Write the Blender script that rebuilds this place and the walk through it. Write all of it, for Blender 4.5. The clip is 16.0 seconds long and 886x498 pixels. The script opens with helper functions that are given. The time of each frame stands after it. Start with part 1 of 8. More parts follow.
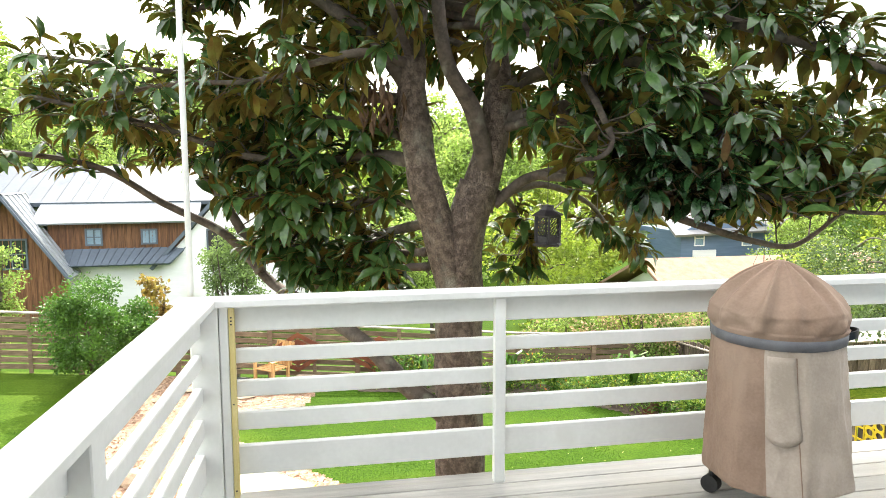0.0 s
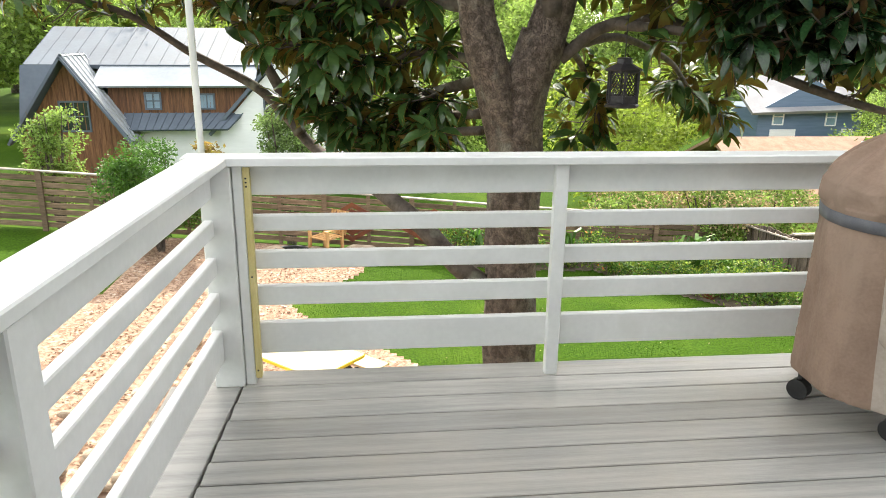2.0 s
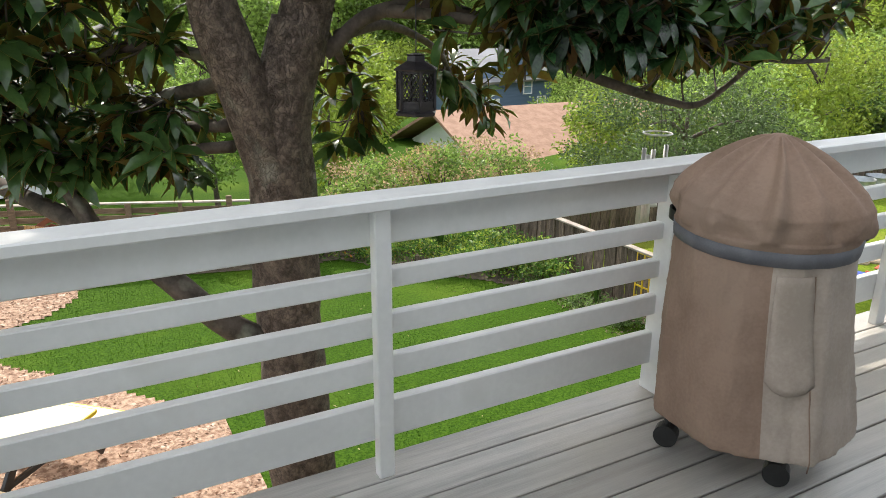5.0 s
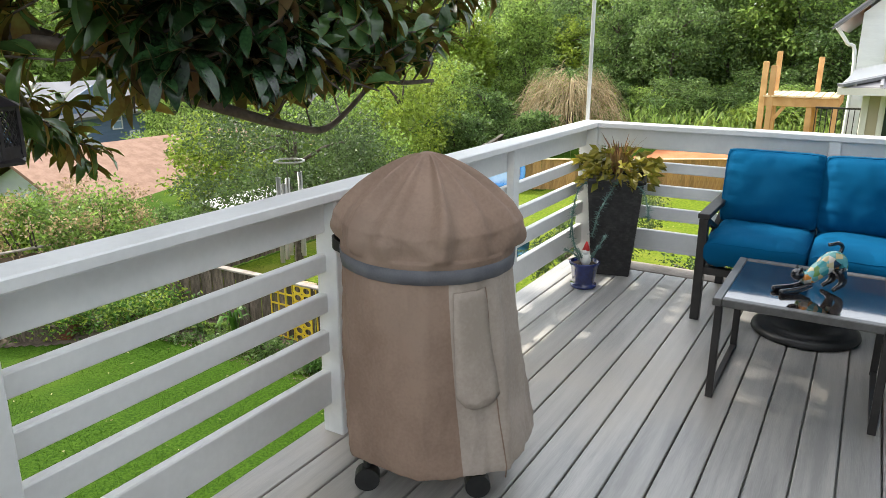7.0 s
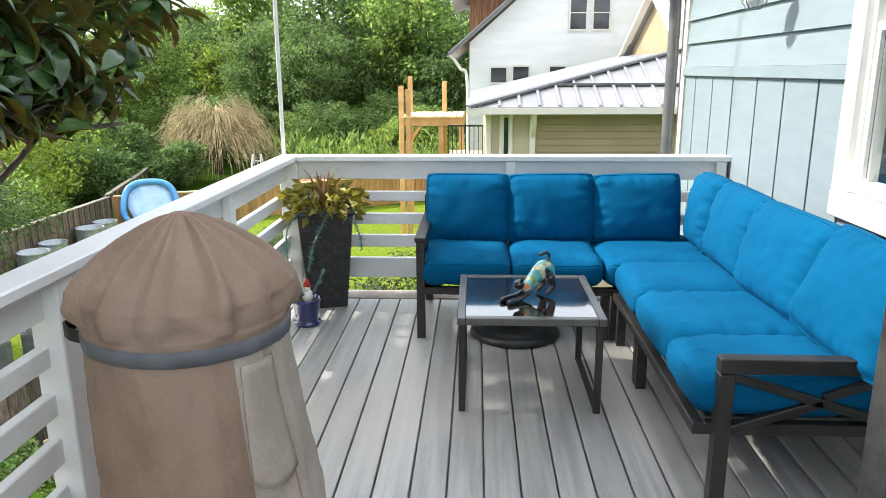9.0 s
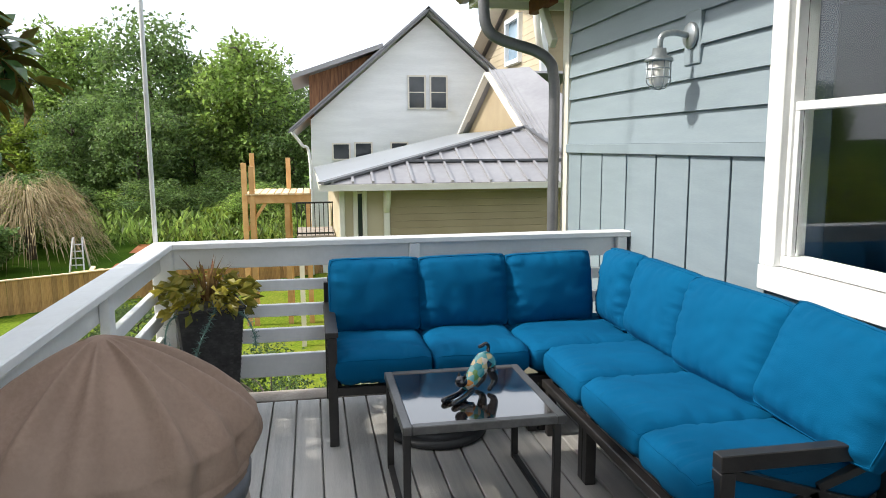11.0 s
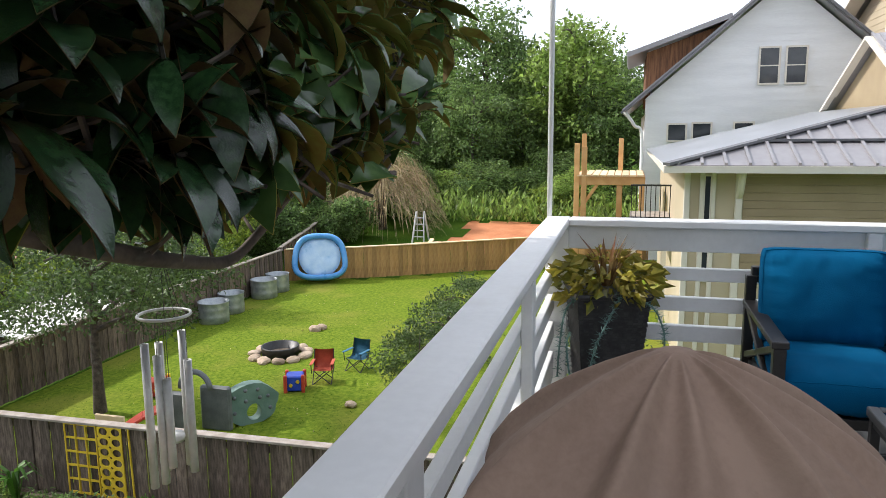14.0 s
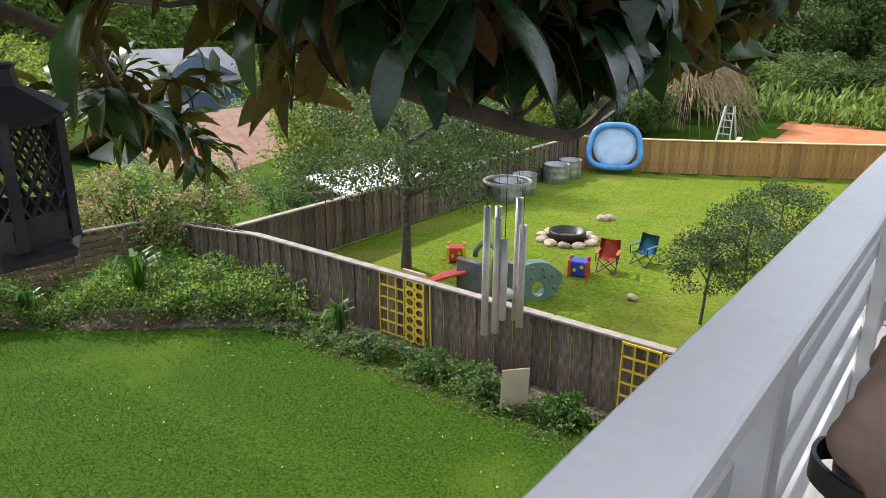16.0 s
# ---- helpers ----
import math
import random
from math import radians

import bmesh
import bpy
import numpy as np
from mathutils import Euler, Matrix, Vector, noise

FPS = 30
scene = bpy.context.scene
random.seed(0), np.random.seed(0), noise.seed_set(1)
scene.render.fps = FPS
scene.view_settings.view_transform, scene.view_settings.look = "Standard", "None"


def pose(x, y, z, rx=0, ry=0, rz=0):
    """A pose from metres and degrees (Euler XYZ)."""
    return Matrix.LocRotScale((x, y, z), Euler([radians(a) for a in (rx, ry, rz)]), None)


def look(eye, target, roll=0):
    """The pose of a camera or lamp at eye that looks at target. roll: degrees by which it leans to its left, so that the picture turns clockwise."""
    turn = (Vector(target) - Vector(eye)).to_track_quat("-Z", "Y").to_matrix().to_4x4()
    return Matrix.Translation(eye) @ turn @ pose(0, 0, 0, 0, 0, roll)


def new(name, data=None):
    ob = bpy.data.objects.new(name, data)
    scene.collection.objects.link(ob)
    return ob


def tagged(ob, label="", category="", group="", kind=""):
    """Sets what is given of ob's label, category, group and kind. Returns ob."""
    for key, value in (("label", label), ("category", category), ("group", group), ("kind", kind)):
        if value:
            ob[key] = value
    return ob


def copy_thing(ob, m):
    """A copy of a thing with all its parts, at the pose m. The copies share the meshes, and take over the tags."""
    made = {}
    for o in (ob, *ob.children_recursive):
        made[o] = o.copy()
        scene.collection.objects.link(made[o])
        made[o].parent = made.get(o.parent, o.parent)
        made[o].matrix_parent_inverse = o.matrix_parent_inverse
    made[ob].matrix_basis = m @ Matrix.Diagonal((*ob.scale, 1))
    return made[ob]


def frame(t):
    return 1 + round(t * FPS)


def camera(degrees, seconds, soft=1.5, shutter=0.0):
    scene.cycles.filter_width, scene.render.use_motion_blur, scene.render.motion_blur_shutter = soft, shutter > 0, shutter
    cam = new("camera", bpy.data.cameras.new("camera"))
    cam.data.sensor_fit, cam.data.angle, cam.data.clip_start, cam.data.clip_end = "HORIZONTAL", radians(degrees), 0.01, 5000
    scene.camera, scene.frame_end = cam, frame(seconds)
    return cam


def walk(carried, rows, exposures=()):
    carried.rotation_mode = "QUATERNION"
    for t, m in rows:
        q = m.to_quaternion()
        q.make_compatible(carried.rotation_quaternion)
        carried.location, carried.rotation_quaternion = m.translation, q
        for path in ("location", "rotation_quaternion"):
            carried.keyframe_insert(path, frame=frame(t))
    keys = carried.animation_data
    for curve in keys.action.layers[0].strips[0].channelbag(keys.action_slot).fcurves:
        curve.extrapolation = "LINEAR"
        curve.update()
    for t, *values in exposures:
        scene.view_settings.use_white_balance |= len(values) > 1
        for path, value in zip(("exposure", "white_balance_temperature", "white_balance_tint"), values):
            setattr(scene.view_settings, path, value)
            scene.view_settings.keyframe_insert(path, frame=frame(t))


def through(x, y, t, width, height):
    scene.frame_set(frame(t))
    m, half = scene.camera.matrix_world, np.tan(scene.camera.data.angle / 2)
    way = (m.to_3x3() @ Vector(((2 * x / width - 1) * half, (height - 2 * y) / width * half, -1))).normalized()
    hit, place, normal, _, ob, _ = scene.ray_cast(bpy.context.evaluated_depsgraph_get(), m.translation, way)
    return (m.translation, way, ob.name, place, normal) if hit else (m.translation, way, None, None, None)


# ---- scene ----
cam = camera(63.7, 16.0, 0.75)
PATH = [
    (0, (0.818, 2.301, 1.466), (1.159, 4.087, 1.257), -0.1),
    (0.5, (0.780, 2.423, 1.434), (1.071, 4.208, 1.154), 0.2),
    (1, (0.796, 2.525, 1.380), (1.031, 4.299, 0.992), 0.3),
    (1.5, (0.867, 2.655, 1.360), (1.060, 4.410, 0.880), 0.5),
    (2, (0.940, 2.761, 1.340), (1.125, 4.505, 0.816), 0.7),
    (2.5, (0.961, 2.902, 1.351), (1.157, 4.639, 0.809), 0.8),
    (3, (0.952, 3.059, 1.345), (1.183, 4.792, 0.803), 1.0),
    (3.2, (0.932, 3.121, 1.359), (1.219, 4.844, 0.812), 1.3),
    (5.3, (0.910, 3.652, 1.398), (1.830, 5.129, 0.830), 0.6),
    (5.5, (0.928, 3.668, 1.388), (1.915, 5.103, 0.827), 0.8),
    (6, (0.921, 3.731, 1.385), (2.117, 5.010, 0.850), 0.5),
    (6.5, (0.948, 3.803, 1.370), (2.321, 4.897, 0.855), 0.4),
    (7, (0.990, 3.888, 1.373), (2.505, 4.784, 0.871), 0.2),
    (7.5, (1.013, 3.969, 1.394), (2.645, 4.634, 0.901), 0.2),
    (8, (1.008, 4.063, 1.399), (2.718, 4.511, 0.922), -0.2),
    (8.5, (0.995, 4.166, 1.416), (2.749, 4.408, 0.953), -0.3),
    (9, (0.994, 4.236, 1.424), (2.767, 4.322, 0.980), -0.3),
    (9.5, (1.041, 4.290, 1.430), (2.821, 4.242, 1.006), -0.5),
    (9.7, (1.089, 4.320, 1.430), (2.869, 4.218, 1.018), -0.5),
    (11.8, (1.496, 4.756, 1.438), (3.274, 4.382, 1.218), -0.3),
    (12, (1.534, 4.781, 1.445), (3.312, 4.418, 1.216), -0.2),
    (12.5, (1.630, 4.881, 1.422), (3.425, 4.612, 1.191), -0.4),
    (13, (1.749, 4.946, 1.400), (3.565, 4.926, 1.168), -0.8),
    (13.5, (1.862, 5.037, 1.357), (3.663, 5.263, 1.122), -0.8),
    (14, (1.924, 5.097, 1.333), (3.673, 5.549, 1.037), -0.5),
    (14.5, (1.944, 5.132, 1.324), (3.620, 5.750, 0.926), -0.1),
    (15, (1.926, 5.164, 1.313), (3.524, 5.923, 0.843), 0.1),
    (15.5, (1.882, 5.203, 1.299), (3.376, 6.116, 0.770), 0.4),
    (16, (1.816, 5.216, 1.308), (3.193, 6.277, 0.737), 0.5),
]
EXPOSURES = [(0.0, 1.55, 6950, 8), (1.5, 1.22, 6950, 8), (3.2, 0.85, 6900, 8), (5.3, 0.45, 6550, 9), (7.0, 0.58, 6450, 9), (8.0, 0.76, 6350, 8), (9.0, 0.84, 6300, 8), (9.7, 0.68, 6300, 8), (12.0, 0.02, 6350, 11), (13.0, 0.0, 6350, 12), (14.0, 0.02, 6200, 13), (16.0, 0.13, 6150, 15)]
walk(cam, [(t, look(eye, target, roll)) for t, eye, target, roll in PATH], EXPOSURES)

# ---- light ----
SUN_AZ, SUN_EL = radians(89), radians(42)      # azimuth counted from +x towards +y
sun_way = Vector((math.cos(SUN_AZ) * math.cos(SUN_EL), math.sin(SUN_AZ) * math.cos(SUN_EL), math.sin(SUN_EL)))
world = bpy.data.worlds.new("sky")
scene.world = world
world.use_nodes = True
wn = world.node_tree.nodes
sky = wn.new("ShaderNodeTexSky")
sky.sky_type = "NISHITA"
sky.sun_disc = False
sky.sun_elevation = SUN_EL
sky.sun_rotation = radians(90) - SUN_AZ
sky.air_density, sky.dust_density, sky.ozone_density = 1.0, 4.0, 1.0
# thin high cloud whitens the clear sky
blend = wn.new("ShaderNodeMix")
blend.data_type = "RGBA"
blend.inputs[0].default_value = 0.6
blend.inputs[7].default_value = (11.5, 11.9, 12.4, 1)
world.node_tree.links.new(sky.outputs[0], blend.inputs[6])
world.node_tree.links.new(blend.outputs[2], wn["Background"].inputs[0])
wn["Background"].inputs[1].default_value = 0.15
sun = new("sun", bpy.data.lights.new("sun", "SUN"))
sun.data.energy = 4.6
sun.data.angle = radians(1.6)
sun.data.color = (1.0, 0.94, 0.84)
sun.matrix_world = look(sun_way * 30, (0, 0, 0))


# ---- materials ----
def mat(name, c1, c2, rough=0.6, scale=6.0, bump=0.15, metal=0.0, stretch=(1, 1, 1), fine=60.0, random=0.0, island=0.0, spec=0.5, through=0.0, coat=0.0, stain=None, stain_scale=1.2, stain_at=(0.55, 0.75), cells=0.0, crack=0.3):
    """Two tones by noise, a fine grain, a bump, an optional stain, and a varying shade by piece."""
    m = bpy.data.materials.new(name)
    m.use_nodes = True
    t = m.node_tree
    n, link = t.nodes, t.links.new
    b = n["Principled BSDF"]
    co = n.new("ShaderNodeTexCoord")
    mp = n.new("ShaderNodeMapping")
    mp.inputs["Scale"].default_value = stretch
    link(co.outputs["Object"], mp.inputs[0])
    big, small = n.new("ShaderNodeTexNoise"), n.new("ShaderNodeTexNoise")
    big.inputs["Scale"].default_value, big.inputs["Detail"].default_value = scale, 5
    small.inputs["Scale"].default_value, small.inputs["Detail"].default_value = fine, 3
    ramp = n.new("ShaderNodeValToRGB")
    ramp.color_ramp.elements[0].position, ramp.color_ramp.elements[1].position = 0.36, 0.66
    ramp.color_ramp.elements[0].color, ramp.color_ramp.elements[1].color = (*c1, 1), (*c2, 1)
    for tex in (big, small):
        link(mp.outputs[0], tex.inputs[0])
    add = n.new("ShaderNodeMath")
    add.operation = "MULTIPLY_ADD"
    add.inputs[1].default_value, add.inputs[2].default_value = 0.35, -0.17
    link(small.outputs[0], add.inputs[0])
    add2 = n.new("ShaderNodeMath")
    link(add.outputs[0], add2.inputs[0])
    link(big.outputs[0], add2.inputs[1])
    link(add2.outputs[0], ramp.inputs[0])
    colour = ramp.outputs[0]
    if stain:
        st = n.new("ShaderNodeTexNoise")
        st.inputs["Scale"].default_value, st.inputs["Detail"].default_value = stain_scale, 6
        link(co.outputs["Object"], st.inputs[0])
        sr = n.new("ShaderNodeValToRGB")
        sr.color_ramp.elements[0].position, sr.color_ramp.elements[1].position = stain_at
        link(st.outputs[0], sr.inputs[0])
        mx = n.new("ShaderNodeMix")
        mx.data_type = "RGBA"
        mx.inputs[7].default_value = (*stain, 1)
        link(sr.outputs[0], mx.inputs[0])
        link(colour, mx.inputs[6])
        colour = mx.outputs[2]
    height = add2.outputs[0]
    if cells:
        # plates parted by dark cracks
        warp = n.new("ShaderNodeVectorMath")
        warp.operation = "MULTIPLY_ADD"
        warp.inputs[1].default_value = (0.11, 0.11, 0.11)
        link(big.outputs["Color"], warp.inputs[0])
        link(mp.outputs[0], warp.inputs[2])
        vo = n.new("ShaderNodeTexVoronoi")
        vo.feature = "DISTANCE_TO_EDGE"
        vo.inputs["Scale"].default_value = cells
        link(warp.outputs[0], vo.inputs[0])
        edge = n.new("ShaderNodeMapRange")
        edge.inputs[2].default_value, edge.inputs[3].default_value = 0.16, crack
        link(vo.outputs["Distance"], edge.inputs[0])
        mul = n.new("ShaderNodeMix")
        mul.data_type, mul.blend_type = "RGBA", "MULTIPLY"
        mul.inputs[0].default_value = 1.0
        link(colour, mul.inputs[6])
        link(edge.outputs[0], mul.inputs[7])
        colour = mul.outputs[2]
        hsum = n.new("ShaderNodeMath")
        link(add2.outputs[0], hsum.inputs[0])
        link(edge.outputs[0], hsum.inputs[1])
        height = hsum.outputs[0]
    if random or island:
        if random:
            src = n.new("ShaderNodeObjectInfo").outputs["Random"]
        else:
            src = n.new("ShaderNodeNewGeometry").outputs["Random Per Island"]
        k = random or island
        ma = n.new("ShaderNodeMapRange")
        ma.inputs[3].default_value, ma.inputs[4].default_value = 1 - k, 1 + k
        link(src, ma.inputs[0])
        hs = n.new("ShaderNodeHueSaturation")
        link(ma.outputs[0], hs.inputs["Value"])
        link(colour, hs.inputs["Color"])
        colour = hs.outputs[0]
    link(colour, b.inputs["Base Color"])
    rr = n.new("ShaderNodeMapRange")
    rr.inputs[3].default_value, rr.inputs[4].default_value = max(rough - 0.1, 0.02), min(rough + 0.1, 1)
    link(big.outputs[0], rr.inputs[0])
    link(rr.outputs[0], b.inputs["Roughness"])
    b.inputs["Metallic"].default_value = metal
    b.inputs["Specular IOR Level"].default_value = spec
    b.inputs["Coat Weight"].default_value = coat
    if bump:
        bp = n.new("ShaderNodeBump")
        bp.inputs["Strength"].default_value, bp.inputs["Distance"].default_value = bump, 0.01
        link(height, bp.inputs["Height"])
        link(bp.outputs[0], b.inputs["Normal"])
    if through:
        tr = n.new("ShaderNodeBsdfTranslucent")
        link(colour, tr.inputs[0])
        ms = n.new("ShaderNodeMixShader")
        ms.inputs[0].default_value = through
        link(b.outputs[0], ms.inputs[1])
        link(tr.outputs[0], ms.inputs[2])
        link(ms.outputs[0], n["Material Output"].inputs[0])
    return m


def glass(name, colour, rough=0.02, alpha=1.0):
    m = bpy.data.materials.new(name)
    m.use_nodes = True
    b = m.node_tree.nodes["Principled BSDF"]
    b.inputs["Base Color"].default_value = (*colour, 1)
    b.inputs["Roughness"].default_value = rough
    b.inputs["Transmission Weight"].default_value = alpha
    b.inputs["IOR"].default_value = 1.45
    return m


M_WHITE = mat("white_paint", (0.74, 0.74, 0.73), (0.82, 0.82, 0.81), 0.42, 3, 0.06, fine=45, stain=(0.6, 0.58, 0.53), stain_scale=3, stain_at=(0.62, 0.95))
M_DECK = mat("deck_board", (0.295, 0.286, 0.272), (0.44, 0.425, 0.40), 0.36, 3.0, 0.22, spec=0.85, stretch=(0.5, 9, 9), fine=34, random=0.16, stain=(0.47, 0.42, 0.355), stain_scale=0.9, stain_at=(0.48, 0.74))
M_PINE = mat("bare_pine", (0.62, 0.5, 0.2), (0.75, 0.64, 0.33), 0.6, 4, 0.1, stretch=(8, 8, 1))
M_SIDING = mat("siding_paint", (0.215, 0.264, 0.294), (0.243, 0.294, 0.325), 0.5, 3, 0.12, stretch=(1, 1, 6), fine=30, random=0.03)
M_GROOVE = mat("groove_paint", (0.05, 0.075, 0.12), (0.07, 0.1, 0.15), 0.6, 3, 0.05)
M_TRIMBLUE = mat("trim_paint", (0.215, 0.264, 0.294), (0.243, 0.294, 0.325), 0.45, 4, 0.05)
M_GUTTER = mat("gutter_metal", (0.13, 0.13, 0.14), (0.17, 0.17, 0.18), 0.4, 6, 0.04, metal=0.3)
M_GLASS = glass("window_glass", (0.92, 0.96, 0.96))
# near-black room surfaces: the dimness indoors is put into their colour
M_ROOM = mat("unlit_room", (0.05, 0.05, 0.055), (0.09, 0.09, 0.09), 0.8, 2, 0)
M_FRAME = mat("sofa_metal", (0.020, 0.0175, 0.0165), (0.032, 0.028, 0.026), 0.42, 10, 0.04, metal=0.1)
M_BLUE = mat("teal_blue_fabric", (0.0010, 0.078, 0.182), (0.0016, 0.090, 0.204), 0.9, 5, 0.3, fine=260, spec=0.1)
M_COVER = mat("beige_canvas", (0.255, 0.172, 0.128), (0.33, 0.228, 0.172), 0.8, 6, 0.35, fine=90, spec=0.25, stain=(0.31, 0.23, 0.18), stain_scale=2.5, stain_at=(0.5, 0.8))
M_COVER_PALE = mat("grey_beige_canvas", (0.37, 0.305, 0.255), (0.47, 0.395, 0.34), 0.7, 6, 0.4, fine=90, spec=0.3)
M_BAND = mat("grey_band", (0.11, 0.11, 0.125), (0.15, 0.15, 0.165), 0.6, 10, 0.1, fine=200)
M_BLACK = mat("black_plastic", (0.012, 0.012, 0.012), (0.025, 0.025, 0.025), 0.45, 10, 0.1)
M_RIM = mat("brushed_table_rim", (0.10, 0.095, 0.09), (0.15, 0.145, 0.14), 0.32, 12, 0.03, metal=0.5)
M_TINT = mat("tinted_glass_top", (0.022, 0.016, 0.013), (0.026, 0.019, 0.015), 0.03, 0.1, 0, spec=1.0, coat=1.0)
M_WICKER = mat("wicker", (0.014, 0.013, 0.014), (0.04, 0.038, 0.038), 0.5, 20, 0.2, island=0.3)
M_POT = mat("cobalt_glaze", (0.006, 0.012, 0.09), (0.01, 0.025, 0.16), 0.12, 8, 0.03, coat=0.8)
M_RED = mat("red_paint", (0.45, 0.02, 0.02), (0.6, 0.03, 0.03), 0.4, 8, 0.02)
M_PALE = mat("white_glaze", (0.75, 0.73, 0.7), (0.85, 0.83, 0.8), 0.35, 8, 0.02)
M_SOIL = mat("potting_soil", (0.03, 0.022, 0.015), (0.07, 0.05, 0.035), 0.95, 30, 0.6)
M_BARK = mat("magnolia_bark", (0.09, 0.064, 0.05), (0.235, 0.175, 0.14), 0.9, 22, 1.8, stretch=(1, 1, 0.9), fine=60, stain=(0.33, 0.31, 0.26), stain_scale=4, stain_at=(0.58, 0.74), cells=38, crack=0.72)
M_BARK2 = mat("branch_bark", (0.05, 0.038, 0.03), (0.115, 0.09, 0.072), 0.9, 14, 0.6, stain=(0.22, 0.22, 0.17), stain_scale=6, stain_at=(0.6, 0.75))
# leaf mass coloured brighter as backlit; the single near leaves darker as shaded
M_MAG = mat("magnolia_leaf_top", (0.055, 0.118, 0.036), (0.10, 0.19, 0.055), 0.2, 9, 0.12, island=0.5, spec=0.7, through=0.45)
M_MAG_SHADED = mat("magnolia_leaf_shaded", (0.012, 0.036, 0.012), (0.026, 0.066, 0.022), 0.2, 14, 0.12, random=0.45, spec=0.5, through=0.14)
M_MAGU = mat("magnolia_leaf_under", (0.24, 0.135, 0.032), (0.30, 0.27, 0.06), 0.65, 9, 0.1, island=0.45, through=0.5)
M_MAGU_SHADED = mat("magnolia_leaf_under_shaded", (0.11, 0.055, 0.02), (0.15, 0.095, 0.03), 0.7, 9, 0.1, random=0.4, through=0.25)
M_LEAF = mat("tree_leaf", (0.17, 0.265, 0.055), (0.29, 0.40, 0.09), 0.5, 0.6, 0, island=0.6, through=0.5)
M_LEAFD = mat("dark_tree_leaf", (0.105, 0.18, 0.05), (0.19, 0.28, 0.08), 0.5, 0.6, 0, island=0.6, through=0.45)
M_LEAFO = mat("olive_leaf", (0.062, 0.105, 0.03), (0.115, 0.17, 0.05), 0.5, 0.8, 0, island=0.5, through=0.35)
M_LEAFY = mat("yellow_green_leaf", (0.19, 0.27, 0.032), (0.30, 0.38, 0.055), 0.5, 0.7, 0, island=0.4, through=0.5)
M_BUSH = mat("round_bush_leaf", (0.05, 0.13, 0.015), (0.095, 0.21, 0.025), 0.5, 3, 0, island=0.4, through=0.35)
M_STRAW = mat("straw_leaf", (0.30, 0.23, 0.12), (0.48, 0.39, 0.23), 0.8, 2, 0, island=0.35, through=0.2)
M_PINK = mat("hedge_bloom", (0.36, 0.26, 0.14), (0.5, 0.36, 0.2), 0.7, 2, 0, island=0.4, through=0.25)
# near lawn coloured darker as shaded; next door's yellower, and brighter as sunlit
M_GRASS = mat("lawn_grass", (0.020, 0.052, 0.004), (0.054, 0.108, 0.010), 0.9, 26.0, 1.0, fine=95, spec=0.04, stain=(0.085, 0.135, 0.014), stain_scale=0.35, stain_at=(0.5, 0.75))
M_LAWN2 = mat("sunlit_lawn_grass", (0.085, 0.14, 0.010), (0.17, 0.225, 0.022), 0.9, 12, 1.0, fine=60, spec=0.05, stain=(0.22, 0.22, 0.04), stain_scale=0.6, stain_at=(0.5, 0.78))
M_BLADE = mat("grass_blade", (0.032, 0.082, 0.006), (0.068, 0.138, 0.012), 0.7, 0.8, 0, island=0.4, spec=0.06, through=0.35)
M_CHIPS = mat("wood_chips", (0.16, 0.085, 0.05), (0.40, 0.27, 0.19), 0.95, 16, 1.0, fine=42, stain=(0.5, 0.4, 0.32), stain_scale=9, stain_at=(0.6, 0.7))
M_CHIP = mat("wood_chip", (0.28, 0.15, 0.09), (0.5, 0.36, 0.26), 0.9, 6, 0.1, island=0.5)
M_CLAY = mat("red_clay", (0.40, 0.14, 0.05), (0.52, 0.21, 0.09), 0.95, 1.2, 0.6, fine=14)
M_DIRT = mat("bed_dirt", (0.06, 0.043, 0.03), (0.15, 0.115, 0.082), 0.95, 6, 0.8)
M_FENCE = mat("weathered_fence", (0.075, 0.054, 0.040), (0.185, 0.14, 0.108), 0.85, 5, 0.5, stretch=(6, 6, 1), fine=40, random=0.4, stain=(0.15, 0.04, 0.02), stain_scale=0.8, stain_at=(0.58, 0.66))
M_FENCE_NEW = mat("cedar_fence", (0.30, 0.165, 0.06), (0.42, 0.25, 0.10), 0.75, 5, 0.3, stretch=(6, 6, 1), fine=40, random=0.25)
M_FENCE_CAP = mat("grey_fence_cap", (0.26, 0.22, 0.185), (0.38, 0.335, 0.29), 0.85, 6, 0.3)
M_SLAT = mat("brown_slat_fence", (0.12, 0.08, 0.05), (0.22, 0.15, 0.10), 0.85, 5, 0.3, stretch=(1, 1, 6), fine=40, random=0.3)
M_STONE = mat("tan_stone", (0.30, 0.22, 0.15), (0.50, 0.40, 0.30), 0.9, 5, 0.7, random=0.25)
M_RUST = mat("rusted_steel", (0.13, 0.035, 0.018), (0.22, 0.07, 0.03), 0.85, 6, 0.3)
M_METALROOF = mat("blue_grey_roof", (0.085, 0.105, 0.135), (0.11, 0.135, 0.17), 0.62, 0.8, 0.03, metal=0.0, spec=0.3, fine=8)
# paler copy of the roof metal: light on the slopes put into the colour
M_METAL_LIT = mat("lit_metal_roof", (0.34, 0.36, 0.39), (0.42, 0.44, 0.47), 0.32, 0.8, 0.03, metal=0.4, fine=8)
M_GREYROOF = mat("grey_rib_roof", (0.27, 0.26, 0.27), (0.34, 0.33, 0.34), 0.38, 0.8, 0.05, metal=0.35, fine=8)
M_BARNWOOD = mat("barn_wood", (0.10, 0.042, 0.02), (0.22, 0.105, 0.05), 0.8, 2.5, 0.3, stretch=(6, 6, 0.5), fine=12, random=0.25)
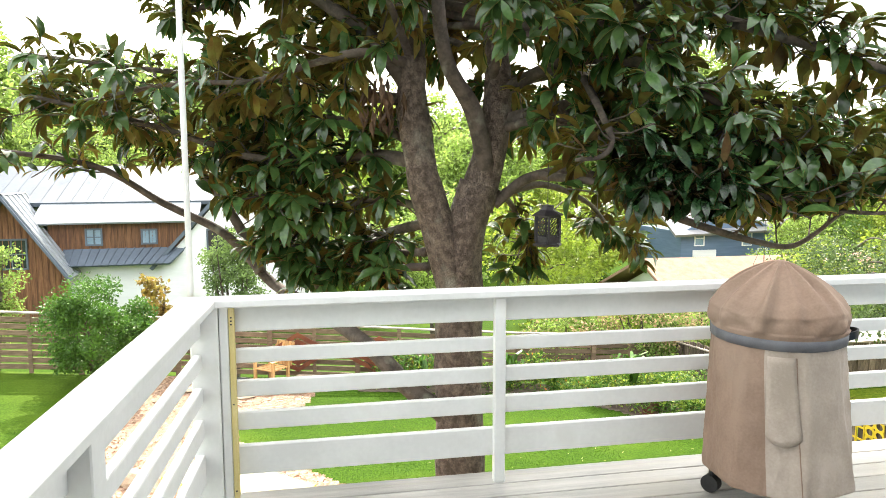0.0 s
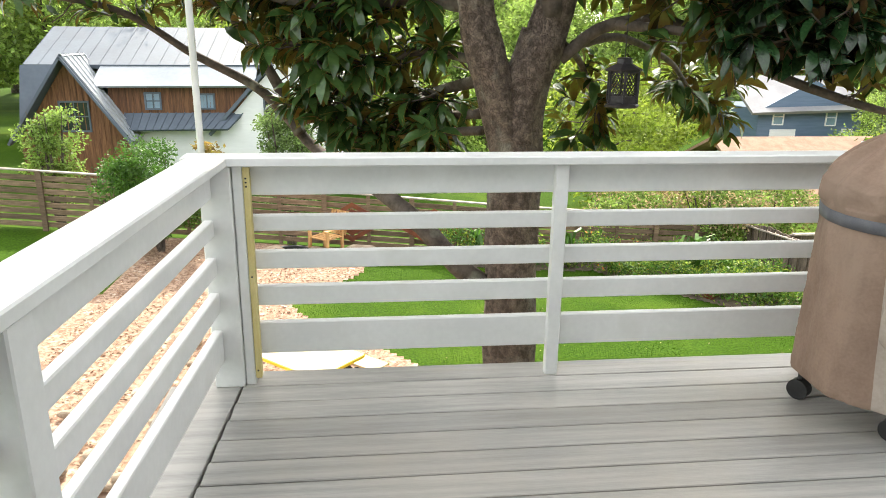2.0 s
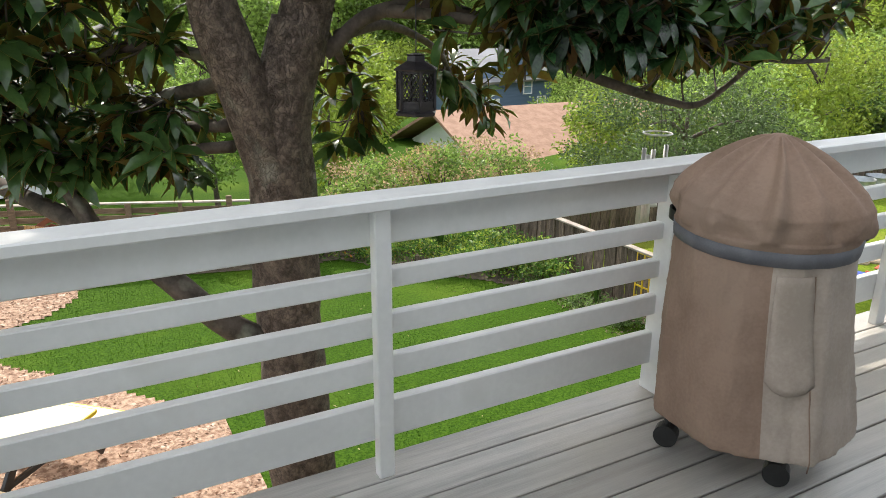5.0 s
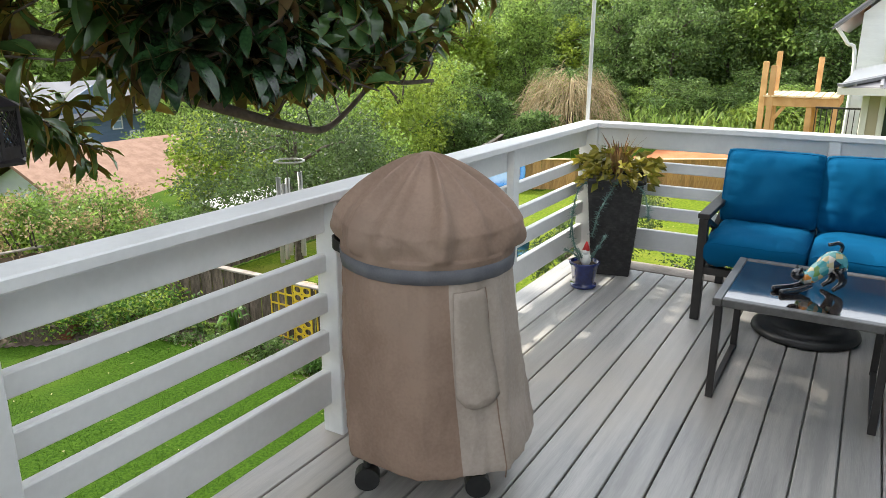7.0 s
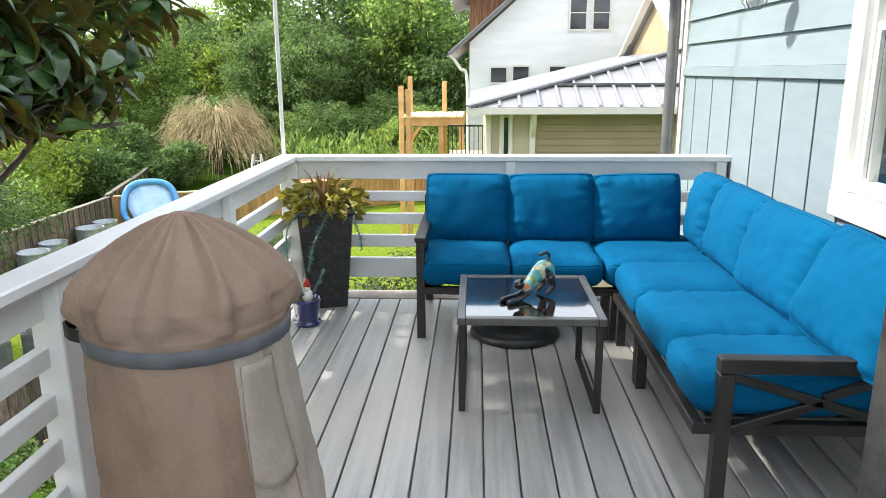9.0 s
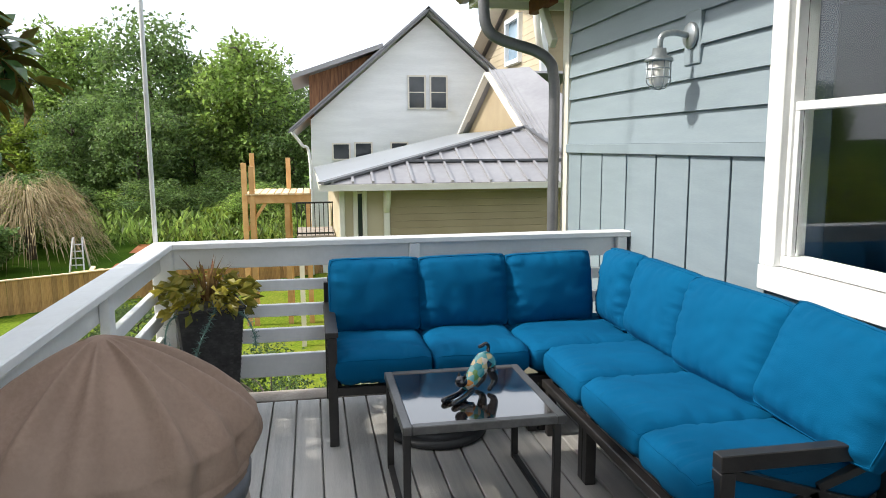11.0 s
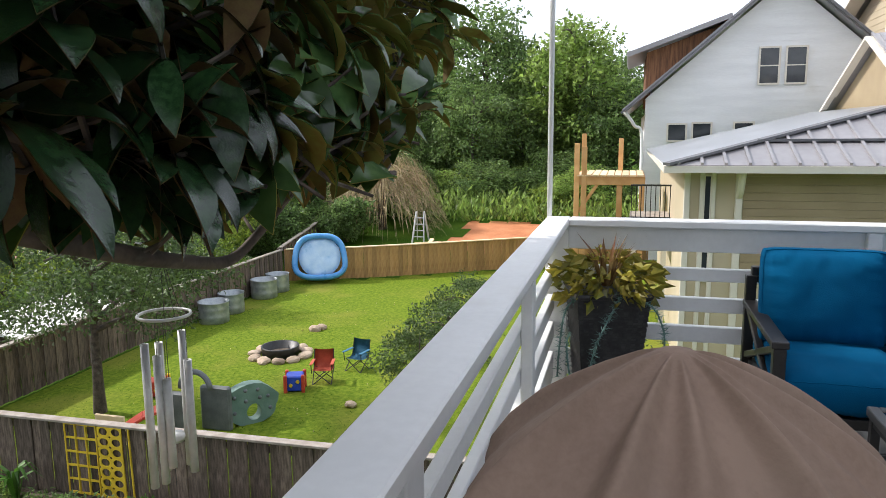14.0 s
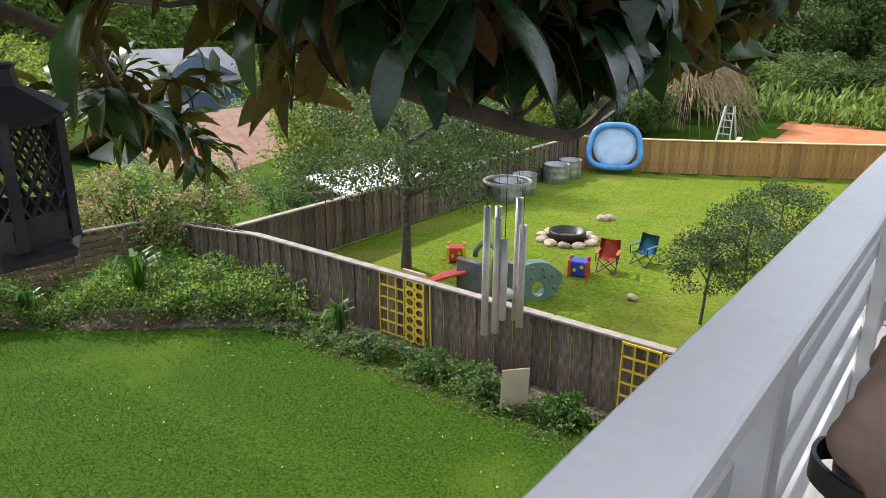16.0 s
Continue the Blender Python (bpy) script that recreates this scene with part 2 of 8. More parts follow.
M_WALLW = mat("white_wall", (0.72, 0.73, 0.74), (0.80, 0.81, 0.82), 0.6, 0.6, 0.05, stretch=(1, 1, 6), fine=6, stain=(0.62, 0.58, 0.5), stain_scale=0.5, stain_at=(0.62, 0.9))
M_CREAM = mat("cream_wall", (0.47, 0.40, 0.28), (0.53, 0.45, 0.32), 0.65, 1, 0.05)
M_TAN = mat("tan_siding", (0.31, 0.24, 0.145), (0.36, 0.285, 0.175), 0.65, 1.5, 0.05, random=0.05)
M_TRIM = mat("cream_trim", (0.66, 0.62, 0.54), (0.73, 0.69, 0.61), 0.5, 2, 0.04)
M_DARKWIN = mat("dark_window_pane", (0.02, 0.025, 0.03), (0.035, 0.04, 0.045), 0.08, 2, 0, spec=0.8)
# the sky's reflection is painted in as the pane's pale blue
M_SKYWIN = mat("sky_reflection_pane", (0.18, 0.27, 0.36), (0.24, 0.34, 0.43), 0.08, 2, 0, spec=0.9)
M_SHINGLE = mat("brown_shingle", (0.27, 0.155, 0.105), (0.37, 0.225, 0.16), 0.9, 3, 0.3, fine=14)
M_BLUEWALL = mat("blue_wall", (0.09, 0.14, 0.22), (0.12, 0.175, 0.265), 0.6, 1, 0.05, stretch=(1, 1, 8))
M_LUMBER = mat("new_lumber", (0.50, 0.27, 0.10), (0.62, 0.37, 0.16), 0.7, 3, 0.15, random=0.15)
M_LUMBER_PALE = mat("pale_lumber", (0.68, 0.52, 0.30), (0.78, 0.62, 0.40), 0.7, 3, 0.1, random=0.15)
M_YELLOW = mat("yellow_paint", (0.62, 0.42, 0.02), (0.75, 0.53, 0.04), 0.55, 4, 0.08)
M_STEEL = mat("brushed_aluminium", (0.5, 0.5, 0.49), (0.64, 0.64, 0.63), 0.45, 9, 0.04, metal=0.3)
M_GALV = mat("galvanised_steel", (0.28, 0.31, 0.33), (0.42, 0.45, 0.46), 0.4, 6, 0.08, metal=0.6)
M_LANTERN = mat("bronze_lantern", (0.03, 0.026, 0.03), (0.055, 0.048, 0.052), 0.5, 14, 0.1, metal=0.3)
M_POOL = mat("blue_vinyl", (0.06, 0.26, 0.62), (0.12, 0.38, 0.75), 0.3, 2, 0.05, spec=0.6)
M_POOLP = mat("pale_blue_vinyl", (0.34, 0.54, 0.78), (0.52, 0.68, 0.86), 0.3, 3, 0.1, spec=0.6)
M_ORANGE = mat("orange_red_fabric", (0.48, 0.09, 0.05), (0.58, 0.13, 0.07), 0.8, 6, 0.1)
M_NAVY = mat("blue_fabric", (0.03, 0.13, 0.22), (0.05, 0.18, 0.29), 0.8, 6, 0.1)
M_TOYBLUE = mat("blue_toy_plastic", (0.02, 0.05, 0.4), (0.03, 0.08, 0.5), 0.4, 6, 0)
M_TOYRED = mat("red_toy_plastic", (0.5, 0.05, 0.03), (0.6, 0.08, 0.04), 0.4, 6, 0)
M_TOYGREEN = mat("sage_plastic", (0.12, 0.2, 0.17), (0.17, 0.26, 0.22), 0.5, 4, 0.1)
M_TOYGREY = mat("grey_plastic", (0.10, 0.11, 0.11), (0.16, 0.17, 0.17), 0.5, 4, 0.1)
M_TAN_BOARD = mat("beige_board", (0.5, 0.4, 0.28), (0.58, 0.48, 0.35), 0.7, 4, 0.1)
M_CAT = mat("black_glaze", (0.004, 0.005, 0.008), (0.012, 0.016, 0.025), 0.1, 20, 0, coat=0.6)


def painted_cat():
    """Glazed body with small painted patches of teal, cream, green and orange."""
    m = bpy.data.materials.new("painted_glaze")
    m.use_nodes = True
    n, link = m.node_tree.nodes, m.node_tree.links.new
    b = n["Principled BSDF"]
    co, vo, rp = n.new("ShaderNodeTexCoord"), n.new("ShaderNodeTexVoronoi"), n.new("ShaderNodeValToRGB")
    vo.inputs["Scale"].default_value = 42
    rp.color_ramp.interpolation = "CONSTANT"
    e = rp.color_ramp.elements
    e[0].color, e[1].position, e[1].color = (0.03, 0.22, 0.24, 1), 0.3, (0.12, 0.34, 0.33, 1)
    for at, c in ((0.5, (0.5, 0.42, 0.22)), (0.62, (0.1, 0.22, 0.06)), (0.74, (0.55, 0.5, 0.42)), (0.84, (0.55, 0.2, 0.03)), (0.92, (0.02, 0.03, 0.05))):
        x = e.new(at)
        x.color = (*c, 1)
    link(co.outputs["Object"], vo.inputs[0])
    link(vo.outputs["Color"], rp.inputs[0])
    link(rp.outputs[0], b.inputs["Base Color"])
    b.inputs["Roughness"].default_value, b.inputs["Coat Weight"].default_value = 0.15, 0.6
    return m


M_CATP = painted_cat()

# ---- building helpers ----
ORIGIN = {}


def thing(name, at, label, category, group="", kind=""):
    """An Empty at a thing's base, to which parts given in world metres are added."""
    ob = new(name)
    ob.location = at
    ob.empty_display_size = 0.1
    ORIGIN[ob.name] = Vector(at)
    return tagged(ob, label, category, group, kind)


def link_mesh(name, bm, material, smooth=False):
    me = bpy.data.meshes.new(name)
    bm.to_mesh(me)
    bm.free()
    for m in material if isinstance(material, (list, tuple)) else (material,):
        me.materials.append(m)
    if smooth:
        for p in me.polygons:
            p.use_smooth = True
    return new(name, me)


def part(name, bm, material, parent, label="", smooth=False, kind=""):
    """One mesh under a thing or a part; the bmesh is in world metres."""
    o = ORIGIN[parent.name]
    bmesh.ops.translate(bm, vec=-o, verts=bm.verts)
    ob = link_mesh(name, bm, material, smooth)
    ob.parent = parent
    ORIGIN[ob.name] = o
    return tagged(ob, label, kind=kind)


def solo(name, bm, material, label, category="", kind="", at=(0, 0, 0), smooth=False, group=""):
    """A thing, or a piece of the setting, of one mesh."""
    bmesh.ops.translate(bm, vec=-Vector(at), verts=bm.verts)
    ob = link_mesh(name, bm, material, smooth)
    ob.location = at
    ORIGIN[ob.name] = Vector(at)
    return tagged(ob, label, category, group, kind)


def piece(name, me, parent, m):
    """A piece that shares its mesh with its like."""
    ob = new(name, me)
    ob.parent = parent
    ob.matrix_basis = Matrix.Translation(-ORIGIN[parent.name]) @ m
    return ob


def mesh_of(name, bm, material, smooth=False):
    me = bpy.data.meshes.new(name)
    bm.to_mesh(me)
    bm.free()
    for m in material if isinstance(material, (list, tuple)) else (material,):
        me.materials.append(m)
    if smooth:
        for p in me.polygons:
            p.use_smooth = True
    return me


def box(bm, a, b, bevel=0.0, m=None, seg=1):
    """A box from corner a to corner b, its edges eased."""
    a, b = Vector(a), Vector(b)
    g = bmesh.ops.create_cube(bm, size=1, matrix=Matrix.Translation((a + b) / 2) @ Matrix.Diagonal((*(b - a), 1)))
    vs = g["verts"]
    if bevel:
        es = list({e for v in vs for e in v.link_edges})
        r = bmesh.ops.bevel(bm, geom=es, offset=bevel, segments=seg, affect="EDGES", profile=0.5)
        vs = list({v for f in r["faces"] for v in f.verts} | {v for v in vs if v.is_valid})
    if m is not None:
        bmesh.ops.transform(bm, matrix=m, verts=vs)
    return vs


def boxes(*ab, bevel=0.0):
    bm = bmesh.new()
    for a, b in ab:
        box(bm, a, b, bevel)
    return bm


def beam(bm, p, q, w, h, bevel=0.0, up=(0, 0, 1)):
    """A bar of section w by h from p to q."""
    p, q = Vector(p), Vector(q)
    y = (q - p).normalized()
    up = Vector(up)
    x = y.cross(up)
    if x.length < 1e-3:
        x = y.cross(Vector((1, 0, 0)))
    x.normalize()
    z = x.cross(y)
    m = Matrix((x, y, z)).transposed().to_4x4()
    m.translation = (p + q) / 2
    d = (q - p).length
    return box(bm, (-w / 2, -d / 2, -h / 2), (w / 2, d / 2, h / 2), bevel, m)


def tube(bm, pts, radii, seg=10, wobble=0.0, cap=True):
    """A round limb swept along points."""
    pts = [Vector(p) for p in pts]
    rings, side = [], None
    for i, p in enumerate(pts):
        d = (pts[min(i + 1, len(pts) - 1)] - pts[max(i - 1, 0)]).normalized()
        if side is None:
            side = d.cross(Vector((0.3, 1, 0.2))).normalized()
        side = (side - d * side.dot(d)).normalized()
        other = d.cross(side)
        ring = []
        for k in range(seg):
            a = 2 * math.pi * k / seg
            r = radii[i] * (1 + wobble * noise.noise(p * 3 + Vector((math.cos(a), math.sin(a), 0)) * 1.5))
            ring.append(bm.verts.new(p + (side * math.cos(a) + other * math.sin(a)) * r))
        rings.append(ring)
    for a, b in zip(rings, rings[1:]):
        for k in range(seg):
            bm.faces.new((a[k], a[(k + 1) % seg], b[(k + 1) % seg], b[k]))
    if cap:
        bm.faces.new(rings[0][::-1])
        bm.faces.new(rings[-1])


def smooth_line(pts, n=8):
    """A Catmull-Rom line through the points."""
    p = [Vector(a) for a in pts]
    p = [p[0] * 2 - p[1]] + p + [p[-1] * 2 - p[-2]]
    out = []
    for a, b, c, d in zip(p, p[1:], p[2:], p[3:]):
        for k in range(n):
            t = k / n
            out.append(0.5 * (2 * b + (c - a) * t + (2 * a - 5 * b + 4 * c - d) * t * t + (3 * b - a - 3 * c + d) * t ** 3))
    return out + [p[-2]]


def lathe(bm, profile, seg=24, at=(0, 0, 0), ripple=None):
    """A turned body from (radius, height) pairs; ripple(angle, height) scales the radius."""
    at = Vector(at)
    rings = []
    for r, z in profile:
        ring = []
        for k in range(seg):
            a = 2 * math.pi * k / seg
            q = r * (ripple(a, z) if ripple else 1)
            ring.append(bm.verts.new(at + Vector((q * math.cos(a), q * math.sin(a), z))))
        rings.append(ring)
    for a, b in zip(rings, rings[1:]):
        for k in range(seg):
            bm.faces.new((a[k], a[(k + 1) % seg], b[(k + 1) % seg], b[k]))
    if profile[0][0] > 1e-4:
        bm.faces.new(rings[0][::-1])
    if profile[-1][0] > 1e-4:
        bm.faces.new(rings[-1])
    return bm


def slab(bm, pts, thick):
    """A flat polygon with a thickness, given by its upper corners."""
    pts = [Vector(p) for p in pts]
    nrm = (pts[1] - pts[0]).cross(pts[2] - pts[0]).normalized()
    if nrm.z < -0.15:
        pts, nrm = pts[::-1], -nrm
    up = [bm.verts.new(p) for p in pts]
    lo = [bm.verts.new(p - nrm * thick) for p in pts]
    bm.faces.new(up)
    bm.faces.new(lo[::-1])
    k = len(pts)
    for i in range(k):
        bm.faces.new((up[i], lo[i], lo[(i + 1) % k], up[(i + 1) % k]))


def ground_z(x, y):
    """The lie of the land: it falls from the west to a level lawn, drops to the north-east, and rises to the woods."""
    z = max(-3.13 - 0.083 * x, -3.66)
    if x < -14:
        z = -1.97
    east = min(max((x - 25) / 20, 0), 1)
    z += 1.2 * east
    z -= 1.25 * min(max((y - 18.0) / 2.5, 0), 1) * (1 - min(max((x - 5) / 4, 0), 1))
    ne = min(max((y - 17.0) / 9, 0), 1) * min(max((x - 6) / 6, 0), 1) * (1 - min(max((x - 24) / 12, 0), 1))
    z -= 3.4 * ne
    far = min(max((math.hypot(x, y) - 60) / 100, 0), 1)
    return z + 6 * far


def sheet(bm, x0, y0, x1, y1, step, lift, keep=None):
    """A sheet that follows the land."""
    nx, ny = max(int((x1 - x0) / step), 1), max(int((y1 - y0) / step), 1)
    grid = {}
    for i in range(nx):
        for j in range(ny):
            cx, cy = x0 + (i + 0.5) * (x1 - x0) / nx, y0 + (j + 0.5) * (y1 - y0) / ny
            if keep and not keep(cx, cy):
                continue
            vs = []
            for a, b in ((i, j), (i + 1, j), (i + 1, j + 1), (i, j + 1)):
                if (a, b) not in grid:
                    x, y = x0 + a * (x1 - x0) / nx, y0 + b * (y1 - y0) / ny
                    grid[a, b] = bm.verts.new((x, y, ground_z(x, y) + lift))
                vs.append(grid[a, b])
            bm.faces.new(vs)


def leaf_mesh(name, tufts, material, kind="stuff"):
    """Many small leaves as one mesh: tufts are (place, way, length, width)."""
    verts, faces = [], []
    for p, d, ln, w in tufts:
        d = d.normalized()
        s = d.cross(Vector((random.uniform(-1, 1), random.uniform(-1, 1), random.uniform(-1, 1))))
        if s.length < 1e-3:
            continue
        s = s.normalized() * w / 2
        u = d.cross(s).normalized() * w * 0.25
        k = len(verts)
        verts += [p, p + d * ln * 0.45 + s + u, p + d * ln, p + d * ln * 0.45 - s + u]
        faces += [(k, k + 1, k + 2), (k, k + 2, k + 3)]
    me = bpy.data.meshes.new(name)
    me.from_pydata(verts, [], faces)
    me.materials.append(material)
    ob = new(name, me)
    ob["kind"] = kind
    return ob


def rnd_way(down=0.0):
    return Vector((random.gauss(0, 1), random.gauss(0, 1), random.gauss(0, 0.8) - down)).normalized()

# ---- ground ----
bm = bmesh.new()
sheet(bm, -30, -20, 60, 60, 1.0, 0)
ground = solo("ground", bm, M_GRASS, "mown green lawn", kind="structure", smooth=True)
bm = bmesh.new()
sheet(bm, -900, -900, 900, 900, 60, -1.2, keep=lambda x, y: not (-30 < x < 30 and -30 < y < 30))
solo("ground_far", bm, M_GRASS, "distant wooded ground", kind="structure")

# ---- deck ----
RX0, RX1, RY1 = 0.41, 5.395, 5.363          # inner edges of the rail cap: west, east, north
CAP, Z0, Z1 = 0.117, 0.878, 0.913            # width of the cap, its underside and top
WALL_Y = 2.69                                # face of the house
deck = thing("floor", (0, 0, 0), "grey weathered deck boards", "deck", kind="structure")
part("joists", boxes(((0.12, 0.9, -0.24), (5.5, 5.49, -0.045)), bevel=0.004), M_DECK, deck)

# ---- rails ----
rail_n = thing("railing_north", (2.9, 5.42, 0), "white painted wooden deck railing with flat cap", "railing", kind="structure")
rail_e = thing("railing_east", (5.45, 4.0, 0), "white painted wooden deck railing with flat cap", "railing", kind="structure")
rail_w = thing("railing_west", (0.39, 3.5, 0), "white painted wooden deck railing with flat cap", "railing", kind="structure")
part("cap", boxes(((0.265, RY1, Z0), (RX1 + CAP, RY1 + CAP, Z1)), bevel=0.005), M_WHITE, rail_n)
part("cap", boxes(((RX1, WALL_Y + 0.005, Z0), (RX1 + CAP, RY1 - 0.001, Z1)), bevel=0.005), M_WHITE, rail_e)
part("cap", boxes(((0.287, 0.9, Z0), (RX0 + 0.022, RY1 - 0.004, Z1)), bevel=0.005), M_WHITE, rail_w)
SLATS = ((0.762, 0.876), (0.622, 0.684), (0.472, 0.542), (0.322, 0.402), (0.118, 0.250))
for k, (a, b) in enumerate(SLATS):
    nm = "apron" if k == 0 else "slat"
    part(nm, boxes(((0.44, 5.425, a), (RX1 - 0.01, 5.46, b)), bevel=0.004), M_WHITE, rail_n)
    part(nm, boxes(((5.44, WALL_Y + 0.01, a), (5.475, 5.37, b)), bevel=0.004), M_WHITE, rail_e)
    part(nm, boxes(((0.335, 0.95, a), (0.37, 5.36, b)), bevel=0.004), M_WHITE, rail_w)
for x0, x1, y0, y1 in ((1.648, 1.700, 5.383, 5.424), (2.80, 2.89, 5.378, 5.468), (4.215, 4.285, 5.383, 5.424)):
    part("post", boxes(((x0, y0, 0), (x1, y1, Z0 - 0.001)), bevel=0.004), M_WHITE, rail_n)
part("post", boxes(((RX1 + 0.003, 5.365, 0), (5.478, 5.475, Z0 - 0.001)), bevel=0.004), M_WHITE, rail_n)
part("post", boxes(((0.325, 5.372, 0), (0.438, 5.46, Z0 - 0.001)), bevel=0.004), M_WHITE, rail_n)
part("post", boxes(((0.441, 5.39, 0), (0.478, 5.46, Z0 - 0.001)), bevel=0.003), M_WHITE, rail_n)
strip = part("bare_strip", boxes(((0.48, 5.387, 0.03), (0.503, 5.424, Z0 - 0.004)), bevel=0.002), M_PINE, rail_n, "unpainted yellow pine strip")
bm = bmesh.new()
for z in (0.80, 0.815, 0.83, 0.45, 0.06):
    box(bm, (0.487, 5.3852, z), (0.494, 5.3868, z + 0.006))
part("nail_marks", bm, M_BLACK, strip)
for y in (2.75, 4.03):
    part("post", boxes(((5.398, y - 0.03, 0), (5.439, y + 0.03, Z0 - 0.001)), bevel=0.004), M_WHITE, rail_e)
for y in (1.9, 3.94):
    part("post", boxes(((0.334, y - 0.045, 0), (0.422, y + 0.045, Z0 - 0.001)), bevel=0.004), M_WHITE, rail_w)
rail_w.rotation_euler = (0, 0, -0.05)
rail_w.location = (0.2965, 3.505, 0)
for x, y in ((0.315, 5.505), (5.50, 5.468)):
    bm = bmesh.new()
    tube(bm, [(x, y, 0.0), (x, y, 2.0), (x + 0.01, y, 4.6)], [0.013, 0.013, 0.012], 10)
    solo("light_pole", bm, M_WHITE, "slim white pole fixed to a railing corner", "pole", at=(x, y, 0), smooth=True, group="poles at the railing corners")

# ---- the house ----
WX0, WX1 = 1.75, 6.60
house = thing("wall_south", (4, WALL_Y, 0), "house wall in blue-grey board and lap siding", "wall", kind="structure")
WIN = (3.14, 3.98, 0.93, 2.25)               # the window's opening: x0, x1, z0, z1
bm = bmesh.new()
for a, b in (((WX0, 2.50, -3.7), (WIN[0], 2.66, 2.7)), ((WIN[1], 2.50, -3.7), (WX1, 2.66, 2.7)), ((WIN[0], 2.50, -3.7), (WIN[1], 2.66, WIN[2])), ((WIN[0], 2.50, WIN[3]), (WIN[1], 2.66, 2.7))):
    box(bm, a, b)
part("sheathing", bm, M_GROOVE, house)
bm = boxes(((WX0, -3.0, -3.7), (WX0 + 0.16, 2.49, 4.5)), ((WX1 - 0.16, -3.0, -3.7), (WX1, 2.49, 4.5)), ((-4.0, 0.7, -3.7), (WX0 - 0.01, 0.88, 4.5)), ((WX0 + 0.17, -0.9, -0.2), (WX1 - 0.17, -0.75, 2.6)))
solo("wall_rest", bm, M_SIDING, "blue-grey house walls", kind="structure")
# floor and ceiling added behind the window, darkened to look unlit
solo("floor_inside", boxes(((WX0 + 0.17, -0.7, -0.1), (WX1 - 0.17, 2.49, 0.0))), M_ROOM, "floor inside the house, coloured dark as unlit", kind="structure")
solo("ceiling_inside", boxes(((WX0 + 0.17, -0.7, 2.5), (WX1 - 0.17, 2.49, 2.56))), M_ROOM, "ceiling inside the house, coloured dark as unlit", kind="structure")
TOP = 1.378
grooves = [6.60 - 0.10, 6.244, 5.869, 5.489, 5.106, 4.745, 4.373, 4.07]
def panel(x0, x1, z0, z1):
    if x1 - x0 > 0.02:
        part("panel", boxes(((x0 + 0.009, 2.662, z0), (x1 - 0.009, WALL_Y + 0.008, z1)), bevel=0.002), M_SIDING, house)
for a, b in zip(grooves[1:], grooves):
    panel(a, b, -0.3, TOP)
xs = [4.07, 3.70, 3.33, 2.96, 2.59, 2.22, 1.85]
for a, b in zip(xs[1:], xs):
    panel(a, b, -0.3, 0.81)
for a, b in ((2.59, 2.97), (2.22, 2.59), (1.85, 2.22)):
    panel(a, b, 0.82, TOP)
part("band", boxes(((4.07, 2.664, TOP), (WX1 - 0.1, 2.722, 1.440)), ((WX0, 2.664, TOP), (3.04, 2.722, 1.440)), bevel=0.003), M_TRIMBLUE, house, "blue-grey drip band")
z = 1.4415
while z < 2.62:
    for a, b in ((4.07, WX1 - 0.1), (WX0, 3.04)):
        bm = bmesh.new()
        lo, hi = z, min(z + 0.166, 2.66)
        vs = [bm.verts.new(p) for p in ((a, 2.704, lo), (b, 2.704, lo), (b, 2.682, hi), (a, 2.682, hi), (a, 2.662, lo), (b, 2.662, lo), (b, 2.662, hi), (a, 2.662, hi))]
        for f in ((3, 2, 1, 0), (4, 5, 6, 7), (0, 1, 5, 4), (2, 3, 7, 6), (1, 2, 6, 5), (3, 0, 4, 7)):
            bm.faces.new([vs[i] for i in f])
        part("lap_board", bm, M_SIDING, house)
    z += 0.1605
part("lap_board", boxes(((3.04, 2.663, 2.36), (4.07, 2.69, 2.66))), M_SIDING, house)
part("corner_board", boxes(((WX1 - 0.1, 2.664, -0.3), (WX1 + 0.02, 2.712, 2.66)), bevel=0.003), M_TRIM, house, "pale corner board")
# window
win = thing("window_1", (3.56, 2.69, 0.9), "white double-hung window, clear glass before a darkened room", "window", kind="structure")
bm = boxes(((3.04, 2.664, 0.82), (4.08, 2.735, 0.925)), ((3.04, 2.664, 2.25), (4.08, 2.735, 2.36)), ((3.04, 2.664, 0.926), (3.139, 2.73, 2.249)), ((3.981, 2.664, 0.926), (4.08, 2.73, 2.249)), bevel=0.004)
part("casing", bm, M_WHITE, win)
bm = boxes(((3.14, 2.60, 0.93), (3.98, 2.70, 0.975)), ((3.14, 2.60, 2.2), (3.98, 2.70, 2.249)), ((3.14, 2.60, 0.976), (3.162, 2.70, 2.199)), ((3.958, 2.60, 0.976), (3.98, 2.70, 2.199)), ((3.163, 2.64, 1.565), (3.957, 2.69, 1.60)), ((3.163, 2.65, 0.976), (3.19, 2.69, 1.564)), ((3.93, 2.65, 0.976), (3.957, 2.69, 1.564)), bevel=0.003)
part("sash", bm, M_WHITE, win)
for a, b, y in (((3.191, 0.976), (3.929, 1.564), 2.665), ((3.163, 1.601), (3.957, 2.199), 2.65)):
    g = part("pane", boxes(((a[0], y, a[1]), (b[0], y + 0.006, b[1]))), M_GLASS, win)
    g.visible_shadow = False
# roof edge, soffit, gutter, downspout
solo("ceiling_soffit", boxes(((0.2, 2.72, 2.62), (7.30, 3.24, 2.66)), ((WX1 + 0.03, -3.0, 2.62), (7.30, 2.71, 2.66))), M_TRIM, "pale eave soffit", kind="structure")
bm = bmesh.new()
slab(bm, [(0.2, 3.30, 2.80), (7.36, 3.30, 2.80), (7.36, -3.0, 5.6), (0.2, -3.0, 5.6)], 0.12)
solo("roof_house", bm, M_GREYROOF, "grey metal roof of the house", kind="structure")
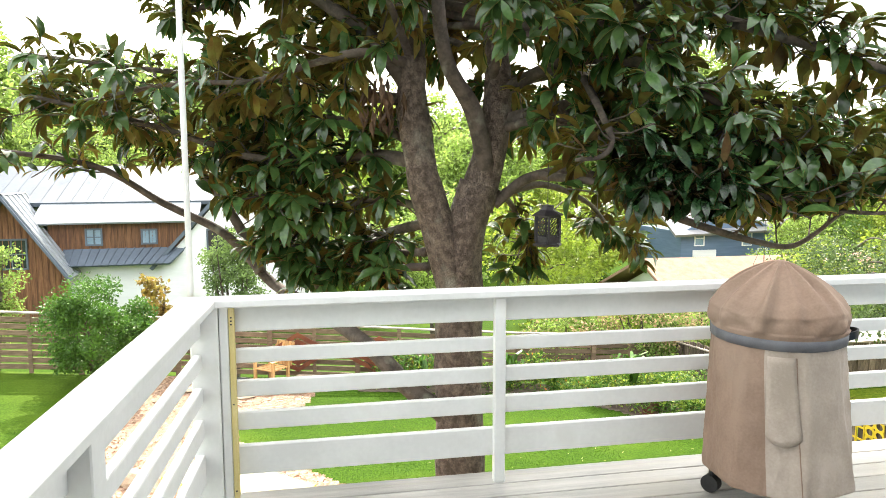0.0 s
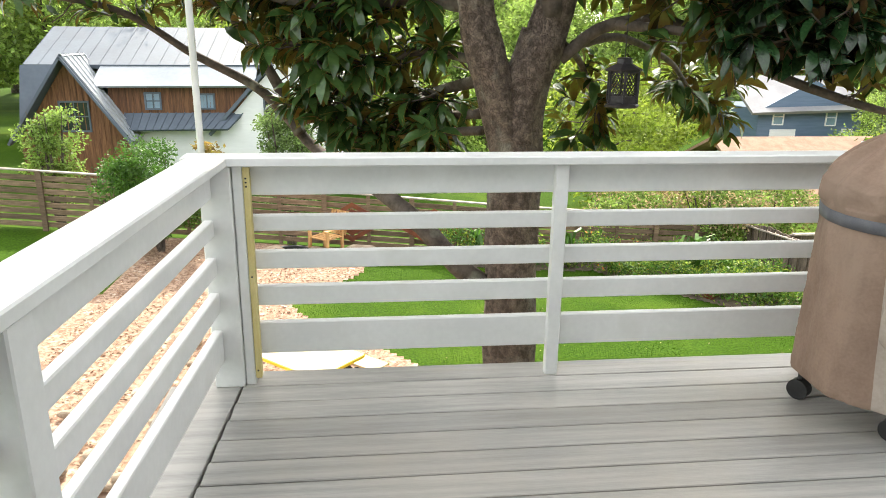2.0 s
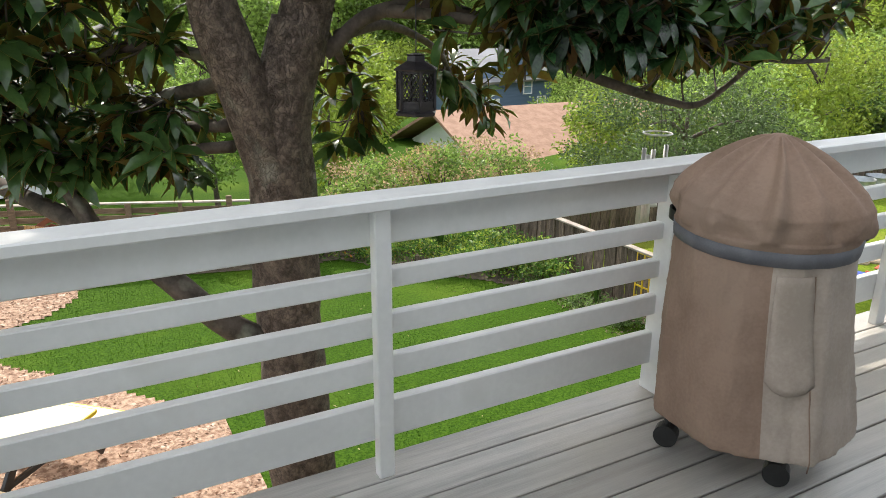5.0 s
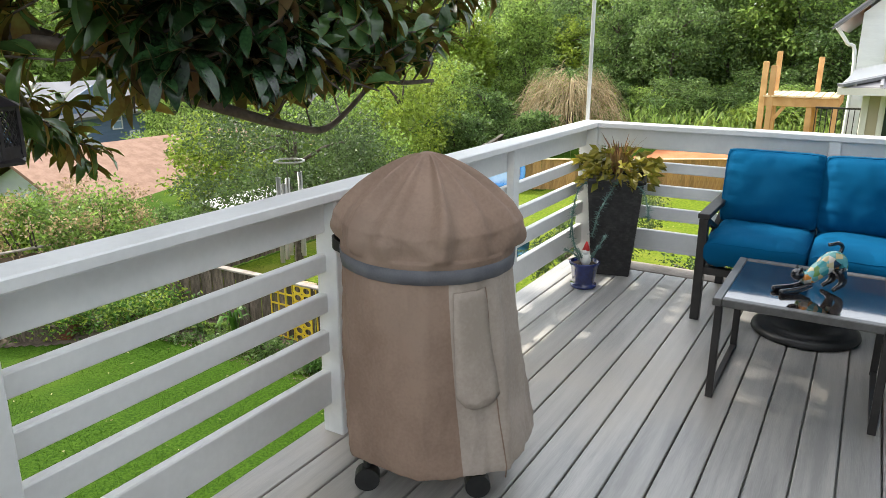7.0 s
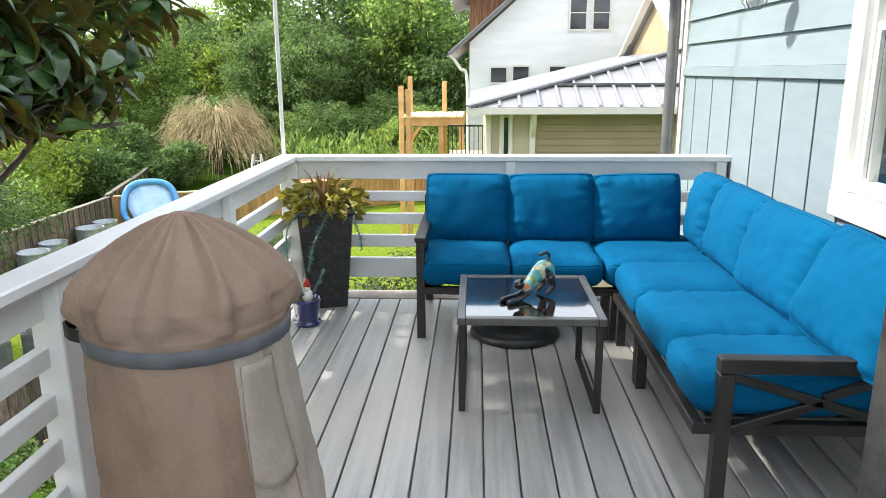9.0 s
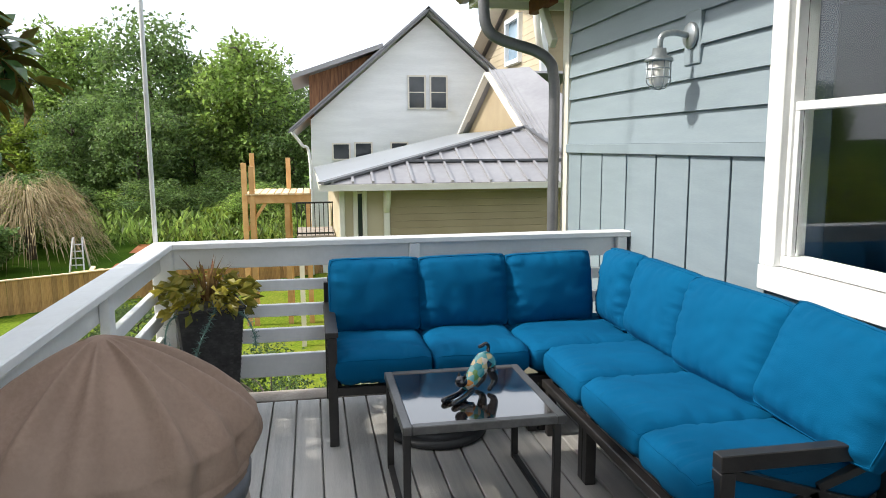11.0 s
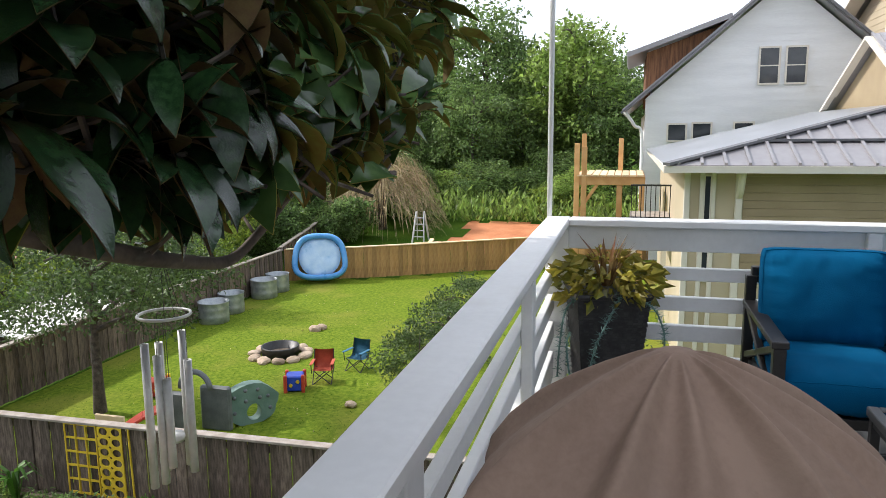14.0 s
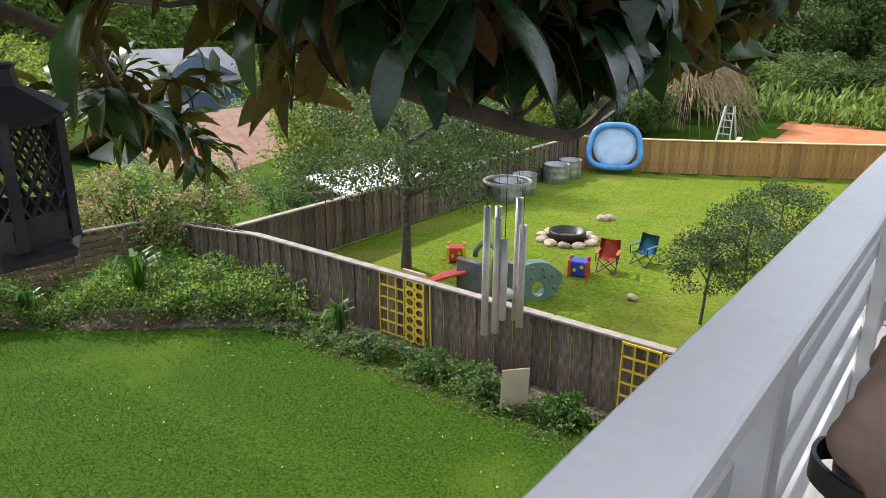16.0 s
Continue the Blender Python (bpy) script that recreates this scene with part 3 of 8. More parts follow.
solo("trim_fascia", boxes(((0.2, 3.245, 2.56), (7.36, 3.275, 2.74)), ((7.305, -3.0, 2.56), (7.335, 3.24, 2.74)), bevel=0.003), M_TRIM, "pale fascia board", kind="structure")
gut = thing("gutter", (6.6, 3.3, 2.6), "dark grey metal gutter with bent downspout", "gutter", kind="structure")
bm = bmesh.new()
prof = [(3.28, 2.72), (3.28, 2.61), (3.34, 2.60), (3.385, 2.64), (3.395, 2.72), (3.385, 2.72), (3.375, 2.645), (3.335, 2.612), (3.29, 2.62), (3.29, 2.72)]
rings = [[bm.verts.new((x, y, z)) for y, z in prof] for x in (0.2, 7.4)]
for k in range(len(prof)):
    bm.faces.new((rings[0][k], rings[0][(k + 1) % 10], rings[1][(k + 1) % 10], rings[1][k]))
bm.faces.new(rings[0][::-1])
bm.faces.new(rings[1])
part("trough", bm, M_GUTTER, gut)
bm = bmesh.new()
line = smooth_line([(6.62, 3.325, 2.61), (6.62, 3.325, 2.42), (6.62, 3.30, 2.29), (6.62, 3.20, 2.21), (6.62, 2.94, 2.135), (6.62, 2.82, 2.06), (6.62, 2.785, 1.95), (6.62, 2.775, 1.7), (6.62, 2.775, 0.5), (6.62, 2.775, -3.6)], 6)
tube(bm, line, [0.042] * len(line), 12)
part("downspout", bm, M_GUTTER, gut, smooth=True)
# bracket under the eave at the corner
eb = thing("eave_bracket", (6.9, 2.74, 2.3), "rusty red bracket with a pale wooden brace under the eave", "bracket", kind="structure")
part("arm", boxes(((6.70, 2.725, 2.50), (7.22, 2.80, 2.615)), bevel=0.008), M_RUST, eb, "rusty red arm")
bm = bmesh.new()
beam(bm, (6.70, 2.76, 2.20), (6.98, 2.76, 2.52), 0.05, 0.09, 0.006)
part("brace", bm, M_TRIM, eb, "pale wooden brace")
# wall lamp
lamp = thing("wall_lamp", (4.72, 2.70, 2.0), "galvanised caged bulkhead wall lamp, unlit", "lamp")
LX = 4.735
bm = bmesh.new()
box(bm, (LX - 0.07, 2.684, 1.86), (LX + 0.07, 2.712, 2.10), 0.004)
part("back_plate", bm, M_TRIMBLUE, lamp)
bm = bmesh.new()
lathe(bm, [(0.0, 0), (0.058, 0.0), (0.06, 0.012), (0.05, 0.022), (0.0, 0.026)], 24)
bmesh.ops.transform(bm, matrix=pose(LX, 2.712, 1.99, -90), verts=bm.verts)
part("rose", bm, M_GALV, lamp, smooth=True)
bm = bmesh.new()
line = smooth_line([(LX, 2.735, 1.99), (LX, 2.80, 2.0), (LX, 2.86, 1.985), (LX, 2.87, 1.93)], 5)
tube(bm, line, [0.014] * len(line), 10)
lathe(bm, [(0.0, 1.93), (0.03, 1.93), (0.034, 1.90), (0.062, 1.885), (0.064, 1.872), (0.0, 1.872)][::-1], 20, (LX, 2.87, 0))
part("hood", bm, M_GALV, lamp, smooth=True)
bm = bmesh.new()
lathe(bm, [(0.0, 1.76), (0.025, 1.763), (0.042, 1.78), (0.046, 1.83), (0.046, 1.871), (0.0, 1.871)], 20, (LX, 2.87, 0))
part("globe", bm, M_PALE, lamp, "frosted glass globe", smooth=True)
bm = bmesh.new()
for k in range(6):
    a = k * math.pi / 3
    c, s = math.cos(a), math.sin(a)
    tube(bm, [(LX + c * 0.052, 2.87 + s * 0.052, 1.872), (LX + c * 0.052, 2.87 + s * 0.052, 1.78), (LX + c * 0.03, 2.87 + s * 0.03, 1.752), (LX, 2.87, 1.748)], [0.003] * 4, 6)
for z in (1.80, 1.84):
    ring = [(LX + 0.052 * math.cos(k * math.pi / 10), 2.87 + 0.052 * math.sin(k * math.pi / 10), z) for k in range(21)]
    tube(bm, ring, [0.003] * 21, 6)
part("cage", bm, M_GALV, lamp, smooth=True)
lamp.scale = (1.1, 1.1, 1.1)
lamp.location = (LX + 0.02 * 0.1, 2.694, 1.985)
# open glazed door leaf
door = thing("door_1", (2.75, 3.2, 0), "open glazed storm door with pale metal frame", "door", kind="structure")
D0, D1 = Vector((1.95, 2.73, 0)), Vector((2.75, 3.20, 0))
dd = (D1 - D0).normalized()
def leafbar(a, b, z0, z1, th, m, nm, mt):
    bm = bmesh.new()
    p, q = D0 + dd * a, D0 + dd * b
    beam(bm, (p.x, p.y, (z0 + z1) / 2), (q.x, q.y, (z0 + z1) / 2), th, z1 - z0, 0.003)
    part(nm, bm, mt, m)
for a, b, z0, z1 in ((0, 0.07, 0.02, 2.0), (0.86, 0.928, 0.02, 2.0), (0.071, 0.859, 0.02, 0.2), (0.071, 0.859, 1.9, 2.0)):
    leafbar(a, b, z0, z1, 0.035, door, "stile", M_RIM)
leafbar(0.072, 0.858, 0.201, 1.899, 0.008, door, "pane", M_GLASS)
bm = bmesh.new()
hp = D0 + dd * 0.88
hn = Vector((-dd.y, dd.x, 0))
tube(bm, [hp + hn * 0.02 + Vector((0, 0, 0.86)), hp + hn * 0.06 + Vector((0, 0, 0.87)), hp + hn * 0.06 + Vector((0, 0, 1.0)), hp + hn * 0.02 + Vector((0, 0, 1.01))], [0.009] * 4, 10)
part("handle", bm, M_STEEL, door, "chrome handle", smooth=True)

# ---- sofa ----
def cushion(name, parent, m, w, d, h, puff=0.03, seam=True):
    """A soft box cushion w by d by h, puffed, gathered along its edges, placed by m (its base centre)."""
    bm = bmesh.new()
    n, k = 30, 8
    ph = random.uniform(0, 50)
    def at(u, v, t):
        x, y = u * w / 2, v * d / 2
        q = Vector((x * 7, y * 7, ph))
        side = abs(t) ** 3
        ru = 1 - 0.05 * side * (0.09 / w) * 5 - 0.042 * abs(v) ** 8
        rv = 1 - 0.05 * side * (0.09 / d) * 5 - 0.042 * abs(u) ** 8
        bulge = puff * (1 - abs(u) ** 3) ** 0.8 * (1 - abs(v) ** 3) ** 0.8
        crease = 0.007 * noise.noise(q) + 0.004 * noise.noise(q * 2.6)
        eu, ev = max(0, abs(u) - 0.62) / 0.38, max(0, abs(v) - 0.62) / 0.38
        gather = 0.011 * noise.noise(Vector((y * 42, x * 6, ph))) * eu * (1.25 - eu) * 2.6
        gather += 0.011 * noise.noise(Vector((x * 42, y * 6, ph + 9))) * ev * (1.25 - ev) * 2.6
        drop = -0.016 * (abs(u) ** 14 + abs(v) ** 14) * abs(t)
        sag = 0.006 * noise.noise(Vector((u * 1.3, v * 1.3, ph + 3)))
        belly = 0.006 * (1 - t * t)
        return Vector((x * (ru + belly / w), y * (rv + belly / d), (t + 1) * h / 2 + t * (bulge + crease + gather + drop) + sag))
    grid = {}
    def vert(i, j, l):
        if (i, j, l) not in grid:
            grid[i, j, l] = bm.verts.new(at(2 * i / n - 1, 2 * j / n - 1, 2 * l / k - 1))
        return grid[i, j, l]
    for i in range(n):
        for j in range(n):
            bm.faces.new((vert(i, j, k), vert(i + 1, j, k), vert(i + 1, j + 1, k), vert(i, j + 1, k)))
            bm.faces.new((vert(i, j, 0), vert(i, j + 1, 0), vert(i + 1, j + 1, 0), vert(i + 1, j, 0)))
    for i in range(n):
        for l in range(k):
            bm.faces.new((vert(i, 0, l), vert(i + 1, 0, l), vert(i + 1, 0, l + 1), vert(i, 0, l + 1)))
            bm.faces.new((vert(i, n, l), vert(i, n, l + 1), vert(i + 1, n, l + 1), vert(i + 1, n, l)))
            bm.faces.new((vert(0, i, l), vert(0, i, l + 1), vert(0, i + 1, l + 1), vert(0, i + 1, l)))
            bm.faces.new((vert(n, i, l), vert(n, i + 1, l), vert(n, i + 1, l + 1), vert(n, i, l + 1)))
    bmesh.ops.transform(bm, matrix=m, verts=bm.verts)
    c = part(name, bm, M_BLUE, parent, smooth=True)
    if seam:
        bm = bmesh.new()
        loop = [(-1, -1), (1, -1), (1, 1), (-1, 1), (-1, -1)]
        pts = []
        for (a, b), (e, f) in zip(loop, loop[1:]):
            for q in range(24):
                p = at(a + (e - a) * q / 24, b + (f - b) * q / 24, 0.82)
                pts.append(m @ p)
        tube(bm, pts + [pts[0]], [0.0022] * (len(pts) + 1), 5, cap=False)
        part("piping", bm, M_BLUE, c, smooth=True)
    return c


def bars(name, parent, *pq, w=0.04, h=0.04):
    for p, q in pq:
        bm = bmesh.new()
        beam(bm, p, q, w, h, 0.003)
        part(name, bm, M_FRAME, parent)


def leg(parent, x, y, z1, w=0.045):
    part("leg", boxes(((x - w / 2, y - w / 2, 0), (x + w / 2, y + w / 2, z1)), bevel=0.003), M_FRAME, parent)


SEAT0, SEATH = 0.300, 0.150
LAB = "bright blue cushions on a dark metal sectional sofa"
# run along the east rail
sofa = thing("sofa", (5.05, 3.8, 0), "dark metal outdoor sofa section with bright blue cushions", "sofa", "sectional sofa on the deck")
NA, SA = 4.555, 3.045
bars("seat_rail", sofa, ((4.68, NA - 0.02, 0.272), (4.68, SA, 0.272)), ((5.36, NA - 0.02, 0.272), (5.36, SA, 0.272)), ((4.70, SA + 0.02, 0.272), (5.34, SA + 0.02, 0.272)), ((4.70, 4.045, 0.272), (5.34, 4.045, 0.272)), ((4.70, NA - 0.045, 0.272), (5.34, NA - 0.045, 0.272)))
for k in range(9):
    y = SA + 0.1 + k * (NA - SA - 0.2) / 8
    bars("slat", sofa, ((4.72, y, 0.285), (5.33, y, 0.285)), w=0.05, h=0.012)
leg(sofa, 4.68, NA - 0.02, 0.54)
leg(sofa, 5.36, NA - 0.02, 0.68)
leg(sofa, 4.68, 3.545, 0.265)
leg(sofa, 4.68, 3.49, 0.265)
leg(sofa, 5.36, SA + 0.01, 0.68)
bars("arm", sofa, ((4.655, NA - 0.02, 0.553), (5.36, NA - 0.02, 0.553)), w=0.06, h=0.026)
bars("arm_brace", sofa, ((4.70, NA - 0.02, 0.53), (5.34, NA - 0.02, 0.31)), ((4.70, NA - 0.02, 0.31), (5.02, NA - 0.02, 0.41)), ((5.02, NA - 0.02, 0.41), (5.34, NA - 0.02, 0.53)), w=0.03, h=0.028)
bars("back_rail", sofa, ((5.36, NA - 0.02, 0.70), (5.36, SA, 0.70)))
for a, b in ((4.53, 4.05), (4.05, 3.56), (3.56, 3.06)):
    bars("back_brace", sofa, ((5.36, a, 0.68), (5.36, b, 0.31)), ((5.36, b, 0.68), (5.36, a, 0.31)), w=0.024, h=0.024)
    c = (a + b) / 2
    lo = b if b > 3.1 else 2.93
    cushion("seat_cushion", sofa, pose(4.965, (a + lo) / 2, SEAT0, 0, random.uniform(-0.6, 0.6), 0), 0.66, a - lo - 0.004, SEATH, 0.016)
    cushion("back_cushion", sofa, pose(5.185, c, 0.632, 0, 90 - 9, 180) @ pose(0, 0, -0.01, 0, 0, random.uniform(-1.5, 1.5)), 0.40, a - b + 0.006, 0.105, 0.045)
# run along the house wall
sofa2 = thing("sofa", (3.9, 3.1, 0), "dark metal outdoor sofa section with cross-braced arm, bright blue cushions", "sofa", "sectional sofa on the deck")
WA, EA = 3.17, 4.60
bars("seat_rail", sofa2, ((WA, 3.50, 0.272), (EA, 3.50, 0.272)), ((WA, 2.84, 0.272), (EA, 2.84, 0.272)), ((4.10, 2.86, 0.272), (4.10, 3.48, 0.272)), ((WA + 0.02, 2.86, 0.272), (WA + 0.02, 3.48, 0.272)), ((EA - 0.02, 2.86, 0.272), (EA - 0.02, 3.48, 0.272)))
for k in range(9):
    x = WA + 0.1 + k * (EA - WA - 0.2) / 8
    bars("slat", sofa2, ((x, 2.87, 0.285), (x, 3.46, 0.285)), w=0.05, h=0.012)
leg(sofa2, WA, 3.43, 0.475, 0.05)
leg(sofa2, WA, 2.86, 0.68)
leg(sofa2, 4.075, 3.48, 0.265)
leg(sofa2, 4.125, 3.48, 0.265)
leg(sofa2, 4.60, 3.47, 0.265)
leg(sofa2, 4.60, 2.86, 0.68)
bars("arm", sofa2, ((WA, 3.455, 0.503), (WA, 2.82, 0.503)), w=0.05, h=0.052)
bars("arm_brace", sofa2, ((WA, 3.41, 0.465), (WA, 2.88, 0.30)), ((WA, 3.41, 0.272), (WA, 3.115, 0.375)), ((WA, 3.115, 0.392), (WA, 2.88, 0.475)), w=0.03, h=0.03)
bars("back_rail", sofa2, ((WA, 2.84, 0.70), (5.05, 2.84, 0.70)))
for a, b in ((3.175, 3.565), (3.565, 4.115), (4.115, 4.61)):
    cushion("seat_cushion", sofa2, pose((a + b) / 2, 3.185, SEAT0 + 0.012), b - a - 0.002, 0.675, SEATH, 0.02)
for k, (a, b) in enumerate(((3.10, 3.585), (3.60, 4.21), (4.21, 4.735), (4.735, 5.16))):
    bars("back_brace", sofa2, ((a, 2.84, 0.68), (b, 2.84, 0.31)), ((a, 2.84, 0.31), (b, 2.84, 0.68)), w=0.024, h=0.024)
    lean = (21, 15, 12, 10)[k]
    cushion("back_cushion", sofa2, pose((a + b) / 2, (2.885, 2.90, 2.895, 2.89)[k], 0.645, 90 - lean, (7, 0, 1, -2)[k], 180 + (9, 3, 1, -3)[k]), b - a + 0.02, 0.41, 0.115, 0.05)

# ---- coffee table ----
table = thing("coffee_table", (4.1, 4.0, 0), "square metal coffee table with dark tinted glass top", "table")
TX0, TX1, TY0, TY1, TZ = 3.765, 4.415, 3.70, 4.315, 0.438
for a, b in (((TX0, TY0), (TX1, TY0 + 0.035)), ((TX0, TY1 - 0.035), (TX1, TY1)), ((TX0, TY0 + 0.0355), (TX0 + 0.035, TY1 - 0.0355)), ((TX1 - 0.035, TY0 + 0.0355), (TX1, TY1 - 0.0355))):
    part("rim", boxes(((*a, TZ - 0.032), (*b, TZ)), bevel=0.003), M_RIM, table, "brushed grey rim")
part("glass_top", boxes(((TX0 + 0.036, TY0 + 0.036, TZ - 0.012), (TX1 - 0.036, TY1 - 0.036, TZ - 0.004))), M_TINT, table, "dark tinted glass")
for x in (TX0 + 0.05, TX1 - 0.03):
    for y in (TY0 + 0.02, TY1 - 0.02):
        part("leg", boxes(((x - 0.014, y - 0.014, 0.0), (x + 0.014, y + 0.014, TZ - 0.033)), bevel=0.002), M_FRAME, table)
for y in (TY0 + 0.02, TY1 - 0.02):
    part("foot_bar", boxes(((TX0 + 0.065, y - 0.012, 0.0), (TX1 - 0.045, y + 0.012, 0.022)), bevel=0.002), M_FRAME, table)
    part("top_bar", boxes(((TX0 + 0.065, y - 0.012, TZ - 0.055), (TX1 - 0.045, y + 0.012, TZ - 0.033)), bevel=0.002), M_FRAME, table)

# ---- cat sculpture, one mesh ----
def blob(bm, c, r, seg=14):
    g = bmesh.ops.create_uvsphere(bm, u_segments=seg, v_segments=seg // 2 + 2, radius=1, matrix=Matrix.Translation(c) @ Matrix.Diagonal((*r, 1)))
    return g["verts"]
bm = bmesh.new()
ax = Vector((0.62, -0.785, 0)).normalized()
side = Vector((0.785, 0.62, 0))
P = Vector((3.965, 4.115, TZ - 0.004))
def cp(a, s, z):
    return P + ax * a + side * s + Vector((0, 0, z))
spine = smooth_line([cp(0.09, 0, 0.075), cp(0.14, 0, 0.09), cp(0.20, 0, 0.135), cp(0.255, 0, 0.18), cp(0.295, 0, 0.165), cp(0.31, 0, 0.11)], 5)
rad = [0.024 + 0.030 * math.sin(math.pi * min(k / (len(spine) - 1) * 0.72 + 0.14, 1)) * (0.6 + 0.6 * k / len(spine)) for k in range(len(spine))]
tube(bm, spine, rad, 14)
body_faces = len(bm.faces)
blob(bm, cp(0.06, 0, 0.105), (0.036, 0.036, 0.033))
for s in (-0.018, 0.018):
    bmesh.ops.create_cone(bm, cap_ends=True, segments=8, radius1=0.012, radius2=0.001, depth=0.025, matrix=Matrix.Translation(cp(0.066, s * 1.2, 0.143)))
for s in (-0.03, 0.03):
    tube(bm, smooth_line([cp(0.13, s * 0.8, 0.045), cp(0.06, s, 0.022), cp(-0.03, s * 1.2, 0.016), cp(-0.055, s * 1.2, 0.014)], 4), [0.017] * 11 + [0.014, 0.012], 8)
    tube(bm, smooth_line([cp(0.28, s * 1.2, 0.14), cp(0.305, s * 1.4, 0.06), cp(0.25, s * 1.5, 0.014)], 4), [0.03, 0.03, 0.028, 0.025, 0.022, 0.02, 0.016, 0.014, 0.012], 8)
tail = smooth_line([cp(0.285, 0, 0.20), cp(0.305, 0, 0.25), cp(0.28, 0, 0.278), cp(0.24, 0, 0.272), cp(0.222, 0, 0.272)], 4)
tube(bm, tail, [0.011] * len(tail), 8)
bm.faces.ensure_lookup_table()
for i, f in enumerate(bm.faces):
    f.material_index = 1 if i < body_faces else 0
bmesh.ops.transform(bm, matrix=Matrix.Translation(cp(0.15, 0, 0)) @ Matrix.Diagonal((0.72, 0.72, 0.70, 1)) @ Matrix.Translation(-cp(0.15, 0, 0)), verts=bm.verts)
zmin = min(v.co.z for v in bm.verts)
bmesh.ops.translate(bm, vec=(0, 0, TZ - 0.004 - zmin), verts=bm.verts)
solo("cat_sculpture", bm, [M_CAT, M_CATP], "glazed black and floral painted stretching cat figure", "figurine", at=(4.15, 4.02, TZ), smooth=True)

# ---- umbrella base ----
ub = thing("umbrella_base", (4.76, 4.02, 0), "round black umbrella base on the deck", "umbrella base")
bm = bmesh.new()
lathe(bm, [(0.0, 0), (0.235, 0.0), (0.25, 0.012), (0.245, 0.03), (0.22, 0.042), (0.205, 0.036), (0.19, 0.05), (0.165, 0.056), (0.15, 0.05), (0.06, 0.07), (0.05, 0.09), (0.0, 0.09)], 36, (4.76, 4.02, 0))
part("plate", bm, M_BLACK, ub, smooth=True)
bm = bmesh.new()
lathe(bm, [(0.0, 0.09), (0.026, 0.09), (0.026, 0.24), (0.0, 0.24)], 16, (4.76, 4.02, 0))
part("socket", bm, M_BLACK, ub, smooth=True)

# ---- covered kettle grill ----
grill = thing("covered_grill", (2.83, 5.02, 0), "kettle grill under a beige canvas cover with grey band", "grill")
GX, GY = 2.828, 5.03
def fold(a, z):
    """Drape: low folds that deepen towards the hem."""
    k = 1 - min(max((z - 0.08) / 0.7, 0), 1)
    f = 0.03 * math.sin(3 * a + 0.8) + 0.03 * math.sin(5 * a + 2.1 + z)
    for c, hh, w, tw in ((-178, 0.07, 0.10, 0.3), (-155, 0.06, 0.06, -0.35), (-138, -0.05, 0.10, 0.2), (-104, 0.09, 0.06, -0.25), (-88, -0.05, 0.08, 0.3), (-66, 0.08, 0.07, 0.25), (-40, 0.06, 0.06, -0.3), (5, 0.07, 0.08, 0.3), (60, 0.07, 0.08, -0.3), (110, 0.07, 0.07, 0.3), (150, 0.06, 0.06, -0.2)):
        d = abs((a - radians(c) - tw * (0.45 - z) + math.pi) % (2 * math.pi) - math.pi)
        f += 0.8 * hh * math.exp(-(d / (1.7 * w)) ** 2)
    q = Vector((math.cos(a) * 3, math.sin(a) * 3, z * 4))
    w = 0.022 * noise.noise(q) - 0.016 * abs(noise.noise(q * 1.9)) + 0.010 * (1 - abs(noise.noise(q * 2.6 + Vector((5, 1, 2))))) ** 6
    return 1 + 1.25 * f * (0.12 + 0.88 * k) + 1.3 * w - 0.02
prof = [(0.288, 0.122), (0.294, 0.118), (0.297, 0.13), (0.295, 0.20), (0.290, 0.30), (0.285, 0.42), (0.280, 0.54), (0.277, 0.64), (0.273, 0.72), (0.274, 0.76), (0.279, 0.80), (0.281, 0.835), (0.277, 0.865), (0.250, 0.905), (0.205, 0.948), (0.152, 0.988), (0.100, 1.022), (0.052, 1.049), (0.018, 1.062), (0.0005, 1.065)]
fine = []
for (r0, h0), (r1, h1) in zip(prof, prof[1:]):
    for k in range(7):
        fine.append((r0 + (r1 - r0) * k / 7, h0 + (h1 - h0) * k / 7))
fine.append(prof[-1])
def drape(a, z):
    f = fold(a, z)
    if z > 0.70:
        t = min((z - 0.70) / 0.12, 1)
        f = 1 + (f - 1) * (1 - 0.9 * t) * (1 if z < 0.85 else max(0, 1 - (z - 0.85) / 0.2))
    return f
# creases that run down from the peak: azimuth, height, width
CREASES = ((-92, 0.030, 0.06), (160, 0.034, 0.055), (-172, 0.024, 0.06), (-134, 0.040, 0.04), (-108, 0.016, 0.05), (-70, 0.034, 0.05), (-22, 0.022, 0.07), (58, 0.028, 0.05), (124, 0.034, 0.045))
def crease(a, t):
    h = 0
    for c, hh, w in CREASES:
        d = a - radians(c) - 0.12 * (1 - t) * math.sin(c)
        d = abs((d + math.pi) % (2 * math.pi) - math.pi)
        h += hh * math.exp(-(d / (1.9 * w * (1.0 + 0.6 * (1 - t)))) ** 2)
    return h - 0.014 - 0.006 * math.sin(2 * a + 0.4)
bm = bmesh.new()
lathe(bm, fine, 260, (GX, GY, 0), drape)
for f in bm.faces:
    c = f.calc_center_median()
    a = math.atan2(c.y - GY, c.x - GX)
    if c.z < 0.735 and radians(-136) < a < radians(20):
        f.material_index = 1
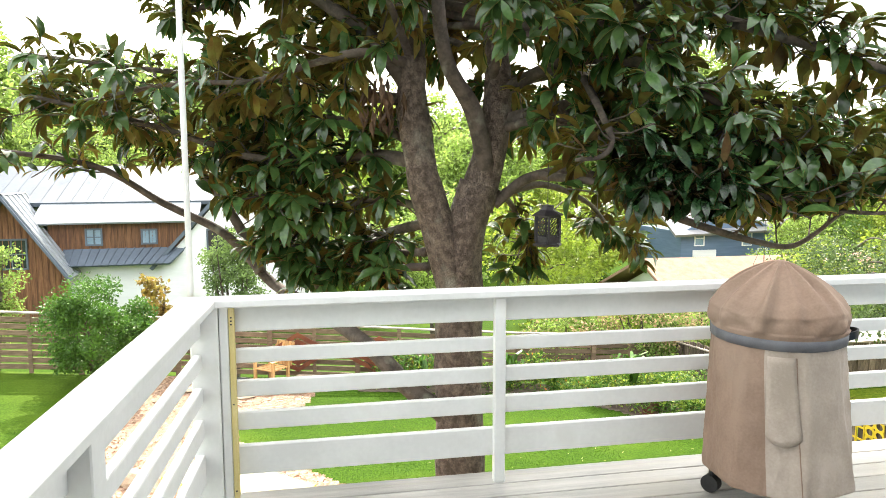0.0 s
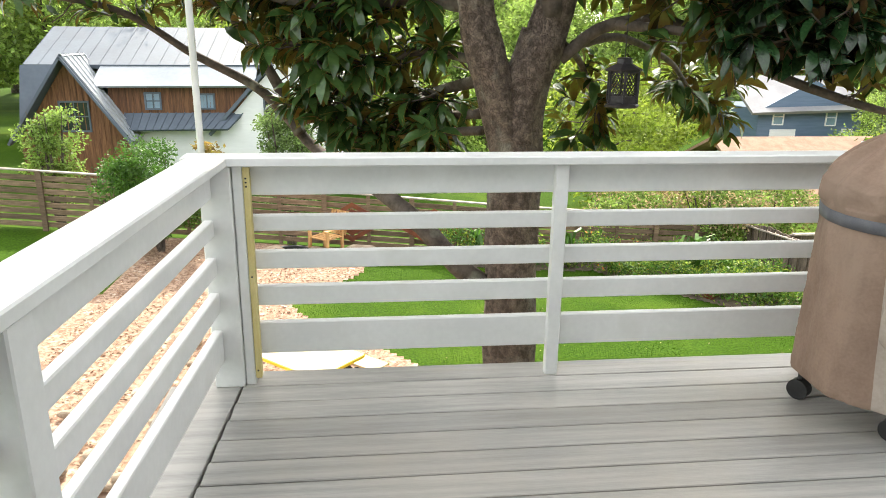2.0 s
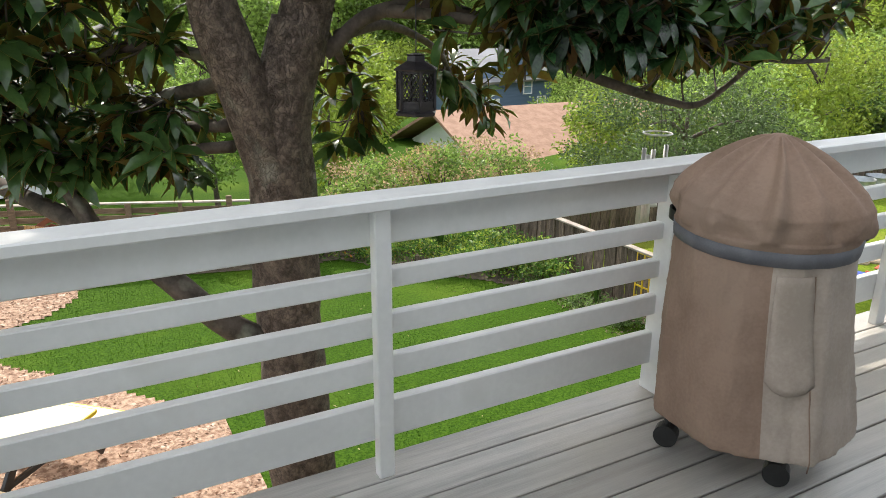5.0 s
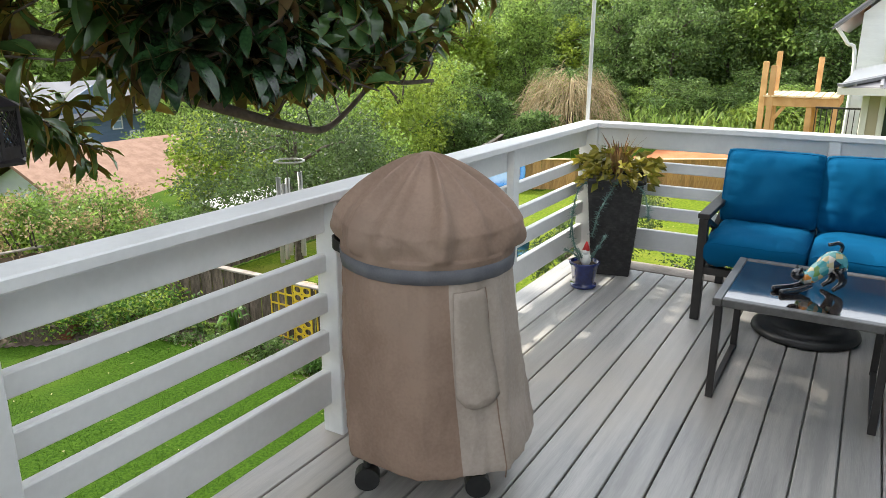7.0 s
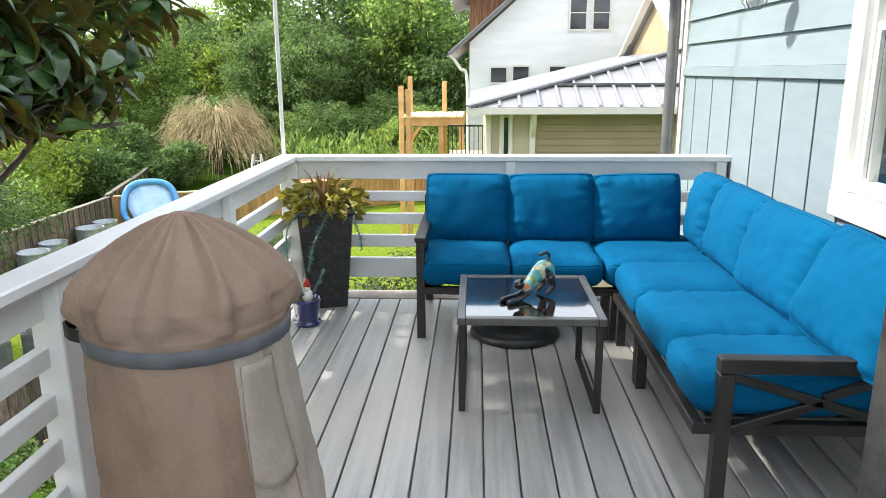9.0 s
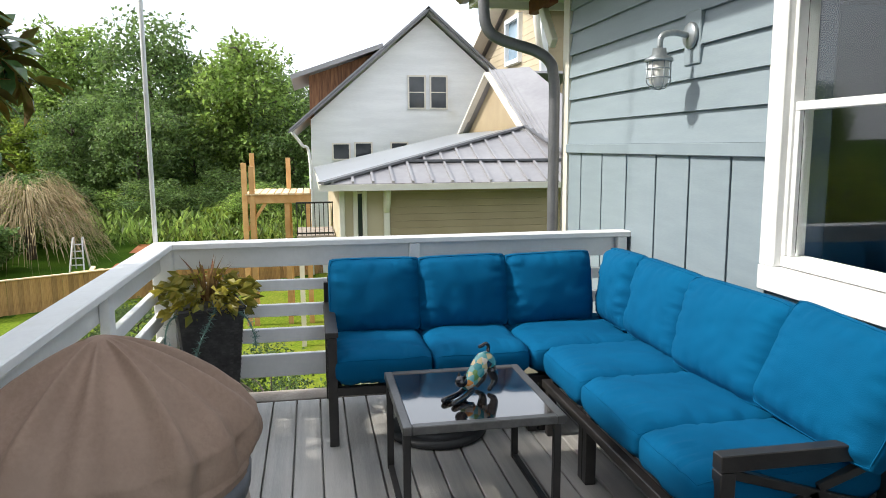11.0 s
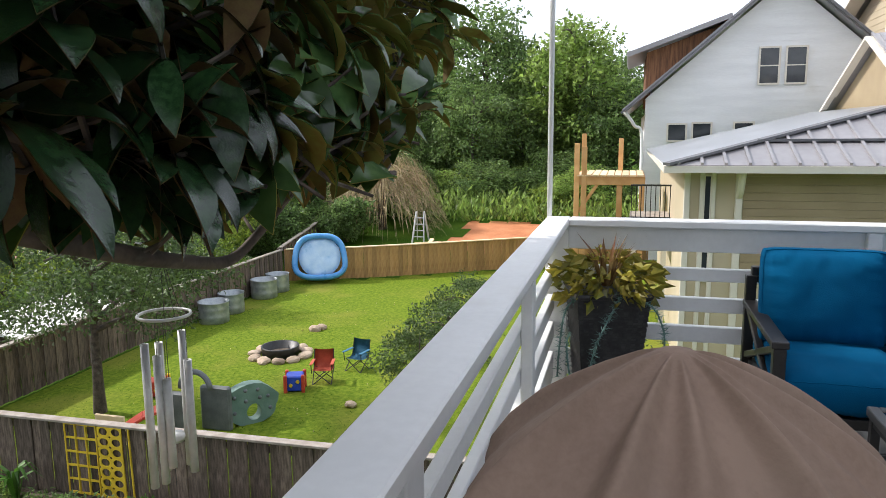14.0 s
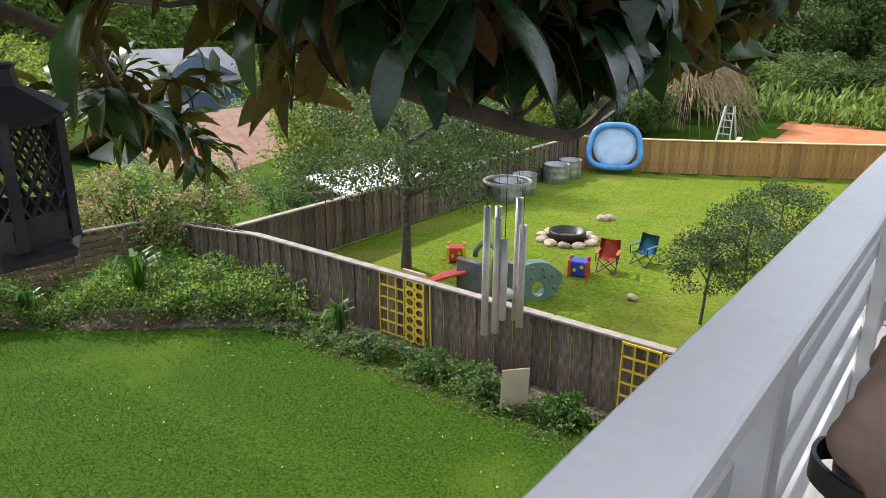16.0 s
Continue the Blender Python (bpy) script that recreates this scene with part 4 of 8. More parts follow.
for v in bm.verts:
    a = math.atan2(v.co.y - GY, v.co.x - GX)
    low = max(0, 0.7 - v.co.z) / 0.6
    v.co.x += 0.012 * low
    v.co.y -= 0.048 * low ** 1.3
    if v.co.z < 0.4:
        v.co.z += (0.4 - v.co.z) / 0.28 * (0.022 * max(0, math.cos(a + 0.9)) + 0.006 * math.sin(4 * a))
    elif v.co.z > 0.79:
        t = min((v.co.z - 0.79) / 0.27, 1)
        amp = math.sin(math.pi * min(1, 0.12 + 0.88 * t)) ** 0.7 if t < 0.995 else 0
        h = 1.5 * (crease(a, t) - 0.004) * amp + 0.006 * amp * noise.noise(Vector((math.cos(a) * 4, math.sin(a) * 4, t * 3)))
        lean = 0.25 + 0.75 * t
        v.co.z += h * lean
        v.co.x += math.cos(a) * h * (1 - lean) * 1.2
        v.co.y += math.sin(a) * h * (1 - lean) * 1.2
    if 0.775 < v.co.z < 0.86:
        w = 0.016 * noise.noise(Vector((math.cos(a) * 5, math.sin(a) * 5, v.co.z * 16))) * math.sin(math.pi * (v.co.z - 0.775) / 0.085)
        v.co.x += math.cos(a) * w
        v.co.y += math.sin(a) * w
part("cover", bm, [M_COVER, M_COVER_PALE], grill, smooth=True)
bm = bmesh.new()
lathe(bm, [(0.266, 0.733), (0.2755, 0.733), (0.2775, 0.755), (0.2785, 0.776), (0.266, 0.776)], 150, (GX, GY, 0), lambda a, z: drape(a, 0.755) * 1.004)
for v in bm.verts:
    v.co.z -= 0.008 * math.cos(math.atan2(v.co.y - GY, v.co.x - GX) + 2.2)
part("band", bm, M_BAND, grill, "grey webbing band", smooth=True)
def on_cover(a, z, out=0.0):
    r = np.interp(z, [h for r, h in fine], [r for r, h in fine]) * drape(a, z) + out
    low = max(0, 0.7 - z) / 0.6
    return Vector((GX + r * math.cos(a) + 0.012 * low, GY + r * math.sin(a) - 0.048 * low ** 1.3, z))
for a0 in (radians(112), radians(-35)):
    bm = bmesh.new()
    pts = smooth_line([on_cover(a0 - 0.24, 0.765), on_cover(a0 - 0.15, 0.77, 0.022), on_cover(a0, 0.772, 0.034), on_cover(a0 + 0.15, 0.77, 0.022), on_cover(a0 + 0.24, 0.765)], 5)
    rows_ = []
    for p in pts:
        o = Vector((p.x - GX, p.y - GY, 0)).normalized() * 0.003
        rows_.append([bm.verts.new(p + v) for v in (o + Vector((0, 0, 0.017)), -o + Vector((0, 0, 0.017)), -o - Vector((0, 0, 0.017)), o - Vector((0, 0, 0.017)))])
    for p, q in zip(rows_, rows_[1:]):
        for k in range(4):
            bm.faces.new((p[k], p[(k + 1) % 4], q[(k + 1) % 4], q[k]))
    bm.faces.new(rows_[0][::-1])
    bm.faces.new(rows_[-1])
    bmesh.ops.recalc_face_normals(bm, faces=bm.faces)
    part("strap_handle", bm, M_BLACK, grill)
bm = bmesh.new()
rows, cols = 14, 6
def flap_at(i, j, out):
    v, u = i / rows, j / cols
    z = 0.34 + 0.36 * v
    edge = math.sin(math.pi * u) ** 0.5
    return on_cover(radians(-135.5) + radians(27) * (u * (1 - 0.18 * v) + 0.09 * v), z + 0.035 * (1 - edge) * (1 - v) ** 6, out + (0.008 * edge + 0.004 * math.sin(5 * v)) * (1 - v))
vo = [[bm.verts.new(flap_at(i, j, 0.006)) for j in range(cols + 1)] for i in range(rows + 1)]
vi = [[bm.verts.new(flap_at(i, j, 0.001)) for j in range(cols + 1)] for i in range(rows + 1)]
for i in range(rows):
    for j in range(cols):
        bm.faces.new((vo[i][j], vo[i][j + 1], vo[i + 1][j + 1], vo[i + 1][j]))
        bm.faces.new((vi[i][j], vi[i + 1][j], vi[i + 1][j + 1], vi[i][j + 1]))
for i in range(rows):
    bm.faces.new((vo[i][0], vo[i + 1][0], vi[i + 1][0], vi[i][0]))
    bm.faces.new((vo[i][cols], vi[i][cols], vi[i + 1][cols], vo[i + 1][cols]))
for j in range(cols):
    bm.faces.new((vo[0][j], vi[0][j], vi[0][j + 1], vo[0][j + 1]))
    bm.faces.new((vo[rows][j], vo[rows][j + 1], vi[rows][j + 1], vi[rows][j]))
part("flap", bm, M_COVER_PALE, grill, "paler pocket flap", smooth=True)
bm = bmesh.new()
tube(bm, [on_cover(radians(-110), z, 0.002) for z in np.linspace(0.10, 0.70, 16)], [0.0022] * 16, 5)
part("seam", bm, M_COVER, grill, smooth=True)
for ang in (160, 250, 20):
    a = radians(ang)
    x, y = GX + 0.25 * math.cos(a), GY + 0.25 * math.sin(a)
    bm = bmesh.new()
    tube(bm, [(x - 0.018, y - 0.012, 0.04), (x + 0.018, y + 0.012, 0.04)], [0.04, 0.04], 18)
    w = part("wheel", bm, M_BLACK, grill)
    bm = bmesh.new()
    tube(bm, [(x, y, 0.045), (x, y, 0.10), (x * 0.7 + GX * 0.3, y * 0.7 + GY * 0.3, 0.30)], [0.012] * 3, 8)
    part("leg", bm, M_BLACK, grill)

# ---- planter and pot ----
planter = thing("planter", (5.27, 5.19, 0), "tall square black wicker planter with mixed foliage", "planter")
PM = pose(5.27, 5.175, 0, 0, 0, 14)
H, B0, B1 = 0.60, 0.115, 0.165
def side_at(z):
    return B0 + (B1 - B0) * z / H
bm = bmesh.new()
for z in np.arange(0.008, H, 0.0125):
    s = side_at(z)
    n = 14
    row = int(round(z / 0.0125))
    for (ax0, ay0), (ax1, ay1) in (((-1, -1), (1, -1)), ((1, -1), (1, 1)), ((1, 1), (-1, 1)), ((-1, 1), (-1, -1))):
        for k in range(n):
            t0, t1 = k / n, (k + 1) / n
            out = 0.0035 if (k + row) % 2 else -0.001
            nx, ny = (ay1 - ay0) / 2, -(ax1 - ax0) / 2
            a = Vector(((ax0 + (ax1 - ax0) * t0) * s + nx * out, (ay0 + (ay1 - ay0) * t0) * s + ny * out, z))
            b = Vector(((ax0 + (ax1 - ax0) * t1) * s + nx * out, (ay0 + (ay1 - ay0) * t1) * s + ny * out, z))
            vs = [bm.verts.new(PM @ p) for p in (a, b, b + Vector((0, 0, 0.0112)), a + Vector((0, 0, 0.0112)))]
            bm.faces.new(vs)
part("weave", bm, M_WICKER, planter)
bm = bmesh.new()
vs = [bm.verts.new(PM @ Vector((sx * (s - 0.004), sy * (s - 0.004), z))) for z, s in ((0, B0), (H - 0.01, B1)) for sx, sy in ((-1, -1), (1, -1), (1, 1), (-1, 1))]
for f in ((3, 2, 1, 0), (0, 1, 5, 4), (1, 2, 6, 5), (2, 3, 7, 6), (3, 0, 4, 7), (4, 5, 6, 7)):
    bm.faces.new([vs[i] for i in f])
part("liner", bm, M_BLACK, planter)
bm = bmesh.new()
loop = [PM @ Vector((sx * B1, sy * B1, H)) for sx, sy in ((-1, -1), (1, -1), (1, 1), (-1, 1), (-1, -1))]
tube(bm, loop, [0.012] * 5, 8)
part("rim", bm, M_WICKER, planter)
M_COLEUS = mat("coleus_leaf", (0.16, 0.17, 0.02), (0.34, 0.27, 0.035), 0.5, 9, 0, island=0.45, through=0.3)
top = PM @ Vector((0, 0, H))
tufts = []
for k in range(330):
    a, r = random.uniform(0, 6.28), 0.23 * math.sqrt(random.random())
    p = top + Vector((r * math.cos(a), r * math.sin(a), random.uniform(-0.03, 0.2) * (1.15 - r * 2.6)))
    d = Vector((math.cos(a), math.sin(a), random.uniform(-0.9, 0.5)))
    tufts.append((p, d, random.uniform(0.05, 0.09), random.uniform(0.03, 0.055)))
leaves = leaf_mesh("coleus_leaves", [(p - Vector((5.27, 5.19, 0)), d, l, w) for p, d, l, w in tufts], M_COLEUS)
leaves.parent = planter
M_SPIKE = mat("red_brown_blade", (0.16, 0.05, 0.025), (0.30, 0.20, 0.08), 0.5, 8, 0, island=0.4, through=0.2)
bm = bmesh.new()
for k in range(34):
    a = random.uniform(0, 6.28)
    r = random.uniform(0.02, 0.16)
    hgt = random.uniform(0.16, 0.27)
    base = top + Vector((0.02 * math.cos(a), 0.02 * math.sin(a), 0.02))
    pts = [base, base + Vector((r * 0.5 * math.cos(a), r * 0.5 * math.sin(a), hgt * 0.7)), base + Vector((r * math.cos(a), r * math.sin(a), hgt))]
    s = Vector((-math.sin(a), math.cos(a), 0)) * 0.007
    v = [bm.verts.new(pts[0] - s), bm.verts.new(pts[0] + s), bm.verts.new(pts[1] + s), bm.verts.new(pts[1] - s), bm.verts.new(pts[2])]
    bm.faces.new(v[:4])
    bm.faces.new((v[3], v[2], v[4]))
part("spiky_leaves", bm, M_SPIKE, planter, "red-brown strap leaves", kind="stuff")
M_SPURGE = mat("blue_green_needle", (0.10, 0.19, 0.17), (0.17, 0.28, 0.25), 0.6, 8, 0, island=0.3, through=0.2)
def trailing(parent, pts, dens=24, ln=0.035):
    line = smooth_line(pts, 8)
    bm = bmesh.new()
    tube(bm, line, [0.004] * len(line), 6)
    for i, p in enumerate(line[2:]):
        for k in range(dens // 3):
            d = rnd_way(-0.1)
            s = d.cross(rnd_way()).normalized() * 0.002
            q = Vector(p)
            l = ln * random.uniform(0.7, 1.2)
            bm.faces.new([bm.verts.new(q - s), bm.verts.new(q + s), bm.verts.new(q + d * l)])
    return part("trailing_stem", bm, M_SPURGE, parent, "blue-green trailing needle stem", kind="stuff")
# trailing stems of the planter hang before its west face
trailing(planter, [top + Vector((-0.05, -0.03, -0.02)), top + Vector((-0.19, -0.06, 0.0)), top + Vector((-0.23, -0.02, -0.08)), top + Vector((-0.24, 0.03, -0.2)), top + Vector((-0.23, 0.06, -0.33))])
trailing(planter, [top + Vector((-0.05, -0.08, -0.02)), top + Vector((-0.17, -0.2, -0.03)), top + Vector((-0.2, -0.25, -0.12)), top + Vector((-0.2, -0.26, -0.2))])
trailing(planter, [top + Vector((-0.03, 0.05, -0.02)), top + Vector((-0.19, 0.16, -0.04)), top + Vector((-0.23, 0.19, -0.2)), top + Vector((-0.23, 0.2, -0.36))])
pot = thing("flower_pot", (4.87, 5.215, 0), "glossy cobalt blue glazed flower pot", "flower pot")
bm = bmesh.new()
lathe(bm, [(0.0, 0.0), (0.068, 0.0), (0.078, 0.008), (0.076, 0.022), (0.062, 0.024), (0.066, 0.04), (0.075, 0.10), (0.082, 0.135), (0.09, 0.15), (0.088, 0.16), (0.078, 0.158), (0.074, 0.14), (0.0, 0.138)], 32, (4.87, 5.215, 0))
part("bowl", bm, M_POT, pot, smooth=True)
bm = bmesh.new()
lathe(bm, [(0.0, 0.136), (0.074, 0.141), (0.0, 0.147)], 20, (4.87, 5.215, 0))
part("soil", bm, M_SOIL, pot)
for k in range(5):
    a = 0.9 + k * 1.1
    b = Vector((4.87, 5.215, 0.14))
    c = Vector((math.cos(a), math.sin(a), 0))
    trailing(pot, [b, b + c * 0.05 + Vector((0, 0, 0.05)), b + c * 0.10 + Vector((0, 0, 0.06 + 0.02 * k)), b + c * 0.12 + Vector((0, 0, 0.05 + 0.03 * k))], 18, 0.022)
trailing(pot, [(4.88, 5.24, 0.14), (4.90, 5.30, 0.26), (4.92, 5.325, 0.40), (4.95, 5.32, 0.47)], 21, 0.025)
bm = bmesh.new()
g0 = Vector((4.845, 5.2, 0.144))
blob(bm, g0 + Vector((0, 0, 0.035)), (0.03, 0.032, 0.042))
nb = len(bm.faces)
blob(bm, g0 + Vector((-0.008, 0, 0.08)), (0.02, 0.02, 0.02))
nb2 = len(bm.faces)
bmesh.ops.create_cone(bm, cap_ends=True, segments=14, radius1=0.024, radius2=0.004, depth=0.05, matrix=Matrix.Translation(g0 + Vector((0, 0, 0.115))))
bm.faces.ensure_lookup_table()
for i, f in enumerate(bm.faces):
    f.material_index = 0 if i < nb2 else 1
solo("garden_gnome", bm, [M_PALE, M_RED], "small white-bearded gnome figure with red cap", "figurine", at=tuple(g0), smooth=True)

# ---- yard: ground patches ----
def wav(x, y, k=0.35):
    return k * noise.noise(Vector((x * 0.5, y * 0.5, 3)))
bm = bmesh.new()
def mulch_edge(y):
    """How far east the mulch reaches."""
    return float(np.interp(y, (4, 11.4, 12.0, 13.0, 14.0, 14.8, 15.6, 16.5, 17.9), (2.5, 2.3, 1.8, 0.7, -0.25, -0.55, 0.28, 0.72, 1.15)))
def mulch(x, y):
    return -3.6 + wav(y, x, 0.3) < x < mulch_edge(y) + wav(x, y, 0.2) and y < 17.85
sheet(bm, -6, 1, 2.8, 17.9, 0.1, 0.012, keep=mulch)
solo("pavement_chips", bm, M_CHIPS, "mulched ground of reddish wood chips", kind="structure", smooth=True)
def bed(x, y):
    near = 9.33 - 0.07 * (y - 8.6) + 0.15 * math.sin(y * 1.7) + wav(x, y, 0.15)
    return (x > near and x < 9.9 and 5 < y < 14.6) or (1.8 < x < 9.6 and y > min(17.15, 17.24 - 1.083 * (x - 5.756)) + wav(x, y, 0.25) and y < 18.1)
bm = bmesh.new()
sheet(bm, 1.5, 5, 9.9, 18.2, 0.1, 0.014, keep=bed)
solo("ground_bed", bm, M_DIRT, "bare brown garden bed soil", kind="structure", smooth=True)
# sheet in the brighter grass colour, which holds the sunlight
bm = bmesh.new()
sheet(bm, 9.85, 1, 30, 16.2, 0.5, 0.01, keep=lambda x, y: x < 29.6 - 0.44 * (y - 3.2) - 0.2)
solo("ground_lawn_next", bm, M_LAWN2, "yellow-green lawn next door, coloured bright as sunlit", kind="structure", smooth=True)
bm = bmesh.new()
sheet(bm, 27, -4, 42, 14, 0.5, 0.02, keep=lambda x, y: x > 29.2 + wav(x, y, 1) - 0.3 * (y - 7) * 0.2 and x < 36 + wav(y, x, 1.5) and y < 12.3 + wav(x, y, 1))
solo("ground_clay", bm, M_CLAY, "bare red clay", kind="structure", smooth=True)
random.seed(5)
tufts = []
for k in range(16000):
    x, y = random.uniform(-3.4, 2.3), random.uniform(6, 12.2)
    if k % 2 == 0:
        x, y = random.uniform(-3.4, 1.1), random.uniform(12, 17.7)
    if not mulch(x, y):
        continue
    tufts.append((Vector((x, y, ground_z(x, y) + 0.018)), Vector((random.gauss(0, 1), random.gauss(0, 1), 0.15)), random.uniform(0.03, 0.07), random.uniform(0.012, 0.028)))
tagged(leaf_mesh("wood_chips", tufts, M_CHIP), "loose reddish wood chips", "mulch")
# grass blades over the nearer lawn
tufts = []
for k in range(85000):
    x, y = random.uniform(-1.5, 9.4), random.uniform(7.0, 17.4)
    if k % 5 == 0:
        x, y = random.uniform(9.9, 20), random.uniform(8, 16)
    elif bed(x, y) or mulch(x, y):
        continue
    tufts.append((Vector((x, y, ground_z(x, y))), Vector((random.gauss(0, 0.5), random.gauss(0, 0.5), 1)), random.uniform(0.016, 0.034), random.uniform(0.007, 0.013)))
tagged(leaf_mesh("grass", tufts, M_BLADE), "short green grass blades", "grass")

# ---- fences ----
def picket_mesh(w, h, m):
    bm = bmesh.new()
    box(bm, (-w / 2, -0.009, 0), (w / 2, 0.009, h), 0.003)
    return mesh_of("picket", bm, m)


def board_fence(name, p, q, h, m, label, step=0.152, rails_out=1, cap=None, every=2.4):
    """Upright boards on rails between posts, with a cap board; rails_out: the side that shows the boards in relief."""
    p, q = Vector(p), Vector(q)
    L = (q - p).length
    d = (q - p) / L
    nrm = Vector((-d.y, d.x, 0)) * rails_out
    ang = math.degrees(math.atan2(d.y, d.x))
    th = thing(name, (p.x, p.y, ground_z(p.x, p.y)), label, "fence")
    me = picket_mesh(0.156, h - 0.05, m)
    n = int(L / step)
    for k in range(n):
        c = p + d * (k + 0.5) * L / n + nrm * (0.026 if k % 2 else 0.0)
        piece("picket", me, th, pose(c.x, c.y, ground_z(c.x, c.y) + 0.02, 0, random.uniform(-0.4, 0.4), ang))
    seg = max(1, round(L / every))
    for k in range(seg):
        a, b = p + d * L * k / seg, p + d * L * (k + 1) / seg
        za, zb = ground_z(a.x, a.y), ground_z(b.x, b.y)
        bm = bmesh.new()
        beam(bm, (a.x, a.y, za + h - 0.02), (b.x, b.y, zb + h - 0.02), 0.14, 0.035, 0.004)
        part("cap_board", bm, cap or M_FENCE_CAP, th, "greyed cap board")
        for hh in (0.12, h - 0.16):
            bm = bmesh.new()
            o = -nrm * 0.03
            beam(bm, (a.x + o.x, a.y + o.y, za + hh), (b.x + o.x, b.y + o.y, zb + hh), 0.035, 0.085, 0.004)
            part("rail", bm, m, th)
    for k in range(seg + 1):
        a = p + d * L * k / seg - nrm * 0.06
        za = ground_z(a.x, a.y)
        part("post", boxes(((a.x - 0.045, a.y - 0.045, za - 0.1), (a.x + 0.045, a.y + 0.045, za + h - 0.04)), bevel=0.004), m, th)
    return th


FH = 1.13
fence_a = board_fence("board_fence", (9.80, 3.5, 0), (9.60, 17.95, 0), FH, M_FENCE, "weathered brown board fence with rusty stains", rails_out=1)
fence_b = board_fence("board_fence", (9.74, 16.3, 0), (23.6, 16.36, 0), FH, M_FENCE, "weathered brown board fence with grey cap", rails_out=-1)
fence_c = board_fence("board_fence", (23.75, 16.25, 0), (29.5, 3.2, 0), FH, M_FENCE_NEW, "newer orange cedar board fence", rails_out=-1, cap=M_LUMBER_PALE)
board_fence("board_fence", (24.0, 16.6, 0), (37.0, 19.5, 0), FH, M_FENCE, "weathered grey-brown board fence beyond the yard", rails_out=-1, step=0.3)


def slat_fence(p, q, h):
    """Level slats between posts."""
    p, q = Vector(p), Vector(q)
    L = (q - p).length
    d = (q - p) / L
    th = thing("slat_fence", (p.x, p.y, ground_z(p.x, p.y)), "brown fence of level wooden slats", "fence")
    seg = round(L / 1.85)
    for k in range(seg):
        a, b = p + d * L * k / seg, p + d * L * (k + 1) / seg
        za, zb = ground_z(a.x, a.y), ground_z(b.x, b.y)
        for r in range(8):
            z = 0.08 + r * (h - 0.14) / 8
            bm = bmesh.new()
            beam(bm, (a.x, a.y, za + z + 0.05), (b.x, b.y, zb + z + 0.05), 0.02, 0.105, 0.003)
            part("slat", bm, M_SLAT, th)
        bm = bmesh.new()
        beam(bm, (a.x, a.y, za + h), (b.x, b.y, zb + h), 0.12, 0.03, 0.003)
        part("cap_board", bm, M_FENCE_CAP, th)
        m = (a + b) / 2
        zm = (za + zb) / 2
        part("batten", boxes(((m.x - 0.04, m.y - 0.035, zm), (m.x + 0.04, m.y - 0.012, zm + h - 0.02)), bevel=0.003), M_SLAT, th)
        part("post", boxes(((a.x - 0.055, a.y - 0.07, za - 0.1), (a.x + 0.055, a.y - 0.012, za + h + (0.12 if k % 2 == 0 else 0))), bevel=0.004), M_SLAT, th)
    return th


slat_fence((-11.5, 17.75, 0), (9.5, 18.35, 0), 1.26)
# rusted steel diamond panels on the fence
for x in (0.55, 2.35):
    FY = 18.0 + 0.0286 * x
    z = ground_z(x, FY) + 0.6
    dp = thing("diamond_panel", (x, FY, z), "rusted steel diamond panel hung on the fence", "garden art", "diamond panels on the fence")
    for k in range(3):
        q = 0.62 - k * 0.2
        bm = bmesh.new()
        rings = []
        for w, dep in ((q, 0.0), (q, 0.02), (q - 0.15, 0.02), (q - 0.15, 0.0)):
            rings.append([bm.verts.new((x + a * w * 1.2, FY - 0.03 - dep, z + b * w * 0.72)) for a, b in ((-1, 0), (0, -1), (1, 0), (0, 1))])
        for a, b in zip(rings, rings[1:] + rings[:1]):
            for e in range(4):
                bm.faces.new((a[e], a[(e + 1) % 4], b[(e + 1) % 4], b[e]))
        bmesh.ops.recalc_face_normals(bm, faces=bm.faces)
        part("diamond_frame", bm, M_RUST, dp)
# yellow cut-out panels on the near fence
def cutout(y0, y1, z0, z1, kindn):
    """A yellow frame with square openings or with rings."""
    X = 9.64
    th = thing("cutout_panel", (X, (y0 + y1) / 2, z0), "yellow cut-out panel with square and round holes fixed to the fence", "garden art", "yellow panels on the fence")
    ym = y0 + (y1 - y0) * 0.52
    bm = bmesh.new()
    for y in np.linspace(ym, y1, 4):
        beam(bm, (X, y, z0), (X, y, z1), 0.018, 0.03, up=(1, 0, 0))
    for z in np.linspace(z0 + 0.015, z1 - 0.015, 6):
        beam(bm, (X, ym, z), (X, y1, z), 0.018, 0.028)
    part("square_grid", bm, M_YELLOW, th, kind="stuff")
    bm = bmesh.new()
    ry, rz = (ym - y0) * 0.7 / 4, (z1 - z0) / 14
    for i in range(2):
        for j in range(7):
            cy, cz = ym - 0.03 - ry - i * 2 * ry, z0 + rz + j * 2 * rz
            n = 20
            outer, inner = [], []
            for k in range(n):
                a = 2 * math.pi * k / n
                c, s = math.cos(a), math.sin(a)
                q = 1 / max(abs(c), abs(s))
                outer.append(bm.verts.new((X - 0.009, cy + ry * c * q, cz + rz * s * q)))
                inner.append(bm.verts.new((X - 0.009, cy + ry * 0.72 * c, cz + rz * 0.72 * s)))
            for k in range(n):
                bm.faces.new((outer[k], outer[(k + 1) % n], inner[(k + 1) % n], inner[k]))
    for y in (y0 + 0.01, y0 + (ym - y0) * 0.25):
        beam(bm, (X - 0.009, y, z0), (X - 0.009, y + 0.02, z1), 0.018, 0.022, up=(1, 0, 0))
    bmesh.ops.solidify(bm, geom=[f for f in bm.faces], thickness=0.012)
    part("ring_grid", bm, M_YELLOW, th)
cutout(11.45, 12.51, -3.60, -2.56, 0)
cutout(7.35, 8.38, -3.5, -2.56, 1)
